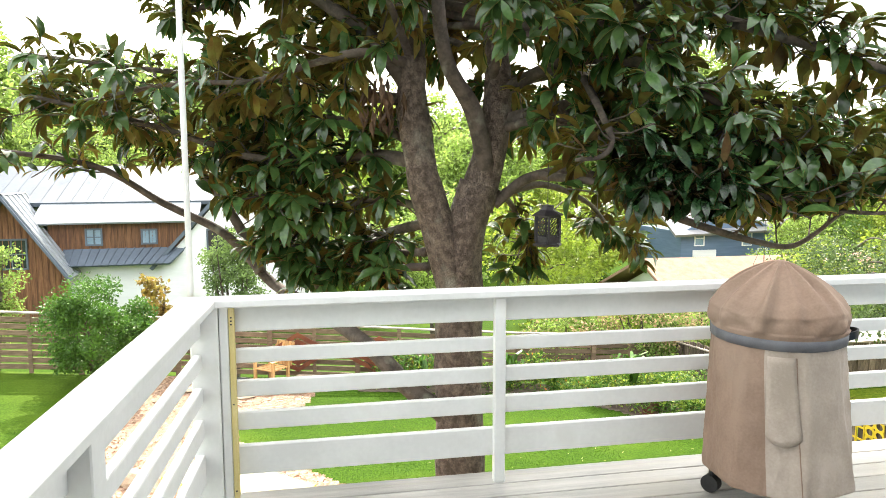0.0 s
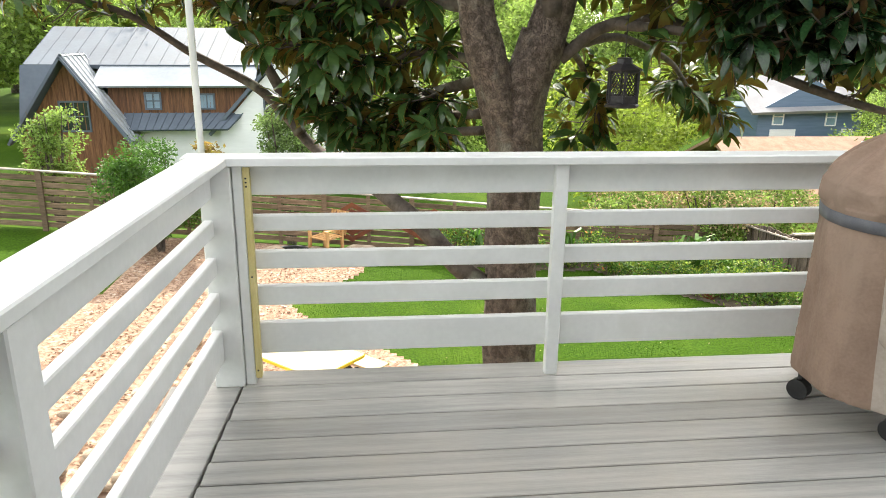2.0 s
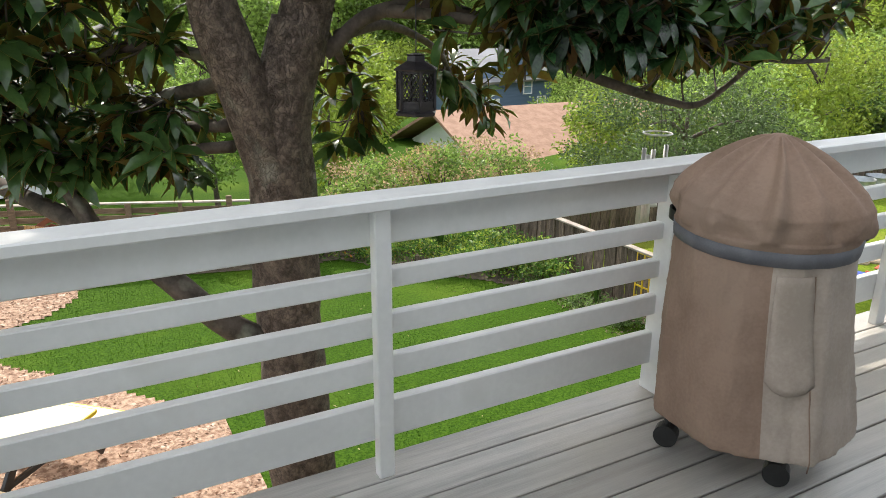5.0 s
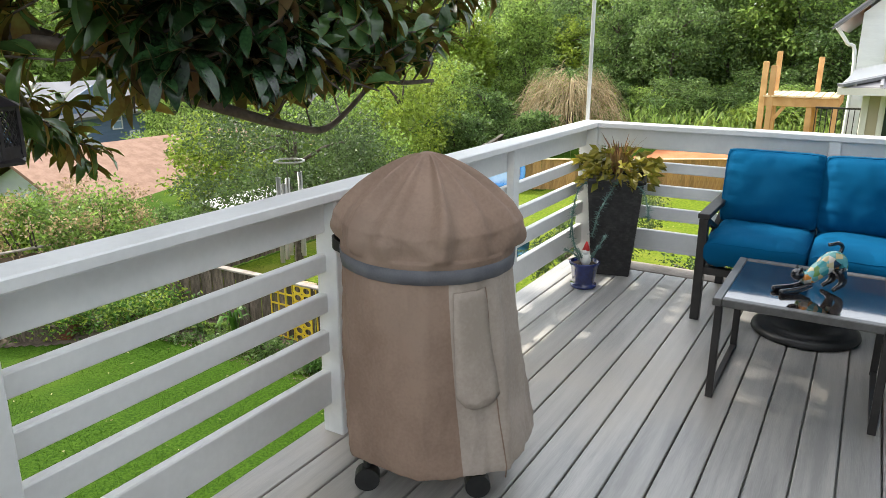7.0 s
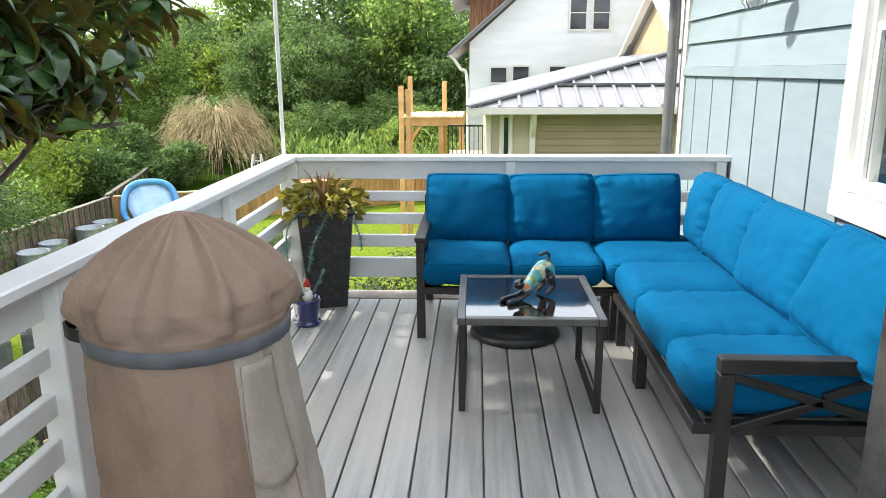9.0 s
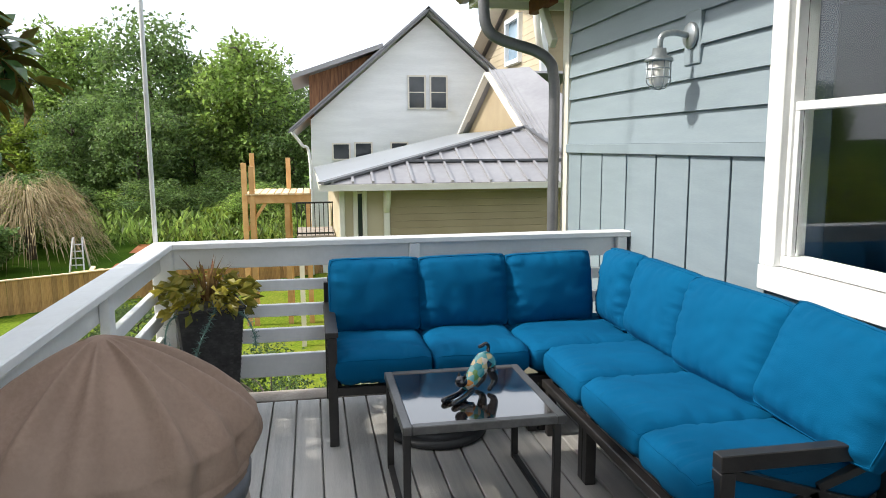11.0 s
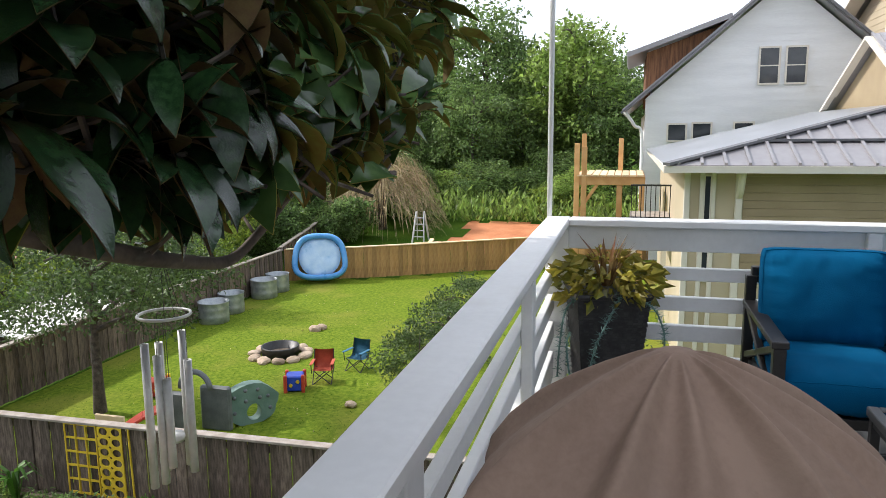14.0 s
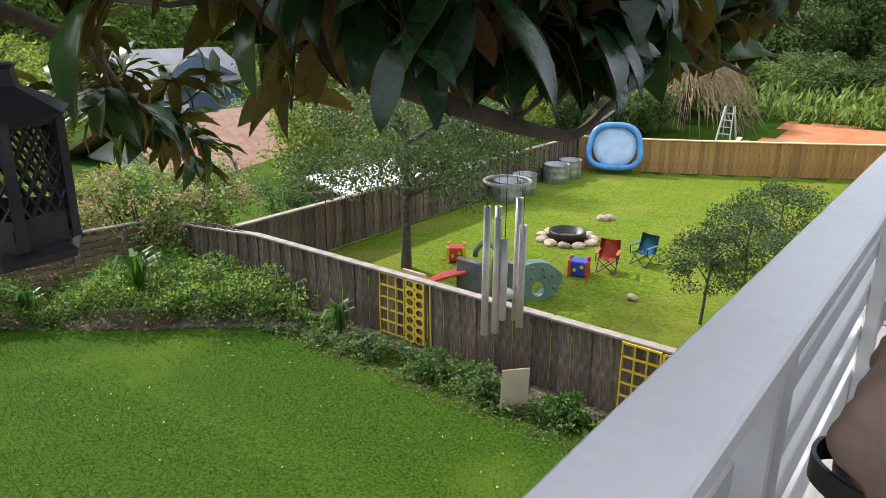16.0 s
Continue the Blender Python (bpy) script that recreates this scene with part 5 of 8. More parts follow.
# a plain board sign staked at the lawn's edge
sg = thing("garden_sign", (9.0, 9.55, ground_z(9, 9.5)), "blank beige board leaning on the lawn edge", "sign")
bm = bmesh.new()
box(bm, (-0.19, -0.012, 0.02), (0.19, 0.012, 0.62), 0.01, pose(9.0, 9.55, ground_z(9, 9.5), 4, 0, -40))
part("board", bm, M_TAN_BOARD, sg)
bm = bmesh.new()
box(bm, (-0.02, 0.012, 0.0), (0.02, 0.03, 0.5), 0.0, pose(9.0, 9.55, ground_z(9, 9.5), 4, 0, -40))
part("stake", bm, M_FENCE, sg)


# ---- the neighbour's lawn ----
def camp_chair(x, y, rz, cloth, label):
    G = ground_z(x, y)
    th = thing("camp_chair", (x, y, G), label, "chair", "folding chairs by the fire pit")
    m = pose(x, y, G, 0, 0, rz) @ Matrix.Diagonal((0.78, 0.78, 0.78, 1))
    def line(name, a, b, r, mt):
        bm = bmesh.new()
        tube(bm, [m @ Vector(a), m @ Vector(b)], [r, r], 6)
        part(name, bm, mt, th)
    for s in (-1, 1):
        line("leg", (0.24 * s, -0.22, 0), (-0.2 * s, -0.2, 0.36), 0.010, M_BLACK)
        line("leg", (0.24 * s, 0.22, 0), (-0.2 * s, 0.2, 0.36), 0.010, M_BLACK)
        line("leg", (0.24 * s, -0.24, 0), (0.26 * s, 0.2, 0.36), 0.010, M_BLACK)
        line("back_post", (0.26 * s, 0.2, 0.30), (0.25 * s, 0.32, 0.80), 0.010, M_BLACK)
        line("arm_post", (0.26 * s, -0.2, 0.30), (0.27 * s, -0.22, 0.54), 0.010, M_BLACK)
        bm = bmesh.new()
        beam(bm, m @ Vector((0.27 * s, -0.26, 0.55)), m @ Vector((0.26 * s, 0.26, 0.54)), 0.06, 0.015)
        part("armrest", bm, cloth, th)
    bm = bmesh.new()
    rows = [(-0.25, 0.40), (-0.1, 0.345), (0.1, 0.33), (0.2, 0.36), (0.26, 0.5), (0.32, 0.81)]
    vg = [[bm.verts.new(m @ Vector((0.255 * u, yy, zz - 0.02 * (1 - u * u)))) for u in (-1, -0.5, 0, 0.5, 1)] for yy, zz in rows]
    for a, b in zip(vg, vg[1:]):
        for k in range(4):
            bm.faces.new((a[k], a[k + 1], b[k + 1], b[k]))
    bmesh.ops.solidify(bm, geom=bm.faces[:], thickness=0.008)
    part("sling", bm, cloth, th, smooth=True)
camp_chair(14.75, 10.95, -75, M_ORANGE, "orange-red folding camp chair on the grass")
camp_chair(15.6, 10.55, -100, M_NAVY, "dark blue folding camp chair on the grass")


def toy_cube(x, y, rz, ma, mb, label):
    G = ground_z(x, y)
    th = thing("activity_cube", (x, y, G), label, "toy", "toy cubes on the lawn")
    m = pose(x, y, G, 0, 0, rz)
    bm = bmesh.new()
    box(bm, (-0.17, -0.17, 0.03), (0.17, 0.17, 0.33), 0.02, m)
    part("core", bm, ma, th)
    for sx in (-1, 1):
        for sy in (-1, 1):
            bm = bmesh.new()
            box(bm, (sx * 0.17 - 0.035, sy * 0.17 - 0.035, 0), (sx * 0.17 + 0.035, sy * 0.17 + 0.035, 0.36), 0.015, m)
            part("corner_post", bm, mb, th)
    bm = bmesh.new()
    for a in (0, 90, 180, 270):
        for u in (-0.07, 0.07):
            bmesh.ops.create_cone(bm, cap_ends=True, segments=12, radius1=0.04, radius2=0.035, depth=0.03, matrix=m @ pose(0, 0, 0, 0, 0, a) @ pose(0.175, u, 0.19 + u * 0.5, 0, 90))
    part("knobs", bm, M_YELLOW, th)
toy_cube(14.2, 11.3, 20, M_TOYBLUE, M_TOYRED, "blue and red plastic activity cube")
toy_cube(13.35, 13.75, 35, M_TOYRED, M_YELLOW, "red and yellow plastic activity cube")
# fire pit with stone ring
fp = thing("fire_pit", (16.16, 12.62, ground_z(16, 12)), "round black steel fire pit ringed by flat stones", "fire pit")
G = ground_z(16.16, 12.62)
bm = bmesh.new()
lathe(bm, [(0.0, 0.03), (0.36, 0.03), (0.39, 0.24), (0.43, 0.24), (0.43, 0.21), (0.41, 0.0), (0.0, 0.0)][::-1], 32, (16.16, 12.62, G))
part("ring", bm, M_BLACK, fp, smooth=True)
bm = bmesh.new()
lathe(bm, [(0.35, 0.06), (0.2, 0.09), (0.0, 0.08)], 20, (16.16, 12.62, G))
part("ash", bm, M_DIRT, fp)
def stone(bm, c, r, seed):
    g = bmesh.ops.create_icosphere(bm, subdivisions=2, radius=1, matrix=Matrix.Translation(c) @ Matrix.Diagonal((*r, 1)))
    for v in g["verts"]:
        o = v.co - Vector(c)
        v.co = Vector(c) + o * (1 + 0.28 * noise.noise(o * (1.2 / max(r)) + Vector((seed, 0, 0))))
for k in range(11):
    a = k * 2 * math.pi / 11 + 0.1
    bm = bmesh.new()
    stone(bm, (16.16 + 0.60 * math.cos(a), 12.62 + 0.60 * math.sin(a), G + 0.05), (0.19 - 0.05 * (k % 3 == 0), 0.15, 0.085), k)
    part("stone", bm, M_STONE, fp)
# inflatable pool leaning on the fence
pool = thing("inflatable_pool", (24.0, 14.7, ground_z(24, 14.7)), "blue inflatable paddling pool leaning on the fence", "paddling pool")
G = ground_z(24.0, 14.7)
pm = Matrix.Translation((23.95, 15.1, G + 0.83)) @ Euler((0, radians(-68), radians(22))).to_matrix().to_4x4()
for rr, zz, mt, nm in ((0.72, 0.06, M_POOL, "tube_ring"), (0.73, 0.18, M_POOL, "tube_ring")):
    bm = bmesh.new()
    pts = []
    for k in range(41):
        a = 2 * math.pi * k / 40
        sq = (abs(math.cos(a)) ** 3 + abs(math.sin(a)) ** 3) ** (-1 / 3)
        pts.append(pm @ Vector((rr * 0.98 * sq * math.cos(a), rr * 1.12 * sq * math.sin(a) * (1.0 - 0.12 * math.cos(a)), zz)))
    tube(bm, pts, [0.095] * 41, 12, cap=False)
    part(nm, bm, mt, pool, smooth=True)
bm = bmesh.new()
lathe(bm, [(0.001, 0.10), (0.3, 0.13), (0.5, 0.11), (0.70, 0.12), (0.70, 0.10), (0.5, 0.09), (0.3, 0.11), (0.001, 0.08)][::-1], 32)
for v in bm.verts:
    v.co.z += 0.03 * noise.noise(v.co * 4)
bmesh.ops.transform(bm, matrix=pm, verts=bm.verts)
part("floor_sheet", bm, M_POOLP, pool, smooth=True)


def stock_tank(x, y, r):
    G = ground_z(x, y)
    bm = bmesh.new()
    lathe(bm, [(0.0, 0.02), (r * 0.92, 0.02), (r * 0.95, 0.0), (r, 0.03), (r, 0.16), (r * 1.02, 0.19), (r, 0.22), (r, 0.36), (r * 1.02, 0.39), (r, 0.42), (r, 0.55), (r * 1.04, 0.58), (r * 0.97, 0.57), (r * 0.96, 0.08), (0.0, 0.06)], 36, (x, y, G))
    solo("stock_tank", bm, M_GALV, "round galvanised steel stock tank by the fence", "tank", at=(x, y, G), smooth=True, group="tanks along the fence")
for x, y, r in ((18.45, 15.75, 0.40), (19.5, 15.85, 0.36), (21.4, 15.85, 0.40), (22.3, 15.85, 0.36)):
    stock_tank(x, y, r)
# toddler play set
ps = thing("play_set", (12.1, 11.9, ground_z(12, 12)), "toddler play set with grey tower and sage climber", "play set")
G = ground_z(12, 12)
bm = bmesh.new()
n = 22
ring = []
for k in range(n):
    a = 2 * math.pi * k / n
    r = 0.42 * (1 + 0.07 * math.sin(6 * a))
    ring.append((r * math.cos(a), max(-0.36, 0.36 * math.sin(a) * 1.05)))
C = Vector((12.55, 11.35, G + 0.36))
hole = [(0.13 * math.cos(2 * math.pi * k / n) + 0.04, -0.14 + 0.15 * math.sin(2 * math.pi * k / n)) for k in range(n)]
dv = Vector((0.75, -0.66, 0)).normalized()
dn = Vector((0.66, 0.75, 0)).normalized()
lay = {}
for s in (-0.1, 0.1):
    lay[s] = ([bm.verts.new(C + dv * u * 1.15 + Vector((0, 0, v)) + dn * s) for u, v in ring], [bm.verts.new(C + dv * u + Vector((0, 0, v)) + dn * s) for u, v in hole])
    o, i = lay[s]
    for k in range(n):
        f = (o[k], o[(k + 1) % n], i[(k + 1) % n], i[k])
        bm.faces.new(f if s > 0 else f[::-1])
for w in (0, 1):
    a, b = lay[-0.1][w], lay[0.1][w]
    for k in range(n):
        bm.faces.new((a[k], a[(k + 1) % n], b[(k + 1) % n], b[k]))
part("climber", bm, M_TOYGREEN, ps, "sage green climbing wall with round hole")
bm = bmesh.new()
for u, v in ((-0.3, 0.18), (-0.1, 0.27), (0.12, 0.25), (0.3, 0.1), (-0.3, -0.1), (0.33, -0.12), (-0.1, 0.08), (0.15, 0.1)):
    blob(bm, C + dv * u + Vector((0, 0, v)) - dn * 0.105, (0.035, 0.035, 0.035), 8)
part("hand_grip", bm, M_TOYGREY, ps)
for u, v in ((11.75, 12.25), (12.15, 11.75)):
    part("tower_panel", boxes(((u - 0.06, v - 0.28, G), (u + 0.06, v + 0.28, G + 0.78)), bevel=0.03), M_TOYGREY, ps)
bm = bmesh.new()
arch = [(11.95, 12.0 + 0.28 * math.cos(a), G + 0.78 + 0.3 * math.sin(a)) for a in np.linspace(0, math.pi, 12)]
tube(bm, arch, [0.05] * 12, 8)
part("arch", bm, M_TOYGREY, ps, smooth=True)
bm = bmesh.new()
pts = [Vector((11.8, 12.35, G + 0.55)), Vector((11.55, 12.75, G + 0.4)), Vector((11.3, 13.15, G + 0.12)), Vector((11.2, 13.3, G + 0.08))]
for p, q in zip(pts, pts[1:]):
    beam(bm, p, q, 0.36, 0.05, 0.01)
part("slide", bm, M_TOYRED, ps, "red slide")
part("side_board", boxes(((11.2, 12.85, G), (11.25, 13.4, G + 0.5)), bevel=0.01), M_LUMBER_PALE, ps, "pale board")
for x, y, r in ((18.2, 12.7, 0.14), (18.4, 12.6, 0.12), (13.6, 9.9, 0.1)):
    bm = bmesh.new()
    stone(bm, (x, y, ground_z(x, y) + 0.06), (r, r * 1.2, r * 0.7), x)
    solo("stone", bm, M_STONE, "loose tan stone on the grass", "stone", at=(x, y, ground_z(x, y)), group="loose stones on the lawn")

# ---- our yard ----
def stone_thing(x, y, rx, ry, rz_, s, name="boulder", lab="flat tan boulder in the mulch"):
    bm = bmesh.new()
    G = ground_z(x, y)
    stone(bm, (x, y, G + rz_ * 0.6), (rx, ry, rz_), s)
    return solo(name, bm, M_STONE, lab, "boulder", at=(x, y, G), group="boulders in the yard")
for k, (x, y, a, b, c) in enumerate(((0.5, 16.95, 0.26, 0.2, 0.12), (0.72, 17.45, 0.36, 0.2, 0.17), (-0.15, 16.8, 0.24, 0.16, 0.06), (-1.2, 16.75, 0.32, 0.2, 0.06), (-0.55, 16.55, 0.28, 0.16, 0.05), (-1.1, 17.3, 0.26, 0.2, 0.08), (-0.2, 17.4, 0.22, 0.16, 0.09), (0.2, 17.3, 0.2, 0.14, 0.07), (-1.75, 16.9, 0.3, 0.18, 0.06), (-4.05, 13.8, 0.22, 0.2, 0.15), (-4.6, 14.4, 0.22, 0.2, 0.15), (-5.3, 14.6, 0.26, 0.22, 0.2), (-3.95, 12.9, 0.28, 0.2, 0.15), (-5.9, 14.4, 0.3, 0.2, 0.16), (-1.7, 12.6, 0.22, 0.16, 0.14))):
    stone_thing(x, y, a, b, c, k)
for k in range(46):
    a = random.uniform(0, 6.28)
    x, y = -1.15 + random.gauss(0, 0.35), 9.6 + random.gauss(0, 0.55)
    if k < 8:
        stone_thing(x, y, random.uniform(0.07, 0.13), random.uniform(0.06, 0.1), random.uniform(0.06, 0.1), k, "rubble_stone", "small stone in a rubble heap beside the deck")
bm = bmesh.new()
for k in range(70):
    x, y = -1.15 + random.gauss(0, 0.4), 9.7 + random.gauss(0, 0.7)
    stone(bm, (x, y, ground_z(x, y) + 0.05 + random.uniform(0, 0.12)), (random.uniform(0.06, 0.12), random.uniform(0.05, 0.1), 0.05), k)
tagged(solo("rubble", bm, M_STONE, "heap of brown and grey rubble beside the deck", "rubble", kind="stuff"))
# picnic table
pt = thing("picnic_table", (0.0, 12.0, ground_z(0, 12)), "pale picnic table with yellow edges and dark legs", "table")
G = ground_z(-0.1, 11.0)
PT = pose(-0.1, 11.05, G, 0, 0, -42)
def pbox(nm, a, b, mt, bev=0.004):
    bm = bmesh.new()
    box(bm, a, b, bev, PT)
    part(nm, bm, mt, pt)
pbox("tabletop", (-0.9, -0.4, 0.715), (0.9, 0.4, 0.75), M_LUMBER_PALE)
for s in (-1, 1):
    pbox("top_edge", (-0.905, s * 0.405 - 0.012, 0.705), (0.905, s * 0.405 + 0.012, 0.747), M_YELLOW)
    pbox("top_edge", (s * 0.905 - 0.012, -0.39, 0.705), (s * 0.905 + 0.012, 0.39, 0.747), M_YELLOW)
    pbox("bench", (-0.9, s * 0.72 - 0.14, 0.42), (0.9, s * 0.72 + 0.14, 0.455), M_LUMBER_PALE)
    pbox("bench_edge", (-0.9, s * 0.72 + s * 0.142, 0.418), (0.9, s * 0.72 + s * 0.158, 0.453), M_YELLOW)
    for u in (-0.6, 0.6):
        bm = bmesh.new()
        beam(bm, PT @ Vector((u, s * 0.75, 0.0)), PT @ Vector((u, s * 0.25, 0.71)), 0.04, 0.09, 0.004)
        part("leg", bm, M_BLACK, pt)
for u in (-0.6, 0.6):
    pbox("cross_bar", (u - 0.02, -0.85, 0.36), (u + 0.02, 0.85, 0.415), M_BLACK)
# wooden garden chair
gc = thing("garden_chair", (0.02, 17.62, ground_z(0.02, 17.6)), "yellow-brown slatted wooden garden chair", "chair")
GM = pose(0.02, 17.62, ground_z(0.02, 17.6), 0, 0, 140)
for k in range(6):
    bm = bmesh.new()
    box(bm, (-0.26 + k * 0.09, -0.01, 0.34), (-0.26 + k * 0.09 + 0.07, 0.015, 0.86), 0.004, GM @ pose(0, -0.22, 0, 14))
    part("back_slat", bm, M_LUMBER, gc)
for k in range(5):
    bm = bmesh.new()
    box(bm, (-0.27, -0.2 + k * 0.1, 0.33), (0.27, -0.2 + k * 0.1 + 0.08, 0.35), 0.004, GM)
    part("seat_slat", bm, M_LUMBER, gc)
for sx in (-0.25, 0.25):
    for sy in (-0.2, 0.26):
        bm = bmesh.new()
        box(bm, (sx - 0.03, sy - 0.03, 0), (sx + 0.03, sy + 0.03, 0.52), 0.004, GM)
        part("leg", bm, M_LUMBER, gc)
    bm = bmesh.new()
    box(bm, (sx - 0.05, -0.26, 0.525), (sx + 0.05, 0.32, 0.545), 0.004, GM)
    part("arm", bm, M_LUMBER, gc)
# small fire bowl in the mulch
bm = bmesh.new()
lathe(bm, [(0.0, 0.0), (0.2, 0.0), (0.34, 0.14), (0.36, 0.15), (0.2, 0.04), (0.0, 0.03)], 24, (-0.68, 17.1, ground_z(-0.68, 17.1)))
solo("fire_bowl", bm, M_BLACK, "low black iron fire bowl in the mulch", "fire bowl", at=(-0.68, 17.1, ground_z(-0.68, 17.1)), smooth=True)
# raised bed
rb = thing("raised_bed", (7.6, 16.1, ground_z(7.6, 16.1)), "low raised bed of weathered boards", "raised bed")
RB = pose(7.38, 15.87, ground_z(7.6, 16.1), 0, 0, -51.5)
for a, b in (((-0.5, 0), (0.5, 0.05)), ((-0.5, 0.85), (0.5, 0.9)), ((-0.5, 0.055), (-0.45, 0.845)), ((0.45, 0.055), (0.5, 0.845))):
    bm = bmesh.new()
    box(bm, (*a, 0), (*b, 0.28), 0.005, RB)
    part("board", bm, M_FENCE, rb)
bm = bmesh.new()
box(bm, (-0.445, 0.06, 0), (0.445, 0.84, 0.23), 0, RB)
part("soil", bm, M_DIRT, rb)
# tomato hoops
for x, y in ((8.7, 15.9),):
    bm = bmesh.new()
    G = ground_z(x, y)
    for z in (0.3, 0.6):
        tube(bm, [(x + 0.2 * math.cos(k * math.pi / 8), y + 0.2 * math.sin(k * math.pi / 8), G + z) for k in range(17)], [0.006] * 17, 5, cap=False)
    for k in range(3):
        a = k * 2.09
        tube(bm, [(x + 0.2 * math.cos(a), y + 0.2 * math.sin(a), G), (x + 0.2 * math.cos(a), y + 0.2 * math.sin(a), G + 0.62)], [0.005] * 2, 5)
    solo("plant_hoop", bm, M_GALV, "wire plant support hoop in the bed", "plant support", at=(x, y, G))

# ---- lantern and wind chime in the magnolia ----
lan = thing("lantern", (2.16, 6.16, 1.02), "dark bronze pierced metal lantern hanging from a branch", "lantern")
LC = Vector((2.16, 6.16, 1.02))
def lat(z, r, n=6):
    return [LC + Vector((r * math.cos(k * 2 * math.pi / n + 0.3), r * math.sin(k * 2 * math.pi / n + 0.3), z)) for k in range(n)]
bm = bmesh.new()
lathe(bm, [(0.0, 0), (0.085, 0.0), (0.088, 0.01), (0.07, 0.02), (0.0, 0.02)], 6, LC)
part("base", bm, M_LANTERN, lan)
bm = bmesh.new()
lathe(bm, [(0.09, 0.17), (0.095, 0.176), (0.04, 0.205), (0.036, 0.225), (0.042, 0.23), (0.0, 0.235)], 6, LC)
part("roof", bm, M_LANTERN, lan)
for k, (a, b) in enumerate(zip(lat(0.02, 0.075), lat(0.17, 0.075))):
    bm = bmesh.new()
    beam(bm, a, b, 0.01, 0.01)
    part("corner_bar", bm, M_LANTERN, lan)
lo, hi = lat(0.02, 0.072), lat(0.17, 0.072)
for k in range(6):
    a, b, c, d = lo[k], lo[(k + 1) % 6], hi[(k + 1) % 6], hi[k]
    bm = bmesh.new()
    def at_(u, v):
        return a.lerp(b, u).lerp(d.lerp(c, u), v)
    for i in range(-4, 5):
        for sgn in (1, -1):
            pts = []
            for s in np.linspace(0, 1, 15):
                u = i / 4 + sgn * s * 2 * 0.5 + (0 if sgn > 0 else 0.5)
                if 0 <= u <= 1:
                    pts.append(at_(u, 0.22 + 0.78 * s))
            if len(pts) > 1:
                tube(bm, [pts[0], pts[-1]], [0.0022] * 2, 4)
    for p, q in ((at_(0, 0.2), at_(1, 0.2)), (at_(0, 0.02), at_(1, 0.02)), (at_(0, 0.98), at_(1, 0.98)), (at_(0.1, 0.1), at_(0.9, 0.1))):
        beam(bm, p, q, 0.004, 0.03 if p == at_(0.1, 0.1) else 0.012)
    part("pierced_panel", bm, M_LANTERN, lan, kind="stuff")
bm = bmesh.new()
tube(bm, [LC + Vector((0, 0, 0.23)), LC + Vector((0, 0, 0.46))], [0.0025] * 2, 5)
part("wire", bm, M_LANTERN, lan)
CH = Vector((3.73, 6.43, 0.80))
chime = thing("wind_chime", tuple(CH - Vector((0, 0, 0.62))), "silver tube wind chime hanging from a branch", "wind chime")
bm = bmesh.new()
tube(bm, [CH + Vector((0.076 * math.cos(k * math.pi / 12), 0.076 * math.sin(k * math.pi / 12), 0)) for k in range(25)], [0.005] * 25, 6, cap=False)
part("ring", bm, M_STEEL, chime, smooth=True)
for k, (a, z1, ln) in enumerate(((2.2, 0.715, 0.46), (1.0, 0.70, 0.42), (-0.2, 0.735, 0.44), (-1.4, 0.66, 0.36), (-2.6, 0.62, 0.28), (3.3, 0.69, 0.40))):
    x, y = CH.x + 0.062 * math.cos(a), CH.y + 0.062 * math.sin(a)
    bm = bmesh.new()
    lathe(bm, [(0.0125, z1 - ln), (0.0125, z1), (0.010, z1), (0.010, z1 - ln)], 14, (x, y, 0))
    t = part("tube", bm, M_STEEL, chime, smooth=True)
    bm = bmesh.new()
    tube(bm, [(x, y, z1), (x, y, CH.z)], [0.001] * 2, 4)
    part("cord", bm, M_BLACK, t)
bm = bmesh.new()
tube(bm, [CH + Vector((0, 0, 0.32)), CH + Vector((0, 0, -0.55))], [0.0012] * 2, 4)
for k in range(3):
    a = k * 2.09
    tube(bm, [CH + Vector((0, 0, 0.2)), CH + Vector((0.076 * math.cos(a), 0.076 * math.sin(a), 0))], [0.0012] * 2, 4)
part("cord", bm, M_BLACK, chime)
bm = bmesh.new()
lathe(bm, [(0.0, 0.40), (0.034, 0.40), (0.036, 0.41), (0.034, 0.42), (0.0, 0.42)], 20, (CH.x, CH.y, 0))
part("striker", bm, M_STEEL, chime, smooth=True)

# ---- houses ----
def poly(pts, thick):
    bm = bmesh.new()
    slab(bm, pts, thick)
    return bm


def ribs(th, a, b, c, d, n, r, m, nm="rib"):
    """Standing ribs on a roof plane from eave a-b to ridge d-c, each a part."""
    a, b, c, d = (Vector(v) for v in (a, b, c, d))
    nrm = (b - a).cross(d - a).normalized()
    if nrm.z < 0:
        nrm = -nrm
    for k in range(n + 1):
        p, q = a.lerp(b, k / n) + nrm * r / 2, d.lerp(c, k / n) + nrm * r / 2
        if (q - p).length > 0.05:
            bm = bmesh.new()
            beam(bm, p, q, r, r)
            part(nm, bm, m, th)


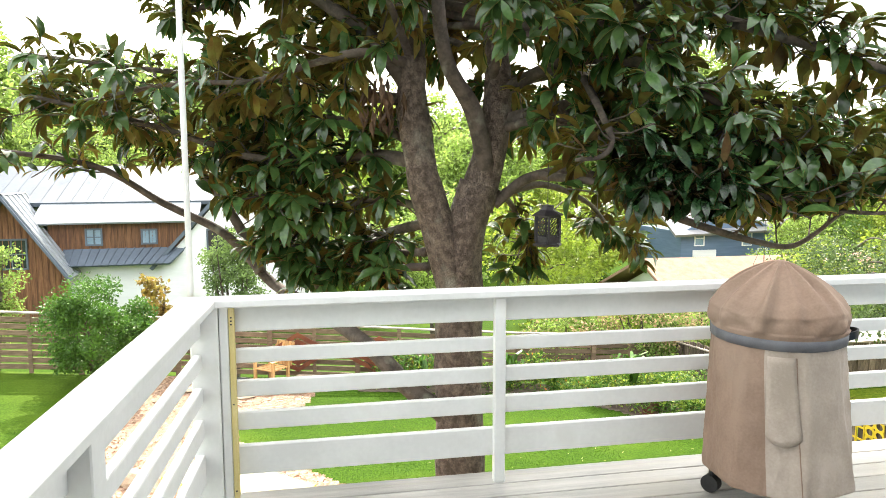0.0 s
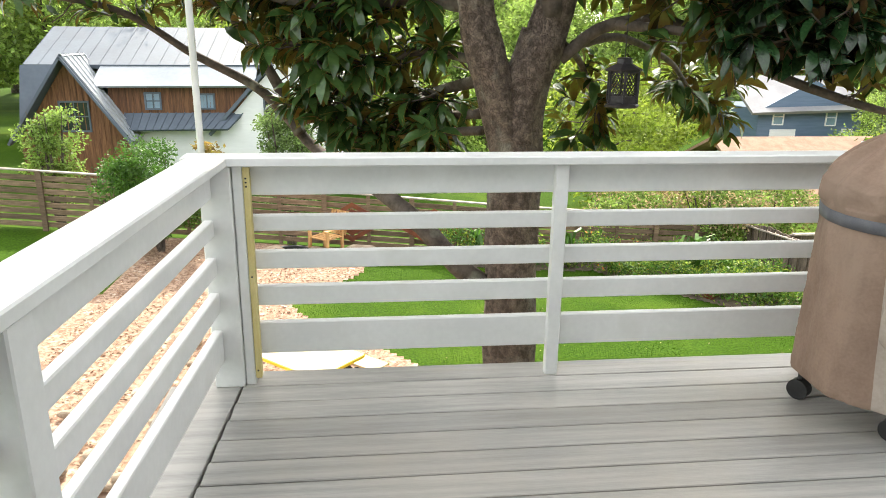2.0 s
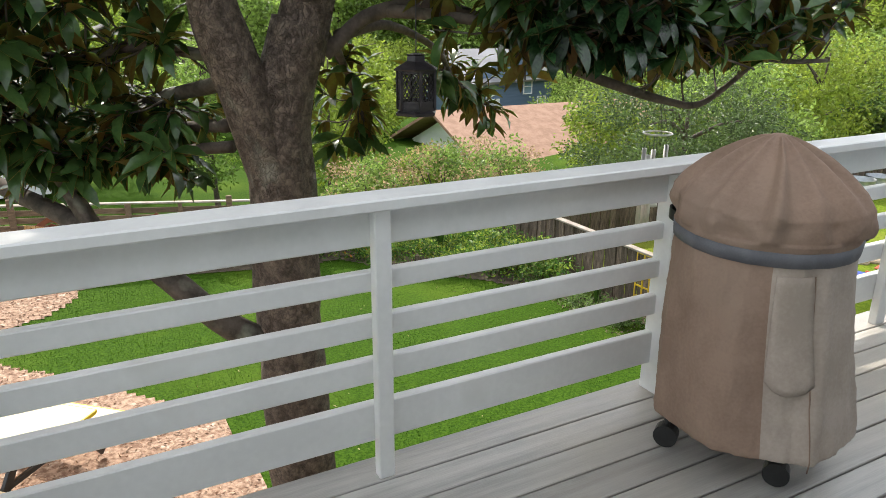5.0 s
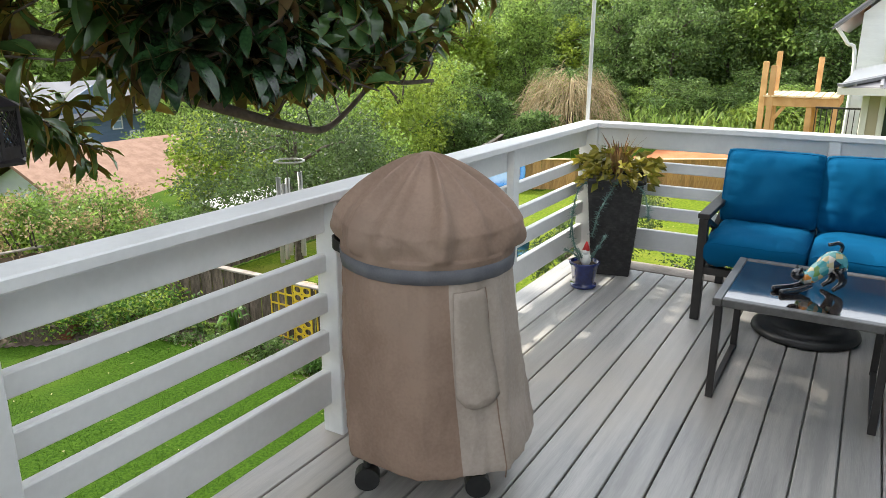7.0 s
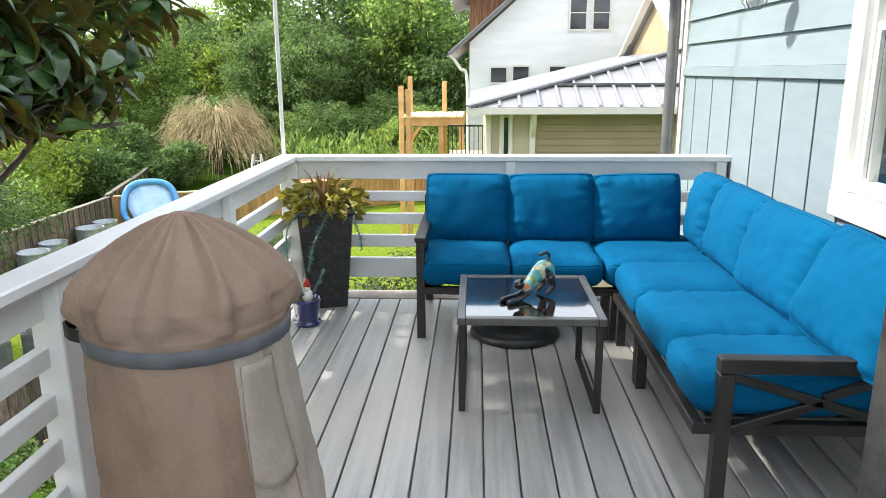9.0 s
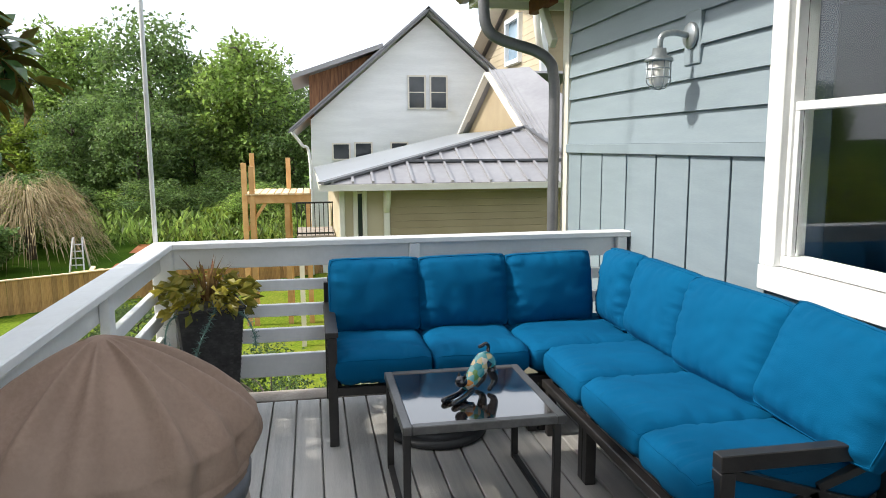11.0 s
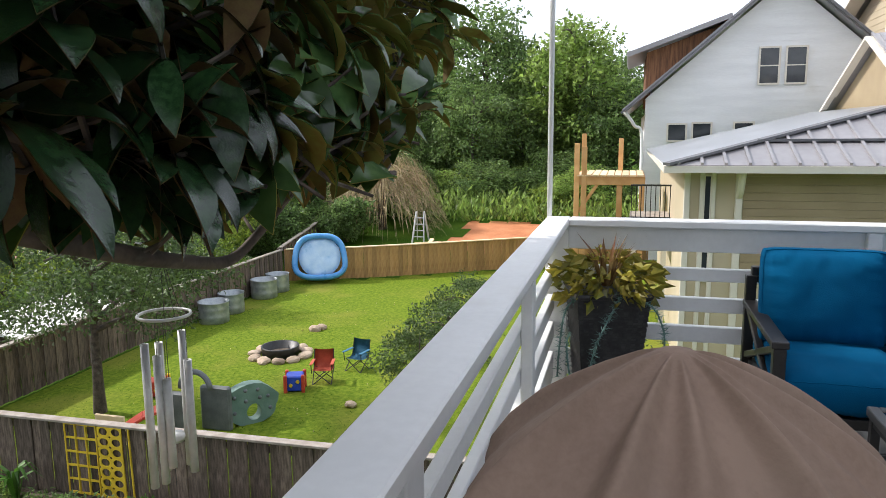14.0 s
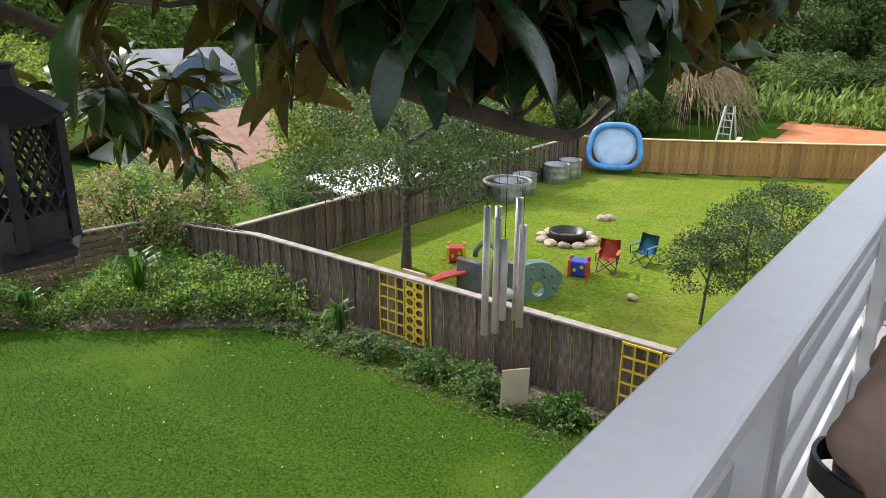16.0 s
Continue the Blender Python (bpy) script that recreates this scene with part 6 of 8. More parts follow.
def window(th, p, u, v, n, frame_m, pane_m, bars_=(1, 1), fw=0.06):
    """A framed window: corner p, side u, side v (up), outward n; one mitred frame, its glazing bars and its pane."""
    p, u, v, n = (Vector(x) for x in (p, u, v, n))
    n = n.normalized()
    uu, vv = u.normalized(), v.normalized()
    bm = bmesh.new()
    rings = []
    for k, dep in ((-0.5, 0.0), (-0.5, fw), (0.5, fw), (0.5, 0.0)):
        o = fw * k
        rings.append([bm.verts.new(q + n * dep) for q in (p + uu * o + vv * o, p + u - uu * o + vv * o, p + u + v - uu * o - vv * o, p + v + uu * o - vv * o)])
    for a, b in zip(rings, rings[1:] + rings[:1]):
        for k in range(4):
            bm.faces.new((a[k], a[(k + 1) % 4], b[(k + 1) % 4], b[k]))
    bmesh.ops.recalc_face_normals(bm, faces=bm.faces)
    w = part("window", bm, frame_m, th)
    cuts = [(p + u * k / bars_[0], p + u * k / bars_[0] + v) for k in range(1, bars_[0])] + [(p + v * k / bars_[1], p + v * k / bars_[1] + u) for k in range(1, bars_[1])]
    for a, b in cuts:
        bm = bmesh.new()
        beam(bm, a + n * 0.03, b + n * 0.03, fw * 0.6, fw * 0.6, up=n)
        part("glazing_bar", bm, frame_m, w)
    bm = bmesh.new()
    q = [p + n * 0.02, p + u + n * 0.02, p + u + v + n * 0.02, p + v + n * 0.02]
    if (q[1] - q[0]).cross(q[2] - q[0]).dot(n) < 0:
        q = q[::-1]
    slab(bm, q, 0.012)
    part("pane", bm, pane_m, w)


def laps(th, x_or_y, fixed, a, b, z0, z1, step, m, out):
    """Lap boards on a wall; x_or_y names the axis the wall runs along, fixed the other coordinate."""
    z = z0
    while z < z1:
        h = min(step * 1.04, z1 - z)
        bm = bmesh.new()
        if x_or_y == "y":
            box(bm, (fixed, a, z), (fixed + out * 0.02, b, z + h - 0.012))
        else:
            box(bm, (a, fixed, z), (b, fixed + out * 0.02, z + h - 0.012))
        part("lap_board", bm, m, th)
        z += step


# wooden and white house to the north-west
ha = thing("house", (-6, 30, -3.6), "white and barn-wood house with blue-grey metal roof", "house")
part("wall", boxes(((-8.0, 29.4, -4.2), (0.5, 34.5, -1.7))), M_WALLW, ha, "white painted brick wall")
bm = poly([(-4.35, 29.25, -4.2), (1.4, 29.25, -4.2), (1.4, 29.25, -1.9), (-1.45, 29.25, 1.25), (-4.35, 29.25, -1.95)], 0.2)
part("gable_wall", bm, M_WALLW, ha, "white gable wall")
bm = poly([(-10.9, 28.6, -4.2), (-7.3, 28.6, -4.2), (-7.3, 28.6, -2.2), (-9.1, 28.6, 0.42), (-10.9, 28.6, -2.2)], 0.2)
part("gable_wall", bm, M_BARNWOOD, ha, "brown barn-wood gable")
for k in range(19):
    x = -10.85 + k * 0.195
    top_z = 0.35 - abs(x + 9.1) * 1.4
    if top_z > -3.9:
        bm = bmesh.new()
        beam(bm, (x, 28.59, -4.0), (x, 28.59, top_z), 0.025, 0.03)
        part("batten_strip", bm, M_BARNWOOD, ha)
part("dormer_wall", boxes(((-8.1, 29.3, -1.5), (-3.4, 29.6, -0.45))), M_BARNWOOD, ha, "brown barn-wood dormer wall")
for k in range(20):
    bm = bmesh.new()
    beam(bm, (-8.0 + k * 0.24, 29.29, -1.4), (-8.0 + k * 0.24, 29.29, -0.5), 0.02, 0.03)
    part("batten_strip", bm, M_BARNWOOD, ha)
roof_main = ((-11.0, 29.75, 0.22), (0.2, 29.75, 0.28), (0.4, 32.8, 1.55), (-11.0, 32.8, 1.52))
part("roof", poly(roof_main, 0.15), M_METALROOF, ha, "blue-grey standing seam roof")
ribs(ha, *roof_main, 22, 0.012, M_METALROOF)
part("side_roof", poly([(-11.1, 29.74, 0.2), (-9.3, 29.74, 0.2), (-9.3, 28.9, -2.3), (-11.1, 28.9, -2.3)], 0.1), M_METALROOF, ha)
part("ridge_back", poly([(-11.0, 32.82, 1.52), (0.4, 32.82, 1.55), (0.4, 36, -1.5), (-11.0, 36, -1.5)], 0.15), M_METALROOF, ha)
part("dormer_roof", poly([(-8.55, 28.95, -0.45), (-3.0, 28.95, -0.42), (-3.0, 29.9, 0.30), (-8.4, 29.9, 0.28)], 0.08), M_METAL_LIT, ha, "metal dormer roof, coloured pale as lit")
sk = ((-7.6, 28.75, -1.93), (-4.0, 28.75, -1.9), (-3.5, 29.3, -1.38), (-7.6, 29.3, -1.4))
part("skirt_roof", poly(sk, 0.08), M_METALROOF, ha)
ribs(ha, *sk, 14, 0.03, M_METALROOF)
# the east slope takes the paler copy, coloured as if lit
for s, mt in ((-1, M_METALROOF), (1, M_METAL_LIT)):
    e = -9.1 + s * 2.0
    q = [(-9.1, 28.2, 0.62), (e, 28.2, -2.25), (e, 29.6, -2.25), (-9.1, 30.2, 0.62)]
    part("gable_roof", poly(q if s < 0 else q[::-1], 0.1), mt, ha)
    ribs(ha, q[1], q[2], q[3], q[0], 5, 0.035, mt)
    bm = bmesh.new()
    beam(bm, (-9.1, 28.18, 0.52), (e, 28.18, -2.35), 0.08, 0.26, up=(0, 1, 0))
    part("barge_board", bm, M_METALROOF, ha)
bm = bmesh.new()
beam(bm, (-1.45, 29.15, 1.4), (-4.7, 29.15, -2.15), 0.12, 0.28, up=(0, 1, 0))
beam(bm, (-1.45, 29.15, 1.4), (1.8, 29.15, -2.15), 0.12, 0.28, up=(0, 1, 0))
part("barge_board", bm, M_METALROOF, ha)
for p, u, v, fm, pm_, br in (((-6.86, 29.3, -1.26), (0.52, 0, 0), (0, 0, 0.56), M_METALROOF, M_SKYWIN, (2, 2)), ((-5.0, 29.3, -1.24), (0.5, 0, 0), (0, 0, 0.5), M_METALROOF, M_SKYWIN, (2, 1)), ((-9.5, 28.6, -1.95), (0.95, 0, 0), (0, 0, 1.0), M_METALROOF, M_DARKWIN, (2, 2)), ((-2.75, 29.24, -1.72), (0.9, 0, 0), (0, 0, 0.95), M_METALROOF, M_DARKWIN, (1, 1))):
    window(ha, p, u, v, (0, -1, 0), fm, pm_, br)
# red pickup far off beside the house
car = thing("parked_car", (-13.4, 27.0, ground_z(-13.4, 27)), "red car parked beside the neighbouring house", "car")
G = ground_z(-13.4, 27)
part("body", boxes(((-15.4, 26.2, G + 0.35), (-11.6, 27.9, G + 0.95)), bevel=0.12), M_RED, car)
part("cab", boxes(((-14.6, 26.3, G + 0.9), (-12.9, 27.8, G + 1.5)), bevel=0.15), M_DARKWIN, car)
for x in (-14.6, -12.4):
    bm = bmesh.new()
    tube(bm, [(x, 26.1, G + 0.33), (x, 26.35, G + 0.33)], [0.33, 0.33], 18)
    part("wheel", bm, M_BLACK, car)
# white gabled house to the east
hb = thing("house", (31, 0, -3), "tall white house with grey gable roof, unfinished", "house")
bm = poly([(29, 4.55, -4.5), (29, 4.55, 2.45), (29, 0.1, 6.3), (29, -4.35, 2.45), (29, -4.35, -4.5)], -0.25)
part("gable_wall", bm, M_WALLW, hb, "white lap-board gable wall")
part("side_wall", boxes(((29.3, 4.3, -4.5), (38, 4.54, 1.9)), ((29.3, -4.54, -4.5), (38, -4.3, 1.9)), ((37.8, -4.28, -4.5), (38, 4.28, 1.9))), M_WALLW, hb)
for k in range(34):
    z = -1.2 + k * 0.22
    half = 4.45 if z < 2.4 else max(0.05, 4.42 - (z - 2.4) * 1.16)
    if z < 6.2:
        bm = bmesh.new()
        beam(bm, (28.996, 0.1 - half, z), (28.996, 0.1 + half, z), 0.016, 0.014)
        part("lap_edge", bm, M_WALLW, hb)
for s in (-1, 1):
    q = [(28.5, 0.1, 6.6), (38.4, 0.1, 6.6), (38.4, 0.1 + s * 5.25, 2.08), (28.5, 0.1 + s * 5.25, 2.08)]
    part("roof", poly(q if s < 0 else q[::-1], 0.16), M_GREYROOF, hb)
    bm = bmesh.new()
    beam(bm, (28.48, 0.1, 6.47), (28.48, 0.1 + s * 5.28, 1.95), 0.06, 0.3, up=(1, 0, 0))
    part("barge_board", bm, M_GUTTER, hb, "dark grey barge board")
bm = poly([(29.02, 4.55, 2.8), (29.02, 4.55, 4.05), (29.02, 1.95, 4.96)], -0.2)
part("dormer_cheek", bm, M_BARNWOOD, hb, "brown wood dormer cheek")
part("dormer_roof", poly([(28.5, 5.25, 4.03), (28.5, 1.85, 5.22), (34, 1.85, 5.22), (34, 5.25, 4.03)][::-1], 0.16), M_GREYROOF, hb)
part("dormer_front", boxes(((29.2, 4.4, 2.2), (33.5, 4.56, 4.0))), M_BARNWOOD, hb)
for p, u, v, br in (((28.98, 0.2, 2.87), (0, 0.64, 0), (0, 0, 1.22), (1, 2)), ((28.98, -0.65, 2.87), (0, 0.64, 0), (0, 0, 1.22), (1, 2)), ((28.98, 3.12, 0.95), (0, 0.64, 0), (0, 0, 0.6), (1, 1)), ((28.98, 2.28, 0.98), (0, 0.64, 0), (0, 0, 0.6), (1, 1)), ((28.98, 0.9, 0.98), (0, 0.64, 0), (0, 0, 0.6), (1, 1))):
    window(hb, p, u, v, (-1, 0, 0), M_TRIM, M_DARKWIN, br)
bm = bmesh.new()
tube(bm, smooth_line([(28.7, 5.25, 2.0), (28.8, 4.9, 1.5), (28.9, 4.62, 0.9), (28.9, 4.62, -3.5)], 5), [0.06] * 16, 8)
part("downspout", bm, M_WALLW, hb, smooth=True)
# tan house with ribbed metal roof
hc = thing("house", (20, 0, -3.6), "tan lap-sided house with grey ribbed metal roof", "house")
part("wall", boxes(((16.0, -5.5, -3.7), (16.2, 3.16, 0.66)), ((16.0, 3.16, -3.7), (16.2, 4.02, 0.66)), ((16.21, 3.85, -3.7), (27, 4.02, 0.66))), M_CREAM, hc, "cream outer wall")
laps(hc, "y", 15.995, -5.5, 3.02, -1.4, 0.60, 0.145, M_TAN, -1)
for y0, y1 in ((3.03, 3.16), (3.50, 3.58), (3.70, 3.78), (3.95, 4.06)):
    part("post", boxes(((15.93, y0, -3.7), (15.99, y1, 0.6)), bevel=0.01), M_TRIM, hc)
window(hc, (15.99, 3.58, -1.5), (0, 0.12, 0), (0, 0, 2.0), (-1, 0, 0), M_TRIM, M_DARKWIN, (1, 1), 0.03)
bm = bmesh.new()
pts = smooth_line([(15.95, 3.10, 0.12), (15.80, 3.10, 0.25), (15.66, 3.10, 0.5), (15.64, 3.10, 0.58)], 4)
tube(bm, pts, [0.07] * len(pts), 8)
beam(bm, (15.95, 3.10, -0.3), (15.95, 3.10, 0.5), 0.1, 0.1)
part("bracket", bm, M_TRIM, hc, "white curved bracket")
EA0, RZ = 0.71, 1.86
gy0 = -0.55
wplane = ((15.5, 4.40, EA0), (15.5, -6.0, EA0), (18.5, -6.0, RZ), (18.5, gy0, RZ))
part("roof", poly([wplane[0], wplane[3], wplane[2], wplane[1]], 0.08), M_GREYROOF, hc, "grey ribbed metal roof")
for k in range(26):
    y = 4.2 - k * 0.40
    tmax = min(1.0, (4.40 - y) / 4.95)
    bm = bmesh.new()
    beam(bm, (15.5, y, EA0 + 0.025), (15.5 + 3.0 * tmax, y, EA0 + (RZ - EA0) * tmax + 0.025), 0.05, 0.045)
    part("roof_rib", bm, M_GREYROOF, hc)
bm = bmesh.new()
beam(bm, (15.48, 4.42, EA0 + 0.02), (18.5, gy0, RZ + 0.04), 0.2, 0.05)
beam(bm, (16.5, 2.75, EA0 + 0.42), (16.5, -6.0, EA0 + 0.42), 0.12, 0.05)
part("flashing", bm, M_GUTTER, hc)
part("roof", poly([(15.5, 4.42, EA0), (27.5, 4.5, EA0), (27.5, gy0, RZ), (18.5, gy0, RZ)], 0.08), M_METAL_LIT, hc, "metal roof slope, coloured pale as lit")
part("fascia", boxes(((15.46, -6.0, EA0 - 0.14), (15.52, 4.45, EA0 - 0.015)), ((15.53, 4.40, EA0 - 0.14), (27.5, 4.46, EA0 - 0.015))), M_TRIM, hc, "cream gutter board")
part("soffit", boxes(((15.53, -6.0, EA0 - 0.13), (16.0, 4.39, EA0 - 0.09))), M_TRIM, hc)
# porch gable that faces north
gy = -0.6
bm = poly([(18.6, gy - 0.3, 1.2), (18.6, gy - 0.3, 1.85), (22.05, gy - 0.3, 3.5), (25.7, gy - 0.3, 1.88), (25.7, gy - 0.3, 1.2)], -0.1)
part("gable_wall", bm, M_TAN, hc, "tan gable wall")
for z in np.arange(1.5, 3.3, 0.17):
    w0 = 18.7 + max(0, (z - 1.85) / 0.478)
    w1 = 25.6 - max(0, (z - 1.85) / 0.45)
    part("lap_board", boxes(((w0, gy - 0.298, z), (w1, gy - 0.275, z + 0.155))), M_CREAM, hc)
gq = [(22.05, gy, 3.62), (18.4, gy, 1.86), (16.23, -1.125, 0.99), (18.29, -1.92, 2.35), (21.4, -1.6, 3.66)]
part("gable_roof", poly(gq, 0.07), M_GREYROOF, hc, "grey ribbed metal gable roof")
for k in range(9):
    t = k / 8
    a = Vector((22.05, gy, 3.645)).lerp(Vector((21.0, -1.75, 3.36)), t)
    d = Vector((16.23, -1.125, 1.02)) - Vector((18.4, gy, 1.885))
    b = Vector((18.4, gy, 1.885)) + d * min(1, t * 1.25)
    bm = bmesh.new()
    beam(bm, a, b, 0.05, 0.045)
    part("rib", bm, M_GREYROOF, hc)
part("gable_roof", poly([(22.05, gy, 3.62), (25.9, gy, 1.9), (25.9, -3.0, 1.9), (22.05, -3.0, 3.62)][::-1], 0.08), M_GREYROOF, hc)
for x1, z1 in ((18.35, 1.78), (26.0, 1.82)):
    bm = bmesh.new()
    beam(bm, (x1, gy + 0.05, z1), (22.05, gy + 0.05, 3.53), 0.07, 0.2, up=(0, 1, 0))
    part("barge_board", bm, M_TRIM, hc, "cream barge board")
bm = bmesh.new()
beam(bm, (18.45, gy - 0.02, 1.92), (16.2, -1.13, 1.05), 0.14, 0.04)
part("valley_flashing", bm, M_GUTTER, hc)
window(hc, (19.95, gy - 0.27, 2.08), (0.5, 0, 0), (0, 0, 0.42), (0, 1, 0), M_TRIM, M_DARKWIN, (1, 1))
# upper storey
uy = -3.0
bm = poly([(24.55, uy, 1.6), (37.0, uy, 1.6), (37.0, uy, 3.6), (28.4, uy, 6.7), (24.55, uy, 5.9)][::-1], 0.2)
part("gable_wall", bm, M_CREAM, hc, "cream lap-sided upper gable")
for z in np.arange(2.3, 6.4, 0.23):
    part("lap_board", boxes(((24.65, uy + 0.002, z), (min(36.6, 36.6 - max(0, (z - 3.5) * 2.9)), uy + 0.025, z + 0.215))), M_CREAM, hc)
part("upper_wall", boxes(((24.55, -10.0, 1.6), (24.75, uy - 0.22, 5.9))), M_TAN, hc)
laps(hc, "y", 24.545, -10.0, uy - 0.22, 2.2, 5.8, 0.23, M_TAN, -1)
part("corner_board", boxes(((24.44, uy - 0.2, 2.6), (24.64, uy + 0.05, 5.9)), bevel=0.01), M_WALLW, hc)
bm = bmesh.new()
beam(bm, (37.6, uy + 0.45, 3.45), (27.6, uy + 0.45, 7.0), 0.1, 0.5, up=(0, 1, 0))
part("barge_board", bm, M_TRIM, hc)
bm = bmesh.new()
beam(bm, (23.6, uy + 0.45, 5.75), (27.6, uy + 0.45, 7.0), 0.1, 0.4, up=(0, 1, 0))
part("barge_board", bm, M_TRIM, hc)
bm = bmesh.new()
pts = smooth_line([(24.4, uy + 0.1, 4.6), (24.1, uy + 0.25, 4.8), (23.9, uy + 0.4, 5.4), (23.85, uy + 0.4, 5.7)], 4)
tube(bm, pts, [0.11] * len(pts), 8)
part("bracket", bm, M_TRIM, hc, "cream curved bracket", smooth=True)
part("upper_roof", poly([(37.7, uy + 0.5, 3.6), (27.6, uy + 0.5, 7.2), (27.6, -11, 7.2), (37.7, -11, 3.6)], 0.12), M_GREYROOF, hc)
part("upper_roof", poly([(23.5, uy + 0.5, 5.9), (27.6, uy + 0.5, 7.2), (27.6, -11, 7.2), (23.5, -11, 5.9)][::-1], 0.12), M_GREYROOF, hc)
window(hc, (26.75, uy + 0.02, 4.5), (1.75, 0, 0), (0, 0, 1.55), (0, 1, 0), M_WALLW, M_SKYWIN, (1, 2), 0.16)
br_ = thing("balcony_rail", (19.5, 5.1, -0.78), "black metal balcony railing with thin balusters", "railing")
for y in np.arange(4.1, 5.0, 0.11):
    part("baluster", boxes(((19.49, y - 0.01, -0.78), (19.51, y + 0.01, 0.03))), M_BLACK, br_)
for z in (-0.72, 0.05):
    part("rail", boxes(((19.47, 4.08, z - 0.02), (19.53, 5.0, z + 0.02))), M_BLACK, br_)
solo("balcony", boxes(((19.45, 4.05, -0.95), (21.5, 5.0, -0.78))), M_FENCE_CAP, "grey wooden balcony floor of the tan house", "balcony", at=(21, 5, -0.95))
for y in (4.2, 4.9):
    solo("balcony_post", boxes(((19.5, y - 0.06, -3.7), (19.62, y + 0.06, -0.951))), M_TRIM, "pale cream wooden balcony post", "post", at=(19.56, y, -3.7), group="balcony posts")
# raw timber platform under construction
tp = thing("timber_platform", (23, 5.5, -2.6), "unfinished raised platform of new orange lumber", "platform")
part("deck", boxes(((22.0, 4.62, -0.14), (24.6, 6.52, 0.10)), bevel=0.01), M_LUMBER, tp)
for k in range(9):
    y = 4.66 + k * 0.2
    part("board", boxes(((21.95, y, 0.101), (24.6 - 0.1 * (k % 3), y + 0.17, 0.14))), M_LUMBER_PALE, tp)
for x, y, z in ((22.05, 6.45, 1.0), (22.05, 6.25, 0.9), (24.4, 6.4, 1.25), (22.1, 5.3, -0.14), (24.4, 5.3, 1.1), (22.05, 4.7, -0.14)):
    part("post", boxes(((x - 0.07, y - 0.07, -3.8), (x + 0.07, y + 0.07, z)), bevel=0.006), M_LUMBER, tp)
bm = bmesh.new()
beam(bm, (22.1, 6.4, -0.9), (22.1, 5.9, -0.14), 0.09, 0.09)
part("brace", bm, M_LUMBER, tp)
# ranch house to the north-east
hr = thing("house", (18, 27, -7), "low ranch house with brown shingle roof", "house")
part("wall", boxes(((15.2, 26.3, -7.5), (28, 33, -4.05))), M_WALLW, hr, "pale cream wall")
part("roof", poly([(14.4, 25.6, -4.05), (28.5, 25.6, -4.05), (28.5, 29.8, -2.35), (14.4, 29.8, -2.35)], 0.12), M_SHINGLE, hr, "brown shingle roof")
part("roof", poly([(14.4, 29.81, -2.35), (28.5, 29.81, -2.35), (28.5, 34, -4.05), (14.4, 34, -4.05)], 0.12), M_SHINGLE, hr)
part("fascia", boxes(((14.4, 25.52, -4.22), (28.5, 25.59, -4.06))), M_WALLW, hr)
window(hr, (18.15, 26.3, -4.92), (0.55, 0, 0), (0, 0, 0.78), (0, -1, 0), M_WALLW, M_DARKWIN, (1, 2))
part("gable", poly([(15.2, 26.3, -4.05), (15.2, 33, -4.05), (15.2, 29.8, -2.7)], 0.1), M_WALLW, hr)
# blue house far to the north
hbl = thing("house", (24, 39, -6), "blue lap-sided house with grey roof", "house")
part("wall", boxes(((20.9, 38, -7.5), (26.6, 43, -2.1))), M_BLUEWALL, hbl)
part("gable", poly([(20.9, 37.99, -2.1), (26.6, 37.99, -2.1), (23.7, 37.99, -0.6)], -0.1), M_BLUEWALL, hbl)
part("roof", poly([(20.3, 37.5, -2.2), (26.9, 37.5, -2.0), (26.9, 40.5, -0.5), (20.3, 40.5, -0.5)], 0.15), M_GREYROOF, hbl)
part("garage_door", boxes(((21.6, 37.93, -5.0), (23.0, 37.98, -3.1))), M_WALLW, hbl)
for x, z in ((21.7, -2.85), (24.6, -2.9), (25.6, -3.9)):
    window(hbl, (x, 37.99, z), (0.55, 0, 0), (0, 0, 0.8), (0, -1, 0), M_WALLW, M_SKYWIN, (1, 2))
# white shed roof beyond the fence
sh = thing("shed", (15.5, 17.6, -5), "shed with glaring white metal roof behind the fence", "shed")
part("roof", poly([(14.0, 17.4, -3.02), (17.6, 17.4, -3.02), (17.6, 19.2, -2.72), (14.0, 19.2, -2.72)], 0.06), M_PALE, sh)
part("wall", boxes(((14.2, 17.5, -6.5), (17.4, 19.1, -3.15))), M_FENCE, sh)

# ---- trees and shrubs ----
def crown(name, c, r, n, ln, material, parent=None, clumps=26, flat=1.0, droop=0.25, seed=1, hollow=0.55):
    """Leaves in clumps round a centre, with gaps and an uneven outline."""
    rs = random.getstate()
    random.seed(seed)
    c = Vector(c)
    o = ORIGIN[parent.name] if parent else Vector((0, 0, 0))
    tufts = []
    cl = []
    for k in range(clumps):
        d = rnd_way()
        q = hollow + (1 - hollow) * random.random()
        cl.append((Vector((d.x * r[0], d.y * r[1], d.z * r[2])) * q, random.uniform(0.22, 0.42)))
    for k in range(n):
        p, s = random.choice(cl)
        s *= (r[0] + r[1] + r[2]) / 3
        g = rnd_way() * s * random.random() ** 0.45
        tufts.append((c + p + Vector((g.x, g.y, g.z * 0.75 * flat)) - o, rnd_way(droop) + g.normalized() * 0.6, ln * random.uniform(0.6, 1.3), ln * random.uniform(0.4, 0.7)))
    random.setstate(rs)
    ob = leaf_mesh(name, tufts, material)
    if parent:
        ob.parent = parent
        ob.matrix_parent_inverse.identity()
    return ob


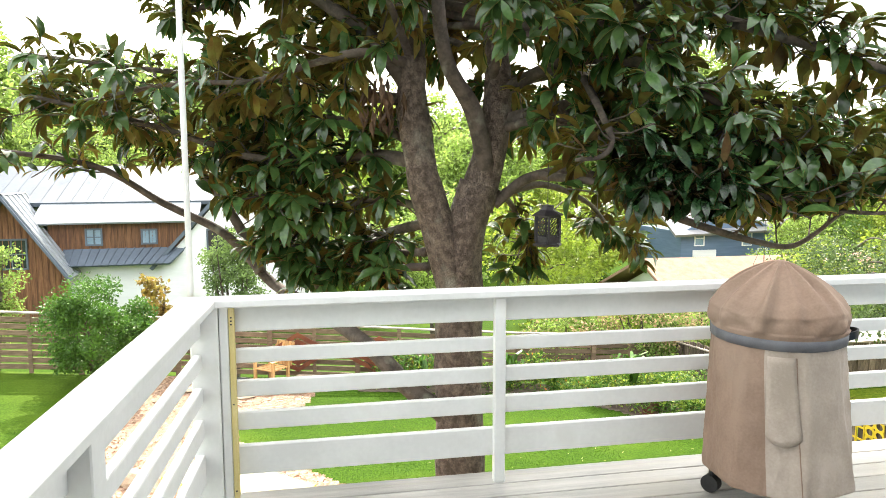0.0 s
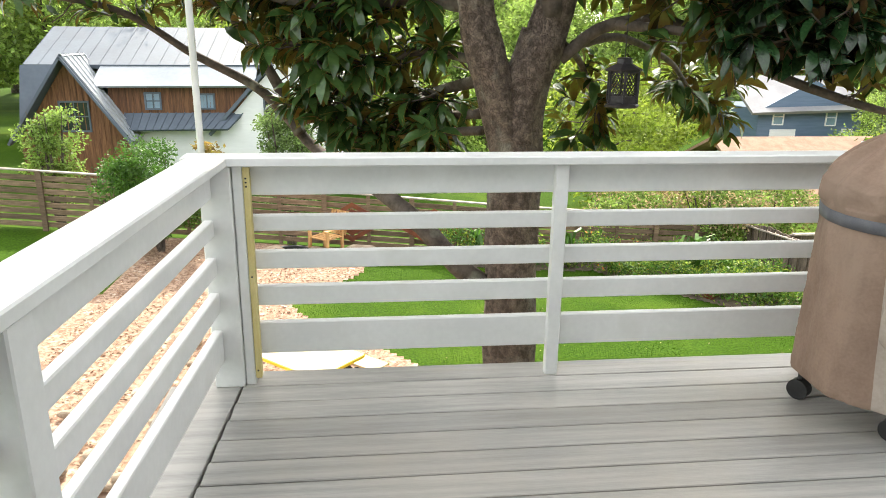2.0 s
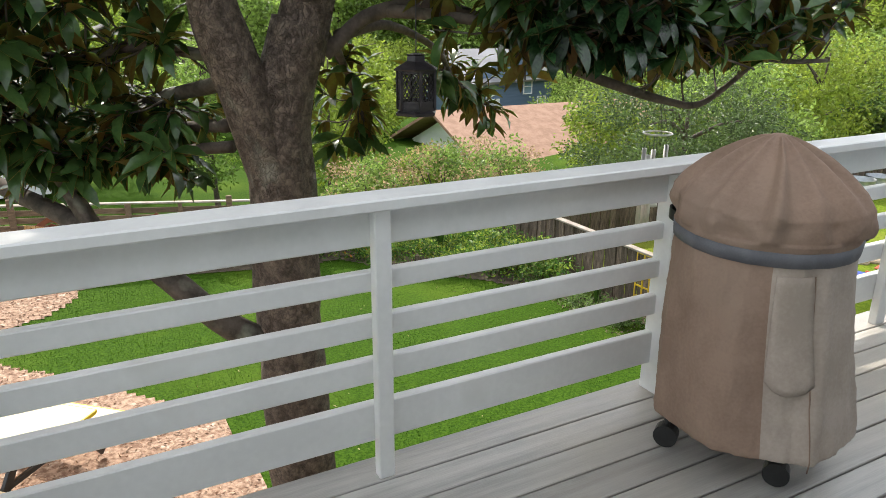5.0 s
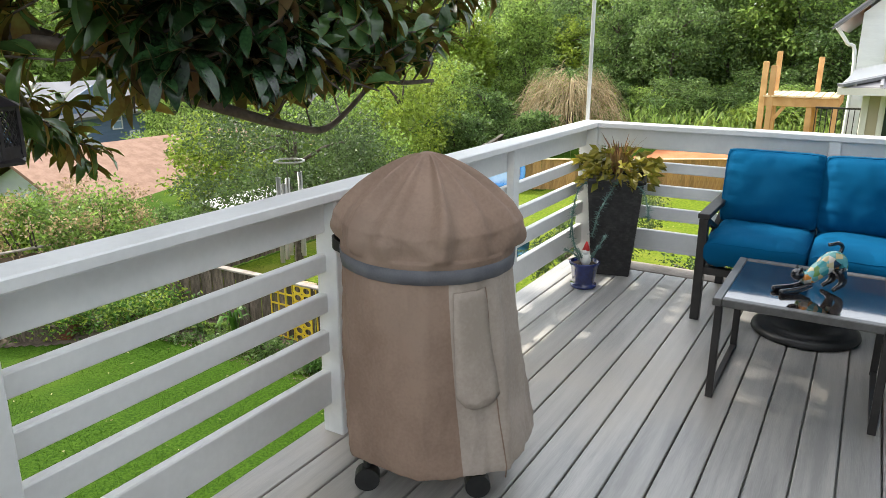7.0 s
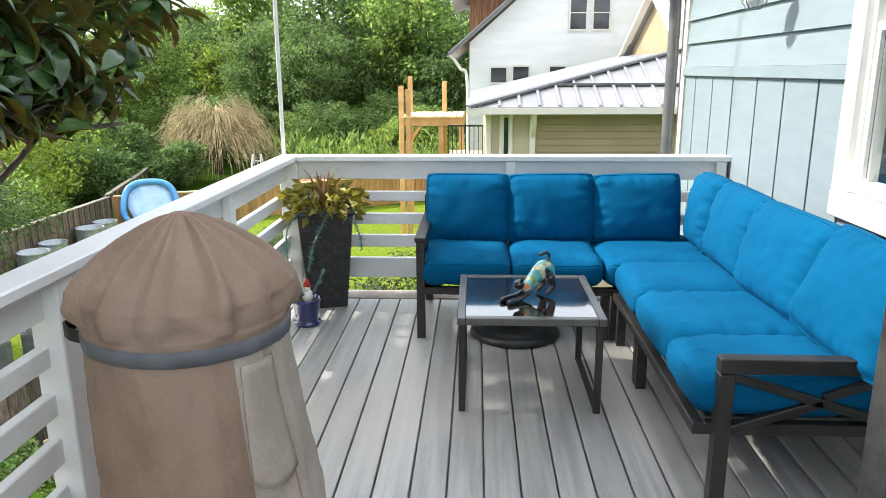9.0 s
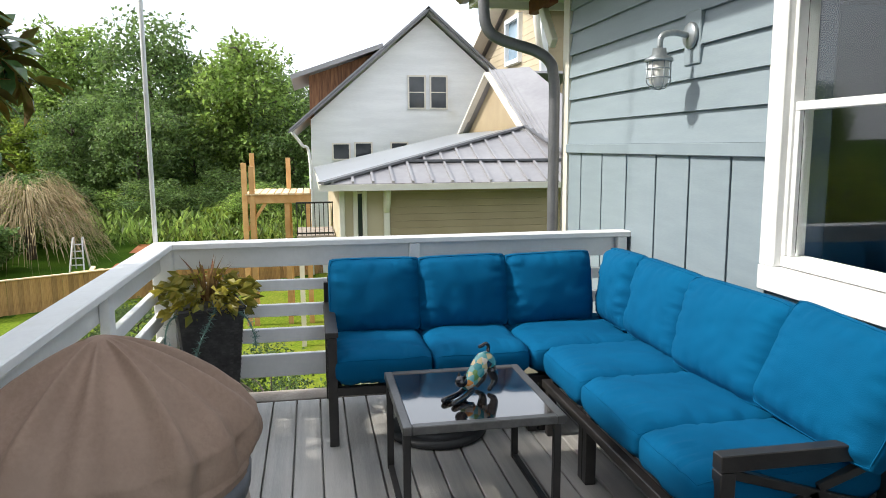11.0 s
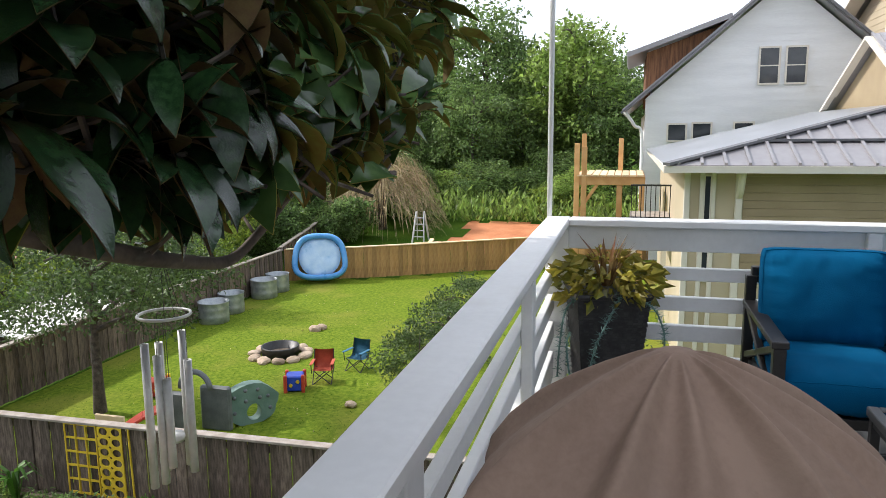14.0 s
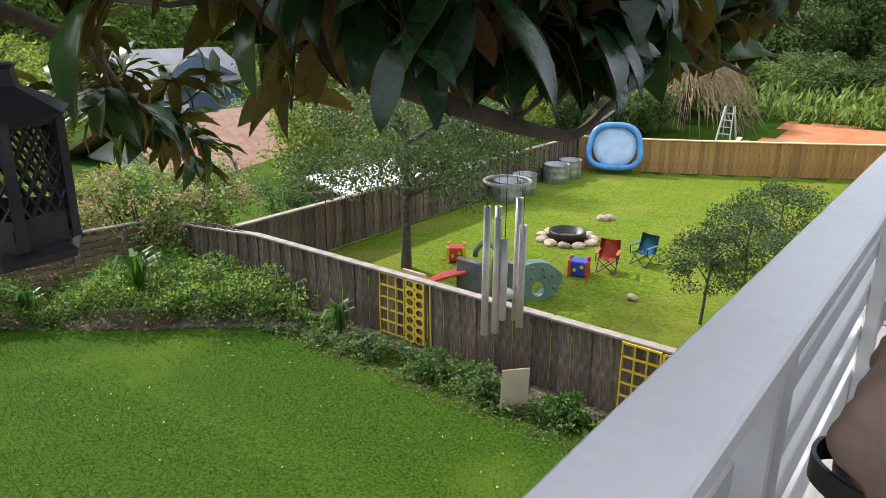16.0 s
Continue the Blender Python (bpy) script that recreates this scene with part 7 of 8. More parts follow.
def tree(base, h, r, n, ln, material, label, trunk_r=0.15, crown_low=0.3, seed=1, name="tree", group="", bark=None, limbs=7, clumps=40):
    bx, by, bz = base
    th = thing(name, base, label, "tree", group)
    rs = random.getstate()
    random.seed(seed)
    bm = bmesh.new()
    lean = Vector((random.uniform(-0.05, 0.05) * h, random.uniform(-0.05, 0.05) * h, 0))
    pts = smooth_line([Vector(base) - Vector((0, 0, 0.2)), Vector(base) + lean * 0.4 + Vector((0, 0, h * 0.35)), Vector(base) + lean + Vector((0, 0, h * 0.85))], 6)
    tube(bm, pts, list(np.linspace(trunk_r, trunk_r * 0.25, len(pts))), 9, 0.15)
    for k in range(limbs):
        t = random.uniform(crown_low, 0.8)
        p = Vector(base) + lean * t + Vector((0, 0, h * t))
        a = random.uniform(0, 6.28)
        q = p + Vector((math.cos(a) * r * 0.7, math.sin(a) * r * 0.7, h * random.uniform(0.06, 0.2)))
        tube(bm, smooth_line([p, (p + q) / 2 + Vector((0, 0, 0.05 * h)), q], 4), list(np.linspace(trunk_r * 0.45, trunk_r * 0.1, 9)), 6, 0.1)
    random.setstate(rs)
    part("trunk", bm, bark or M_BARK2, th, smooth=True)
    zc = h * (1 + crown_low) / 2
    crown("crown", Vector(base) + Vector((lean.x, lean.y, zc)), (r, r, h * (1 - crown_low) / 2), n, ln, material, th, clumps=clumps, seed=seed)
    return th


random.seed(11)
kinds = []
for k, (m, lab) in enumerate(((M_LEAF, "broad-leaved green woodland tree"), (M_LEAFD, "dense dark green woodland tree"), (M_LEAF, "tall slender green woodland tree"), (M_LEAFY, "pale yellow-green woodland tree"))):
    h, r = ((11, 3.4), (12, 3.8), (13, 2.4), (9, 3.0))[k]
    kinds.append(tree((46 + 3 * k, 8 + 6 * k, ground_z(46, 8)), h, r, 9000, 0.34, m, lab, 0.22, 0.14, 20 + k, group="woodland trees", clumps=70))
spots = []
for k in range(20):
    spots.append((random.uniform(43, 50), -14 + k * 2.5 + random.uniform(-1, 1), random.uniform(0.5, 0.72)))
for k in range(18):
    spots.append((random.uniform(52, 60), -16 + k * 3.0 + random.uniform(-1, 1), random.uniform(0.62, 0.9)))
for k in range(16):
    spots.append((34 - k * 4.2 + random.uniform(-1, 1), 46 + random.uniform(0, 5), random.uniform(0.8, 1.1)))
for k in range(16):
    spots.append((40 - k * 5 + random.uniform(-1, 1), 56 + random.uniform(0, 5), random.uniform(1.1, 1.5)))
for x, y, s in ((38, 25, 0.75), (42, 30, 0.8), (33, 34, 0.7), (28, 37, 0.75), (14, 37, 0.7), (9, 40, 0.75), (3, 42, 0.8), (36, 41, 0.85), (-17, 36, 0.9), (-20, 28, 0.8), (-14, 40, 0.9), (-24, 34, 0.9), (43, 14.0, 0.6), (39, 21, 0.6)):
    spots.append((x, y, s))
for i, (x, y, s) in enumerate(spots):
    kd = kinds[random.choice((0, 1, 1, 2, 0, 3) if x > 35 else (0, 2, 3, 0, 2))]
    copy_thing(kd, Matrix.Translation((x, y, ground_z(x, y) - 0.2)) @ Euler((0, 0, random.uniform(0, 6.28))).to_matrix().to_4x4() @ Matrix.Diagonal((s * random.uniform(0.9, 1.15), s * random.uniform(0.9, 1.15), s, 1)))


# thicket under the edge of the woods
for k in range(34):
    x, y = random.uniform(38.5, 44), -9 + k * 0.95 + random.uniform(-0.4, 0.4)
    s = random.uniform(0.2, 0.34)
    copy_thing(kinds[(1, 0, 1, 3)[k % 4]], Matrix.Translation((x, y, ground_z(x, y) - 0.9)) @ Euler((0, 0, random.uniform(0, 6.28))).to_matrix().to_4x4() @ Matrix.Diagonal((s * 1.7, s * 1.7, s, 1)))


def shrub(x, y, r, hgt, n, ln, m, label, name="shrub", seed=1, clumps=24, category="shrub", group="", z=None, hollow=0.5):
    G = ground_z(x, y) if z is None else z
    th = thing(name, (x, y, G), label, category, group)
    bm = bmesh.new()
    rs = random.getstate()
    random.seed(seed)
    for k in range(5):
        a = random.uniform(0, 6.28)
        tube(bm, [(x, y, G - 0.05), (x + 0.35 * r * math.cos(a), y + 0.35 * r * math.sin(a), G + hgt * 0.4), (x + 0.65 * r * math.cos(a), y + 0.65 * r * math.sin(a), G + hgt * 0.75)], [0.02 + 0.012 * hgt, 0.015 + 0.006 * hgt, 0.006], 5)
    random.setstate(rs)
    part("stem", bm, M_BARK2, th)
    crown("foliage", (x, y, G + hgt * 0.52), (r * 0.82, r * 0.82, hgt * 0.40), n, ln, m, th, clumps=clumps, seed=seed, hollow=hollow)
    return th


shrub(-3.2, 16.9, 1.1, 2.5, 16000, 0.075, M_BUSH, "dense round bright green bush by the fence", "round_bush", 3, 60, "bush", hollow=0.75)
shrub(-2.75, 19.5, 0.5, 3.1, 1700, 0.14, M_MAGU, "young magnolia with brown and green leaves", seed=4)
shrub(-6.0, 19.2, 0.62, 3.9, 4200, 0.09, M_LEAF, "loose green conifer behind the fence", seed=5)
shrub(-6.9, 13.8, 0.5, 1.6, 1200, 0.07, M_LEAF, "small pale green sapling in the yard", seed=6)
shrub(-1.1, 21.0, 0.8, 5.0, 9000, 0.09, M_LEAFD, "dark green upright conifer beyond the fence", "conifer", 7, 50)
# pink and cream hedge beyond the corner of the fences
for k, (x, y, r, h, s) in enumerate(((9.3, 18.9, 1.5, 2.7, 30), (11.0, 19.4, 1.5, 2.6, 31), (7.4, 19.4, 1.4, 2.3, 32))):
    th = shrub(x, y, r, h, 4500, 0.11, M_LEAF, "flowering hedge shrub with cream and pink blooms", "hedge_shrub", s, 40, group="hedge behind the fence", z=-4.1)
    crown("bloom_mass", (x, y, -4.1 + h * 0.62), (r * 0.85, r * 0.85, h * 0.36), 1800, 0.085, M_PINK, th, clumps=40, seed=s + 9, hollow=0.8)
shrub(12.2, 17.6, 0.7, 1.2, 2000, 0.1, M_LEAF, "green shrub beyond the fence", seed=35, z=-4.4)
shrub(13.7, 19.6, 0.9, 2.3, 2200, 0.1, M_LEAFD, "green shrub beyond the fence", seed=36, z=-4.6)
# tree on the neighbour's lawn and two open shrubs by its edge
tree((12.3, 14.25, ground_z(12, 14)), 4.0, 2.3, 15000, 0.085, M_LEAFO, "small dark leafy tree on the neighbouring lawn", 0.12, 0.36, 41, "lawn_tree", clumps=60)
tree((13.3, 8.55, ground_z(13, 8)), 1.8, 0.7, 4200, 0.055, M_LEAFO, "small open leafy shrub tree on the lawn", 0.035, 0.3, 42, "lawn_shrub", clumps=26, group="shrub trees on the lawn")
tree((14.1, 8.1, ground_z(13, 8)), 2.1, 0.9, 5200, 0.055, M_LEAFO, "small open leafy shrub tree on the lawn", 0.04, 0.25, 43, "lawn_shrub", clumps=30, group="shrub trees on the lawn")
tree((16.6, 8.2, ground_z(13, 8)), 2.1, 1.0, 5200, 0.06, M_LEAFO, "small open leafy shrub tree on the lawn", 0.04, 0.2, 44, "lawn_shrub", clumps=30, group="shrub trees on the lawn")
tree((10.6, 5.2, ground_z(10.6, 5)), 2.6, 1.1, 6000, 0.06, M_LEAFO, "small open leafy shrub tree on the lawn", 0.04, 0.2, 45, "lawn_shrub", clumps=30, group="shrub trees on the lawn")
# mid-distance trees between the lawn and the woods
for k, (x, y, h, r, m, s) in enumerate(((20, 19.5, 5.5, 2.4, M_LEAF, 51), (24.5, 20.0, 6.0, 2.4, M_LEAFY, 52), (17.5, 21.5, 5.2, 2.0, M_LEAFY, 53), (30, 22, 5.5, 2.4, M_LEAF, 54), (28, 19.2, 3.0, 1.6, M_LEAFD, 55), (32, 20, 3.2, 1.8, M_LEAFD, 56), (11.6, 24.5, 3.4, 1.7, M_LEAFY, 57), (9, 27, 6.5, 2.4, M_LEAFY, 58), (5, 26, 6.0, 2.2, M_LEAF, 59), (25, 33, 6, 2.2, M_LEAF, 60), (30, 33, 6.5, 2.2, M_LEAFY, 61), (1, 33, 7, 2.6, M_LEAFY, 62))):
    tree((x, y, ground_z(x, y)), h, r, 7500, 0.17, m, "leafy garden tree beyond the fences", 0.1, 0.16, s, clumps=46, group="garden trees beyond the fences")
for k, (x, y, h, r, m, s) in enumerate(((-12.5, 24.0, 4.5, 1.6, M_LEAF, 64), (-9.0, 37.0, 8.0, 3.0, M_LEAF, 65), (-3.0, 38.0, 8.0, 3.0, M_LEAFY, 66), (36.0, 17.2, 3.4, 1.7, M_LEAFD, 67), (30.5, 16.8, 2.0, 1.2, M_LEAFD, 68))):
    tree((x, y, ground_z(x, y)), h, r, 7000, 0.17, m, "leafy garden tree beyond the fences", 0.1, 0.12, s, clumps=46, group="garden trees beyond the fences")
# weeping straw-coloured tree
wt = thing("weeping_tree", (33.5, 16.2, ground_z(33, 15)), "weeping tree with bare straw-coloured hanging twigs", "tree")
G = ground_z(33.5, 16.2)
bm = bmesh.new()
tube(bm, [(33.5, 16.2, G - 0.1), (33.6, 16.2, G + 1.6), (33.5, 16.1, G + 2.9)], [0.2, 0.16, 0.1], 9, 0.1)
part("trunk", bm, M_BARK2, wt, smooth=True)
verts, faces = [], []
random.seed(71)
for k in range(3200):
    a, r = random.uniform(0, 6.28), (2.0 + 0.7 * math.sin(k * 0.37)) * math.sqrt(random.random())
    p = Vector((33.5 + r * math.cos(a), 16.2 + r * math.sin(a), G + 3.2 - 0.36 * r * r + random.uniform(-0.7, 0.25) + 0.9 * noise.noise(Vector((3 * math.cos(a), 3 * math.sin(a), r)))))
    out = Vector((math.cos(a), math.sin(a), 0)) * random.uniform(0.3, 1.2)
    ln = random.uniform(0.15, 1.1)
    a += random.gauss(0, 0.8)
    s = Vector((-math.sin(a), math.cos(a), 0)) * 0.011
    q1, q2 = p + out * 0.6 - Vector((0, 0, ln * 0.15)), p + out - Vector((0, 0, ln))
    i = len(verts)
    verts += [v - ORIGIN[wt.name] for v in (p - s, p + s, q1 + s, q1 - s, q2 + s * 0.4, q2 - s * 0.4)]
    faces += [(i, i + 1, i + 2, i + 3), (i + 3, i + 2, i + 4, i + 5)]
crown("foliage", (33.5, 16.2, G + 2.2), (1.8, 1.8, 0.9), 700, 0.11, M_LEAFY, wt, clumps=40, seed=72, hollow=0.6)
me = bpy.data.meshes.new("twig_mass")
me.from_pydata(verts, [], faces)
me.materials.append(M_STRAW)
tw = new("twig_mass", me)
tw.parent = wt
tw["kind"] = "stuff"
# rough growth before the woods
random.seed(73)
tufts = []
for k in range(9000):
    x, y = random.uniform(35.5, 42), random.uniform(-6, 20)
    hh = random.uniform(0.2, 1.3)
    tufts.append((Vector((x, y, ground_z(x, y) + hh * random.random())), Vector((random.gauss(0, 0.6), random.gauss(0, 0.6), 1)), random.uniform(0.25, 0.6), random.uniform(0.08, 0.2)))
tagged(leaf_mesh("rough_growth", tufts, M_LEAF), "tall weeds and brambles before the woods", "weeds")
# step ladder and trestle beyond the back fence
lad = thing("step_ladder", (31.0, 13.6, ground_z(31, 13.6)), "pale aluminium step ladder standing open", "ladder")
G = ground_z(31.0, 13.6)
for s in (-1, 1):
    for e in (-1, 1):
        bm = bmesh.new()
        beam(bm, (31.0 + e * 0.4, 13.6 + s * 0.26, G), (31.0 + e * 0.04, 13.6 + s * 0.16, G + 1.3), 0.05, 0.07)
        part("rail", bm, M_STEEL, lad)
for k in range(4):
    bm = bmesh.new()
    t = (k + 1) / 5
    beam(bm, (30.6 + 0.36 * t, 13.6 - 0.25 + 0.1 * t, G + 1.3 * t), (30.6 + 0.36 * t, 13.6 + 0.25 - 0.1 * t, G + 1.3 * t), 0.1, 0.03)
    part("step", bm, M_STEEL, lad)
tr_ = thing("trestle", (28.7, 12.6, ground_z(28.7, 12.6)), "low wooden trestle with a leaning plank", "trestle")
G = ground_z(28.7, 12.6)
bm = bmesh.new()
beam(bm, (28.4, 13.1, G + 0.45), (29.0, 12.2, G + 0.45), 0.1, 0.1)
part("beam", bm, M_LUMBER_PALE, tr_)
bm = bmesh.new()
beam(bm, (28.0, 12.7, G + 0.02), (28.9, 12.5, G + 0.6), 0.16, 0.05)
part("plank", bm, M_LUMBER_PALE, tr_)
for x, y in ((28.45, 13.05), (28.95, 12.25)):
    bm = bmesh.new()
    beam(bm, (x, y, G), (x, y, G + 0.4), 0.1, 0.1)
    part("leg", bm, M_LUMBER_PALE, tr_)

# flower bed before the slat fence
random.seed(81)
M_FLOWER = mat("flower_petal", (0.55, 0.06, 0.02), (0.7, 0.35, 0.03), 0.6, 1.5, 0, island=0.4)
th = thing("flower_bed", (5.5, 16.3, ground_z(5.5, 16.3)), "overgrown bed of green perennials with red and orange flowers", "flower bed")
def plants(name, n, area, hmax, ln, m):
    tufts = []
    for k in range(n):
        x, y = random.uniform(area[0], area[2]), random.uniform(area[1], area[3])
        if not bed(x, y) or (y < 14.4 and random.random() < 0.6):
            continue
        hh = hmax * (0.55 + 0.45 * noise.noise(Vector((x * 0.9, y * 0.9, 1)))) * (0.5 + 0.5 * noise.noise(Vector((x * 2.3, y * 2.3, 5))) + 0.3)
        z = ground_z(x, y) + max(0.05, hh) * random.random() ** 0.6
        tufts.append((Vector((x, y, z)) - ORIGIN[th.name], rnd_way(-0.3), ln * random.uniform(0.6, 1.4), ln * random.uniform(0.3, 0.6)))
    ob = leaf_mesh(name, tufts, m)
    ob.parent = th
plants("low_foliage", 22000, (2.2, 13.6, 9.4, 17.9), 1.35, 0.10, M_BUSH)
plants("pale_foliage", 13000, (2.2, 13.6, 9.4, 17.9), 1.4, 0.085, M_LEAFY)
plants("grey_foliage", 9000, (4.5, 13.6, 9.3, 17.9), 1.3, 0.07, M_LEAF)
plants("blossom", 420, (2.6, 15.2, 7.4, 17.9), 1.5, 0.075, M_FLOWER)
# weeds and litter along the board fence
random.seed(83)
tufts, bits = [], []
for k in range(95):
    cy = random.uniform(7.2, 15.0)
    cx = random.uniform(8.75, 9.5) + 0.13 * (11 - cy) * 0.5
    sz = random.uniform(0.08, 0.24)
    for j in range(int(260 * sz)):
        g = rnd_way(0.3) * sz * random.random() ** 0.4
        tufts.append((Vector((cx + g.x, cy + g.y, ground_z(cx, cy) + 0.02 + abs(g.z))), rnd_way(-0.2), random.uniform(0.05, 0.12), random.uniform(0.02, 0.05)))
for k in range(3500):
    x, y = random.uniform(8.5, 9.6), random.uniform(6.5, 15)
    bits.append((Vector((x, y, ground_z(x, y) + 0.02)), Vector((random.gauss(0, 1), random.gauss(0, 1), 0.2)), random.uniform(0.025, 0.07), random.uniform(0.01, 0.03)))
tagged(leaf_mesh("weeds", tufts, M_LEAFD), "low dark green weeds along the board fence", "weeds", kind="stuff")
M_LITTER = mat("leaf_litter", (0.05, 0.035, 0.022), (0.22, 0.17, 0.11), 0.9, 8, 0, island=0.5)
tagged(leaf_mesh("leaf_litter", bits, M_LITTER), "dry brown leaf litter on the bed soil", "leaf litter", kind="stuff")
bits = []
for k in range(450):
    x, y = (random.uniform(2.0, 8.8), random.uniform(7.2, 15)) if k % 2 else (random.uniform(10.2, 22), random.uniform(7, 15.5))
    bits.append((Vector((x, y, ground_z(x, y) + 0.03)), Vector((random.gauss(0, 1), random.gauss(0, 1), 0.25)), random.uniform(0.03, 0.07), random.uniform(0.015, 0.03)))
M_FALLEN = mat("fallen_leaf", (0.25, 0.2, 0.07), (0.42, 0.38, 0.2), 0.8, 8, 0, island=0.4)
tagged(leaf_mesh("fallen_leaves", bits, M_FALLEN), "pale fallen leaves scattered on the lawns", "fallen leaves", kind="stuff")
def sword(x, y, n, hgt, m=None, nm="sword_leaf_plant", lab="corn-like plant with arching strap leaves"):
    G = ground_z(x, y)
    bm = bmesh.new()
    for k in range(n):
        a = random.uniform(0, 6.28)
        r = random.uniform(0.25, 0.5) * hgt
        c = Vector((math.cos(a), math.sin(a), 0))
        s = Vector((-c.y, c.x, 0)) * 0.035 * hgt
        b0 = Vector((x, y, G + 0.3 * hgt * random.random()))
        ps = [b0, b0 + c * r * 0.35 + Vector((0, 0, hgt * 0.55)), b0 + c * r * 0.8 + Vector((0, 0, hgt * 0.62)), b0 + c * r * 1.2 + Vector((0, 0, hgt * 0.4))]
        w = (0.8, 1.0, 0.8, 0.05)
        vs = [(bm.verts.new(p - s * q), bm.verts.new(p + s * q)) for p, q in zip(ps, w)]
        for u, v in zip(vs, vs[1:]):
            bm.faces.new((u[0], u[1], v[1], v[0]))
    tube(bm, [(x, y, G - 0.02), (x, y, G + hgt * 0.6)], [0.02, 0.01], 6)
    solo(nm, bm, m or M_BUSH, lab, "plant", at=(x, y, G), group="strap-leaved plants")
for x, y, h in ((7.75, 16.5, 1.25), (4.1, 17.5, 1.1), (5.3, 17.5, 1.0), (9.15, 12.95, 0.75), (6.2, 17.2, 0.8), (3.2, 17.5, 0.9)):
    sword(x, y, 20, h)
for x, y, r, h, m in ((9.0, 12.0, 0.35, 0.45, M_LEAFD), (9.1, 11.0, 0.45, 0.4, M_BUSH), (9.15, 10.3, 0.4, 0.42, M_BUSH), (9.0, 9.95, 0.3, 0.55, M_LEAFD), (9.2, 13.4, 0.3, 0.3, M_LEAF), (9.2, 14.6, 0.4, 0.5, M_LEAF), (8.6, 15.2, 0.5, 0.6, M_LEAF), (9.2, 8.9, 0.35, 0.35, M_BUSH)):
    shrub(x, y, r, h, 700, 0.07, m, "low green perennial by the fence", "perennial", int(x * y), 14, "plant", "perennials by the fence")

# ---- the magnolia ----
random.seed(101)
mag = thing("magnolia_tree", (1.86, 6.95, ground_z(1.86, 6.95)), "old southern magnolia with forked grey-brown trunk and glossy leaves", "tree")
BOUGHS = []
def limb(name, pts, r0, r1, seg=10, wob=0.18, m=None, leafy=None, n=7):
    line = smooth_line(pts, n)
    bm = bmesh.new()
    k = len(line)
    tube(bm, line, [r0 + (r1 - r0) * (i / (k - 1)) ** 0.85 for i in range(k)], seg, wob)
    ob = part(name, bm, m or M_BARK2, mag, smooth=True)
    if leafy:
        BOUGHS.append((line, leafy))
    return ob
G = ground_z(1.86, 6.95)
limb("trunk", [(1.90, 6.98, G - 0.2), (1.88, 6.96, G + 0.6), (1.85, 6.92, -1.6), (1.80, 6.87, -0.3), (1.79, 6.85, 0.5), (1.82, 6.85, 1.02), (1.93, 6.85, 1.35)], 0.215, 0.125, 20, 0.22, M_BARK, n=10)
limb("stem", [(1.78, 6.85, 0.60), (1.68, 6.83, 1.0), (1.55, 6.83, 1.42), (1.49, 6.85, 1.85), (1.50, 6.87, 2.15)], 0.125, 0.085, 16, 0.22, M_BARK, n=10)
limb("stem", [(1.90, 6.86, 1.2), (2.0, 6.85, 1.55), (2.05, 6.86, 1.95), (2.06, 6.92, 2.6), (2.15, 7.05, 3.6), (2.1, 7.2, 5.0)], 0.125, 0.05, 16, 0.22, M_BARK, n=8)
limb("limb", [(1.50, 6.87, 2.05), (1.55, 6.95, 2.6), (1.5, 7.2, 3.4), (1.4, 7.5, 4.8)], 0.07, 0.035, 10)
limb("limb", [(1.97, 6.80, 1.45), (1.85, 6.72, 1.82), (1.68, 6.68, 2.12), (1.63, 6.68, 2.6), (1.7, 6.5, 3.4), (1.8, 6.2, 4.4)], 0.065, 0.03, 10)
limb("limb", [(1.49, 6.86, 1.95), (1.25, 6.88, 2.25), (0.95, 6.9, 2.48), (0.6, 7.0, 2.7), (0.0, 7.2, 3.0), (-0.7, 7.4, 3.2)], 0.06, 0.02, leafy=(0.25, 16))
limb("limb", [(1.72, 6.82, -0.2), (1.45, 6.85, 0.02), (1.2, 7.0, 0.28), (0.85, 7.5, 0.45), (0.53, 8.0, 0.57), (0.2, 8.0, 0.95), (-0.25, 8.0, 1.2), (-0.7, 7.9, 1.48), (-1.4, 7.8, 1.6)], 0.07, 0.016, leafy=(0.72, 16))
limb("limb", [(0.45, 8.0, 0.65), (0.3, 8.05, 1.0), (0.0, 8.1, 1.45), (-0.4, 8.1, 1.75), (-1.1, 8.0, 2.0)], 0.05, 0.014, leafy=(0.25, 30))
limb("limb", [(1.0, 7.3, 0.38), (0.8, 7.5, 0.85), (0.6, 7.6, 1.3), (0.45, 7.6, 1.8), (0.3, 7.6, 2.3)], 0.045, 0.014, leafy=(0.2, 34))
limb("limb", [(1.52, 6.9, 1.5), (1.2, 7.1, 1.55), (0.8, 7.3, 1.5), (0.4, 7.4, 1.55), (-0.2, 7.5, 1.75), (-1.0, 7.6, 1.95)], 0.05, 0.013, leafy=(0.15, 30))
limb("limb", [(1.6, 6.95, 1.1), (1.35, 7.3, 1.0), (1.1, 7.6, 0.85), (0.95, 7.7, 0.75), (0.8, 7.6, 0.7)], 0.04, 0.012, leafy=(0.15, 36))
limb("limb", [(1.6, 7.0, 0.9), (1.45, 7.4, 0.85), (1.35, 7.7, 0.8), (1.2, 7.9, 0.9)], 0.035, 0.012, leafy=(0.2, 34))
limb("limb", [(1.5, 7.0, 1.9), (1.1, 7.6, 2.0), (0.5, 8.0, 2.15), (-0.2, 8.2, 2.2), (-1.2, 8.2, 2.3)], 0.045, 0.014, leafy=(0.2, 15))
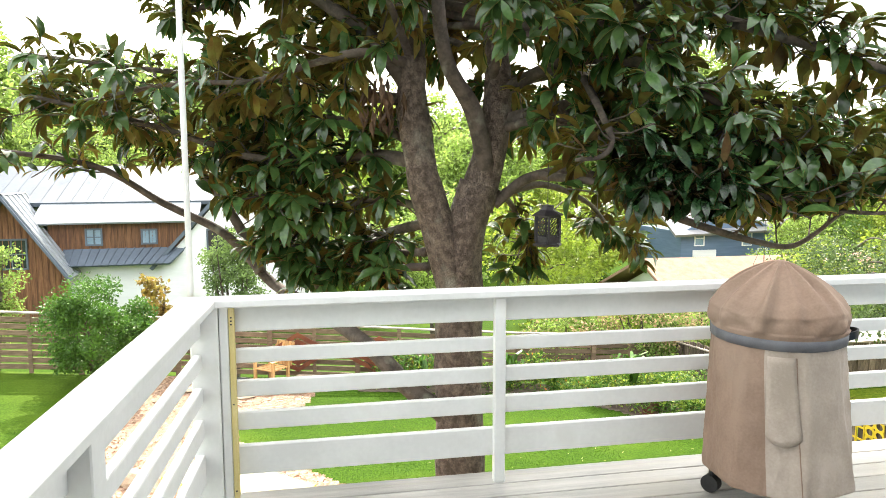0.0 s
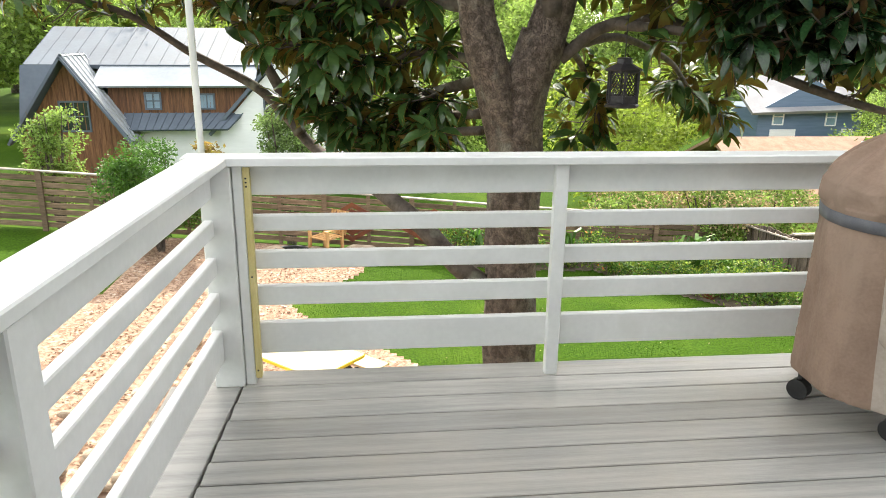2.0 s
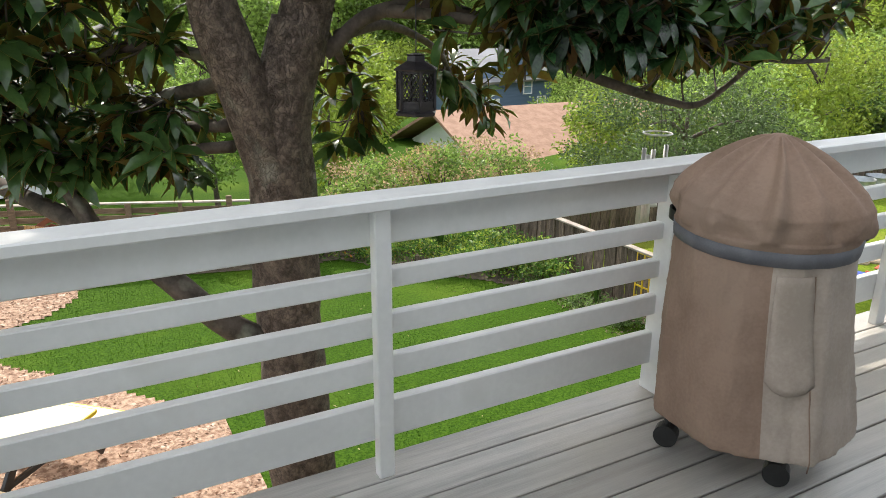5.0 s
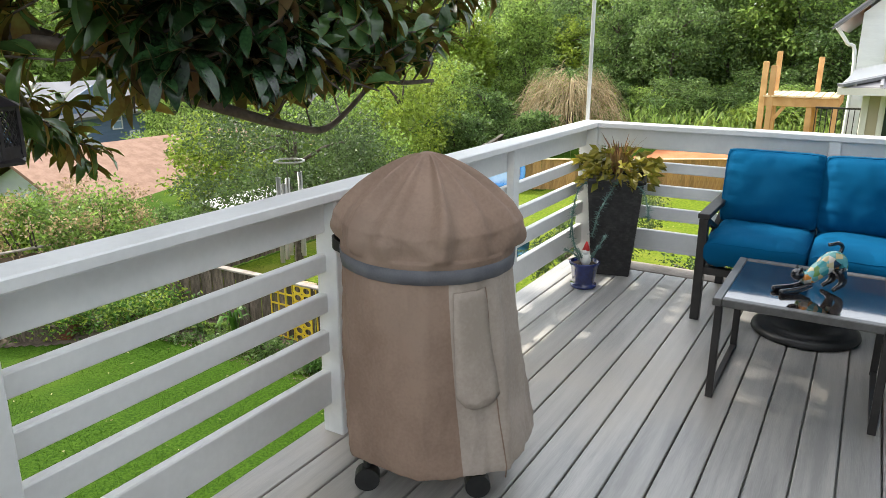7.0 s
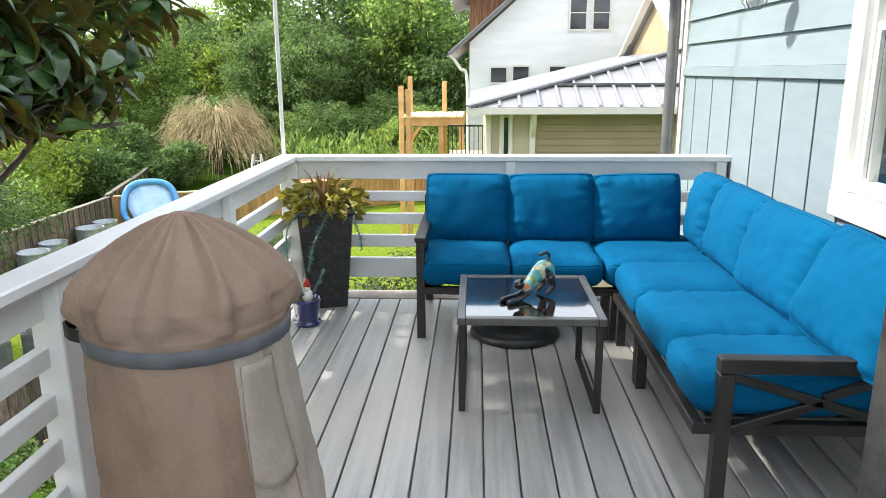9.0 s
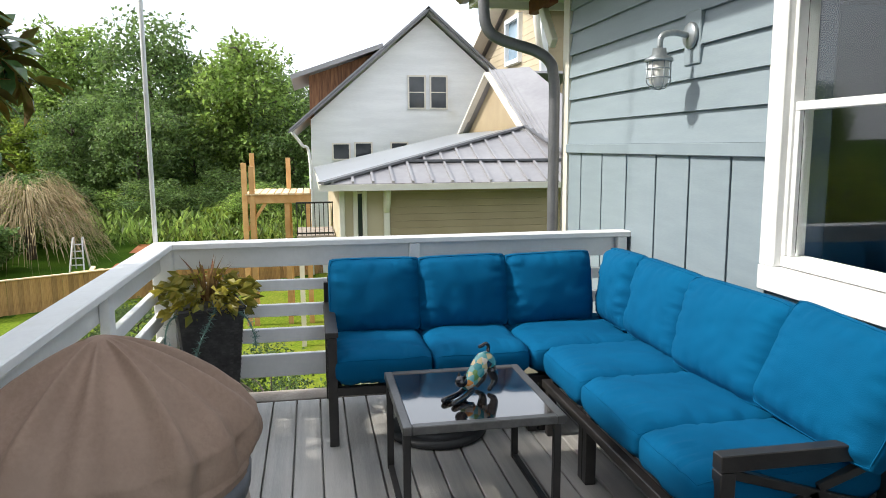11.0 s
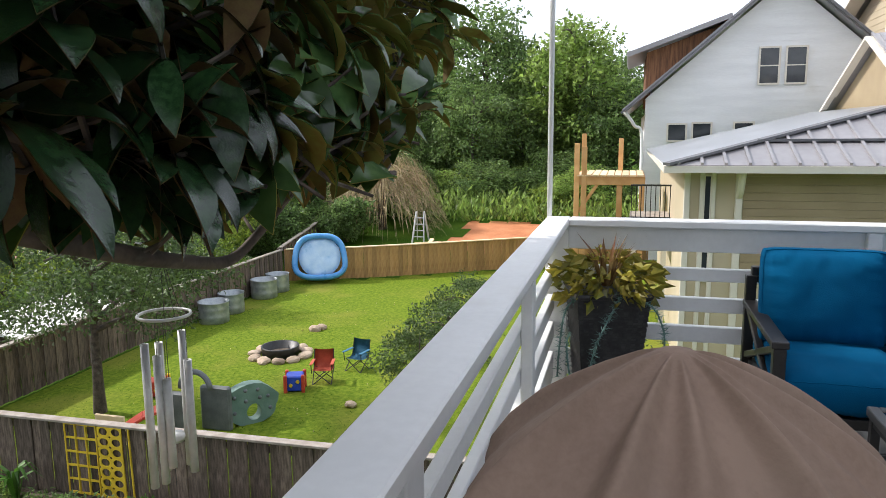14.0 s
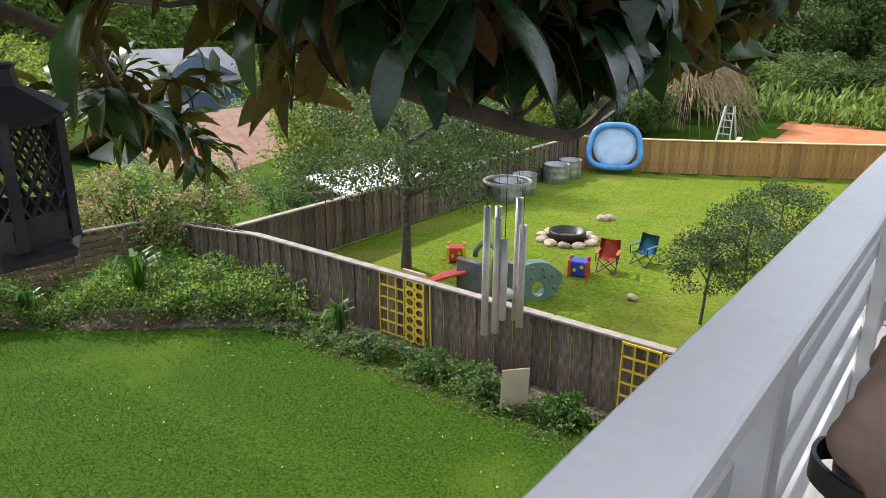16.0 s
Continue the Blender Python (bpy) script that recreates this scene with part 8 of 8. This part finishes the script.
# to the east, over the rail
limb("limb", [(2.02, 6.82, 1.22), (2.25, 6.75, 1.40), (2.6, 6.64, 1.42), (2.92, 6.3, 1.20), (3.28, 6.2, 1.07), (3.55, 6.2, 1.0), (3.73, 6.2, 0.975), (3.86, 6.18, 1.03), (4.0, 6.1, 1.18)], 0.036, 0.011, leafy=(0.30, 24))
limb("limb", [(2.1, 6.85, 1.30), (2.45, 7.05, 1.34), (2.9, 7.4, 1.2), (3.3, 7.9, 0.98), (3.7, 8.2, 0.78)], 0.03, 0.010, leafy=(0.6, 30))
limb("limb", [(2.05, 6.9, 1.3), (2.3, 7.4, 1.2), (2.5, 7.7, 0.95), (2.6, 7.8, 0.75)], 0.03, 0.010, leafy=(0.4, 22))
limb("limb", [(2.05, 6.85, 1.75), (2.5, 6.6, 1.85), (3.0, 6.3, 1.75), (3.5, 6.1, 1.58), (4.0, 6.0, 1.45), (4.35, 5.95, 1.42)], 0.05, 0.012, leafy=(0.2, 27))
limb("limb", [(2.06, 6.9, 2.3), (2.6, 6.6, 2.45), (3.2, 6.3, 2.35), (3.8, 6.1, 2.15), (4.4, 6.0, 1.95), (4.7, 6.0, 1.75)], 0.055, 0.012, leafy=(0.15, 30))
limb("limb", [(2.06, 6.86, 1.95), (2.4, 6.5, 2.1), (2.7, 6.15, 2.05), (3.0, 5.95, 1.85), (3.3, 5.85, 1.62), (3.6, 5.8, 1.5)], 0.045, 0.012, leafy=(0.25, 32))
limb("limb", [(2.06, 6.95, 2.0), (2.6, 7.1, 2.1), (3.3, 7.1, 2.0), (4.1, 6.9, 1.9), (4.8, 6.7, 1.7)], 0.045, 0.012, leafy=(0.25, 28))
limb("limb", [(2.3, 6.74, 1.41), (2.5, 6.4, 1.38), (2.75, 6.1, 1.32), (3.05, 5.9, 1.28), (3.4, 5.82, 1.3)], 0.03, 0.010, leafy=(0.35, 27))
limb("limb", [(2.0, 6.8, 2.05), (2.0, 6.4, 2.3), (1.9, 6.0, 2.4), (1.8, 5.8, 2.35)], 0.035, 0.012, leafy=(0.3, 30))
limb("limb", [(2.03, 6.86, 1.7), (2.25, 6.6, 1.75), (2.5, 6.4, 1.7), (2.75, 6.2, 1.6), (2.95, 6.1, 1.5)], 0.035, 0.010, leafy=(0.15, 32))
limb("limb", [(2.05, 6.9, 2.2), (2.25, 6.6, 2.3), (2.45, 6.35, 2.3), (2.6, 6.1, 2.2), (2.8, 5.95, 2.0)], 0.035, 0.010, leafy=(0.1, 32))
limb("limb", [(2.06, 6.92, 2.6), (2.4, 6.8, 2.75), (2.8, 6.6, 2.7), (3.3, 6.5, 2.6), (3.9, 6.4, 2.5)], 0.035, 0.010, leafy=(0.1, 36))
limb("limb", [(2.6, 6.55, 1.85), (2.8, 6.1, 1.55), (3.0, 5.85, 1.38), (3.3, 5.75, 1.3), (3.65, 5.75, 1.28)], 0.025, 0.009, leafy=(0.2, 32))
limb("limb", [(2.5, 6.5, 2.0), (2.45, 6.1, 1.75), (2.4, 5.85, 1.6), (2.3, 5.75, 1.52), (2.15, 5.72, 1.5)], 0.025, 0.009, leafy=(0.25, 32))
limb("limb", [(3.0, 6.5, 1.33), (3.3, 6.2, 1.3), (3.6, 6.0, 1.25), (3.95, 5.9, 1.2), (4.2, 5.85, 1.2)], 0.022, 0.009, leafy=(0.2, 30))
limb("limb", [(1.5, 6.87, 2.1), (1.2, 6.7, 2.15), (0.9, 6.8, 2.1), (0.5, 7.0, 2.0), (0.0, 7.2, 2.0), (-0.6, 7.4, 1.9)], 0.035, 0.010, leafy=(0.15, 20))
limb("limb", [(1.5, 6.87, 2.1), (1.35, 6.7, 2.4), (1.2, 6.5, 2.6), (1.1, 6.3, 2.65)], 0.03, 0.010, leafy=(0.2, 30))
limb("limb", [(1.62, 7.0, 0.8), (1.3, 7.3, 0.75), (1.05, 7.5, 0.72), (0.75, 7.6, 0.8), (0.55, 7.6, 0.95)], 0.03, 0.010, leafy=(0.1, 50))
limb("limb", [(1.6, 6.98, 1.2), (1.3, 7.2, 1.25), (1.0, 7.3, 1.2), (0.7, 7.35, 1.25), (0.4, 7.4, 1.3)], 0.03, 0.010, leafy=(0.1, 46))
limb("limb", [(1.55, 6.95, 1.6), (1.25, 7.1, 1.75), (0.95, 7.2, 1.8), (0.6, 7.3, 1.9), (0.2, 7.4, 2.0)], 0.03, 0.010, leafy=(0.1, 26))
for pts in (((2.4, 6.5, 1.8), (2.5, 6.2, 1.6), (2.6, 6.0, 1.42), (2.7, 5.9, 1.34), (2.85, 5.85, 1.3)),
            ((2.5, 6.5, 1.8), (2.7, 6.2, 1.58), (2.85, 6.0, 1.42), (3.0, 5.9, 1.34), (3.2, 5.85, 1.3)),
            ((2.8, 6.5, 1.8), (3.1, 6.2, 1.6), (3.35, 6.0, 1.5), (3.6, 5.9, 1.42), (3.8, 5.9, 1.4))):
    limb("limb", pts, 0.02, 0.008, 7, leafy=(0.15, 36))
for pts in (((1.95, 6.95, 2.2), (1.8, 7.3, 2.35), (1.7, 7.7, 2.4), (1.75, 8.1, 2.3)),
            ((1.5, 6.95, 2.2), (1.6, 7.4, 2.5), (1.8, 7.8, 2.7), (2.0, 8.2, 2.7)),
            ((2.06, 6.95, 2.1), (2.3, 7.5, 2.0), (2.6, 8.0, 1.9), (2.9, 8.4, 1.8))):
    limb("limb", pts, 0.03, 0.010, 7, leafy=(0.2, 30))
# boughs on the sunny side that keep the sun off the deck
for k in range(34):
    y = random.uniform(7.2, 9.4)
    z = (y - random.uniform(3.4, 5.3)) * 0.9
    x = random.uniform(-0.6, 5.2)
    if z < 2.35:
        z = 2.35 + random.uniform(0, 0.5)
    p, q = Vector((2.0, 7.0, min(z, 4.2))), Vector((x, y, z))
    limb("limb", [p, p.lerp(q, 0.5) + Vector((0, 0, 0.15)), q, q + Vector((random.uniform(-0.4, 0.4), 0.1, 0.25))], 0.035, 0.010, 7, leafy=(0.35, 16 if x < 3.0 else 7))
for k in range(14):
    y = random.uniform(8.1, 9.3)
    q = Vector((0.7 + 2.9 * k / 13, y, (y - random.uniform(5.35, 5.6)) * 0.9))
    p = Vector((2.05, 7.0, 2.4))
    limb("limb", [p, p.lerp(q, 0.5) + Vector((0, 0, 0.1)), q], 0.03, 0.010, 7, leafy=(0.55, 22))
# high crown, mostly out of sight, that shades the deck
for k in range(34):
    a = random.uniform(0, 6.28)
    z0 = random.uniform(2.5, 4.8)
    r = random.uniform(1.4, 3.6)
    q = Vector((1.7 + r * 1.1 * math.cos(a), 6.7 + r * 0.9 * math.sin(a), z0 + random.uniform(0.5, 1.4)))
    p = Vector((2.0, 7.0, z0))
    if q.x > 3.0:
        q.x = 3.0 - random.random()
    if q.y < 5.7:
        q.z = max(q.z, 3.6)
    limb("limb", [p, p.lerp(q, 0.5) + Vector((0, 0, 0.2)), q], 0.04, 0.01, 7, leafy=(0.3, 15))

# leaf shapes: a folded, arched blade with its brown underside as a second skin
def leaf_shape(seg):
    prof = {8: (0.02, 0.20, 0.34, 0.43, 0.47, 0.45, 0.37, 0.22, 0.0), 5: (0.02, 0.30, 0.46, 0.46, 0.30, 0.0), 3: (0.0, 0.42, 0.40, 0.0)}[seg]
    V, F = [], []
    for layer in (0, 1):
        o = len(V)
        for i, w in enumerate(prof):
            x = i / seg
            z = 0.10 * math.sin(math.pi * x) - 0.10 * x * x - layer * 0.012
            V += [(x, -w / 2 * 0.72, z + 0.09 * w), (x, 0, z), (x, w / 2 * 0.72, z + 0.05 * w)]
        for i in range(seg):
            for j in (0, 1):
                a, b, c, d = o + 3 * i + j, o + 3 * i + 3 + j, o + 3 * i + 4 + j, o + 3 * i + 1 + j
                F.append((a, b, c, d) if layer == 0 else (d, c, b, a))
    return np.array(V), np.array(F), seg * 2


def leaf_frames(tip, way, n, droop):
    """A whorl of n leaves round a twig's end."""
    out = []
    way = way.normalized()
    s = way.orthogonal().normalized()
    t = way.cross(s)
    for k in range(n):
        a = k * 2.4 + random.uniform(-0.3, 0.3)
        open_ = random.uniform(0.5, 1.45)
        d = way * math.cos(open_) + (s * math.cos(a) + t * math.sin(a)) * math.sin(open_)
        d.z -= droop * random.uniform(0.4, 1.3)
        d.normalize()
        up = Vector((0, 0, 1)) * 0.9 + way * 0.5 + rnd_way() * 0.35
        y = up.cross(d)
        if y.length < 1e-3:
            continue
        y.normalize()
        z = d.cross(y)
        ln = random.uniform(0.12, 0.215)
        base = tip - way * random.uniform(0.0, 0.10)
        out.append((base, d, y, z, ln))
    return out


twigs = bmesh.new()
blades = []
def ok(p):
    """Keep the deck and the views past the crown free of leaves."""
    if p.y < 5.62 and p.z < 2.5:
        return False
    if p.x < 0.15 and p.z < 1.38:
        return False
    if p.x > 1.45 and p.x < 2.08 and p.y < 6.75 and p.z < 1.9:
        return False
    if p.x > 2.1 and p.z < 1.04 and p.y < 7.4:
        return False
    if p.x < 2.12 and p.x > 1.9 and p.y < 6.5 and p.z < 1.42:
        return False
    if 2.0 < p.x < 3.2 and p.y < 6.3 and p.z < 1.16:
        return False
    if 2.0 < p.x < 2.42 and p.y < 6.3 and p.z < 1.5:
        return False
    if p.x > 3.0 and p.y < 6.6 and p.z < 1.15 + 0.18 * max(0, p.x - 3.4) - 0.2 * (p.y - 5.8):
        return False
    return p.z > 0.5
for line, (t0, dens) in BOUGHS:
    L = sum((b - a).length for a, b in zip(line, line[1:]))
    n = max(3, int(L * (1 - t0) * dens))
    for k in range(n):
        t = t0 + (1 - t0) * (k + random.random()) / n
        i = min(int(t * (len(line) - 1)), len(line) - 2)
        p = line[i].lerp(line[i + 1], t * (len(line) - 1) - i)
        d = (line[i + 1] - line[i]).normalized()
        w = (d * 0.5 + rnd_way(-0.12) * 0.9).normalized()
        ln = random.uniform(0.08, 0.34)
        q = p + w * ln
        if k == n - 1:
            q, w = line[-1] + d * 0.05, d
        if not ok(q):
            continue
        mid = p.lerp(q, 0.5) - Vector((0, 0, 0.02))
        tube(twigs, [p, mid, q], [0.006, 0.005, 0.004], 5, cap=False)
        blades += [f for f in leaf_frames(q, w, random.randint(8, 12), 0.42) if ok(f[0] + f[1] * f[4])]
part("twig_mass", twigs, M_BARK2, mag, kind="stuff")
# a clump of withered leaves
dry = []
for k in range(60):
    p = Vector((1.27, 6.75, 2.05)) + Vector((random.gauss(0, 0.06), random.gauss(0, 0.06), -random.random() * 0.3))
    dry.append((p - ORIGIN[mag.name], Vector((random.gauss(0, 0.3), random.gauss(0, 0.3), -1)), random.uniform(0.08, 0.14), 0.04))
M_DRY = mat("withered_leaf", (0.05, 0.025, 0.012), (0.11, 0.06, 0.03), 0.8, 10, 0, island=0.4)
leaf_mesh("withered_leaves", dry, M_DRY).parent = mag

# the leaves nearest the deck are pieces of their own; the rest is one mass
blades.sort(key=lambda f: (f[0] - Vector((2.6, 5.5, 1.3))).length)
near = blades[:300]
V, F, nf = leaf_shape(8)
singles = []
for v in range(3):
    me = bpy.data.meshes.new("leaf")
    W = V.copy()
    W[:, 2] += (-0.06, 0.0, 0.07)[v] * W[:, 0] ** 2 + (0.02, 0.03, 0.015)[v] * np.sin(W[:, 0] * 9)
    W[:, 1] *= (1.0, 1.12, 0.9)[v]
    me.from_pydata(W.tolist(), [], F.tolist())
    # the near leaves' shade is in these darker colours
    me.materials.append(M_MAG_SHADED)
    me.materials.append(M_MAGU_SHADED)
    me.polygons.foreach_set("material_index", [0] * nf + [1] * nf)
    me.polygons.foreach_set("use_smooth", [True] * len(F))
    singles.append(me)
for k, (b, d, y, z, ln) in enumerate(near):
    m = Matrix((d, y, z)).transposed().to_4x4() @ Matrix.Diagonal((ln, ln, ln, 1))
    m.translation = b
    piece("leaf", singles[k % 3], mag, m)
for rest, seg in ((blades[300:4300], 5), (blades[4300:], 3)):
    V, F, nf = leaf_shape(seg)
    B = np.array([(*f[0],) for f in rest]) - np.array(ORIGIN[mag.name])
    R = np.array([[f[1], f[2], f[3]] for f in rest]) * np.array([f[4] for f in rest])[:, None, None]
    allv = np.einsum("vk,nkj->nvj", V, R) + B[:, None, :]
    allf = F[None] + (np.arange(len(rest)) * len(V))[:, None, None]
    me = bpy.data.meshes.new("leaf_mass")
    me.from_pydata(allv.reshape(-1, 3).tolist(), [], allf.reshape(-1, 4).tolist())
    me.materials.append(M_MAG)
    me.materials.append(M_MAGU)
    me.polygons.foreach_set("material_index", ([0] * nf + [1] * nf) * len(rest))
    me.polygons.foreach_set("use_smooth", [True] * (len(F) * len(rest)))
    lm = new("leaf_mass", me)
    lm.parent = mag
    lm["kind"] = "stuff"

# ---- deck boards, last ----
pitch = 0.1301
y = 5.502
k = 0
while y > 0.95:
    y0 = y - pitch + 0.007
    x0 = 0.428 + 0.05 * (y - 5.37)
    part("plank", boxes(((x0, y0, -0.026), (5.35, 5.51 if k == 0 else y, 0.0)), bevel=0.003), M_DECK, deck)
    y -= pitch
    k += 1
bm = bmesh.new()
beam(bm, (0.138, 0.95, -0.013), (0.364, 5.505, -0.013), 0.126, 0.026, 0.003)
part("border_plank", bm, M_DECK, deck)
part("border_plank", boxes(((5.357, 0.95, -0.026), (5.53, 5.505, 0.004)), bevel=0.003), M_FENCE_CAP, deck, "pale edge board")
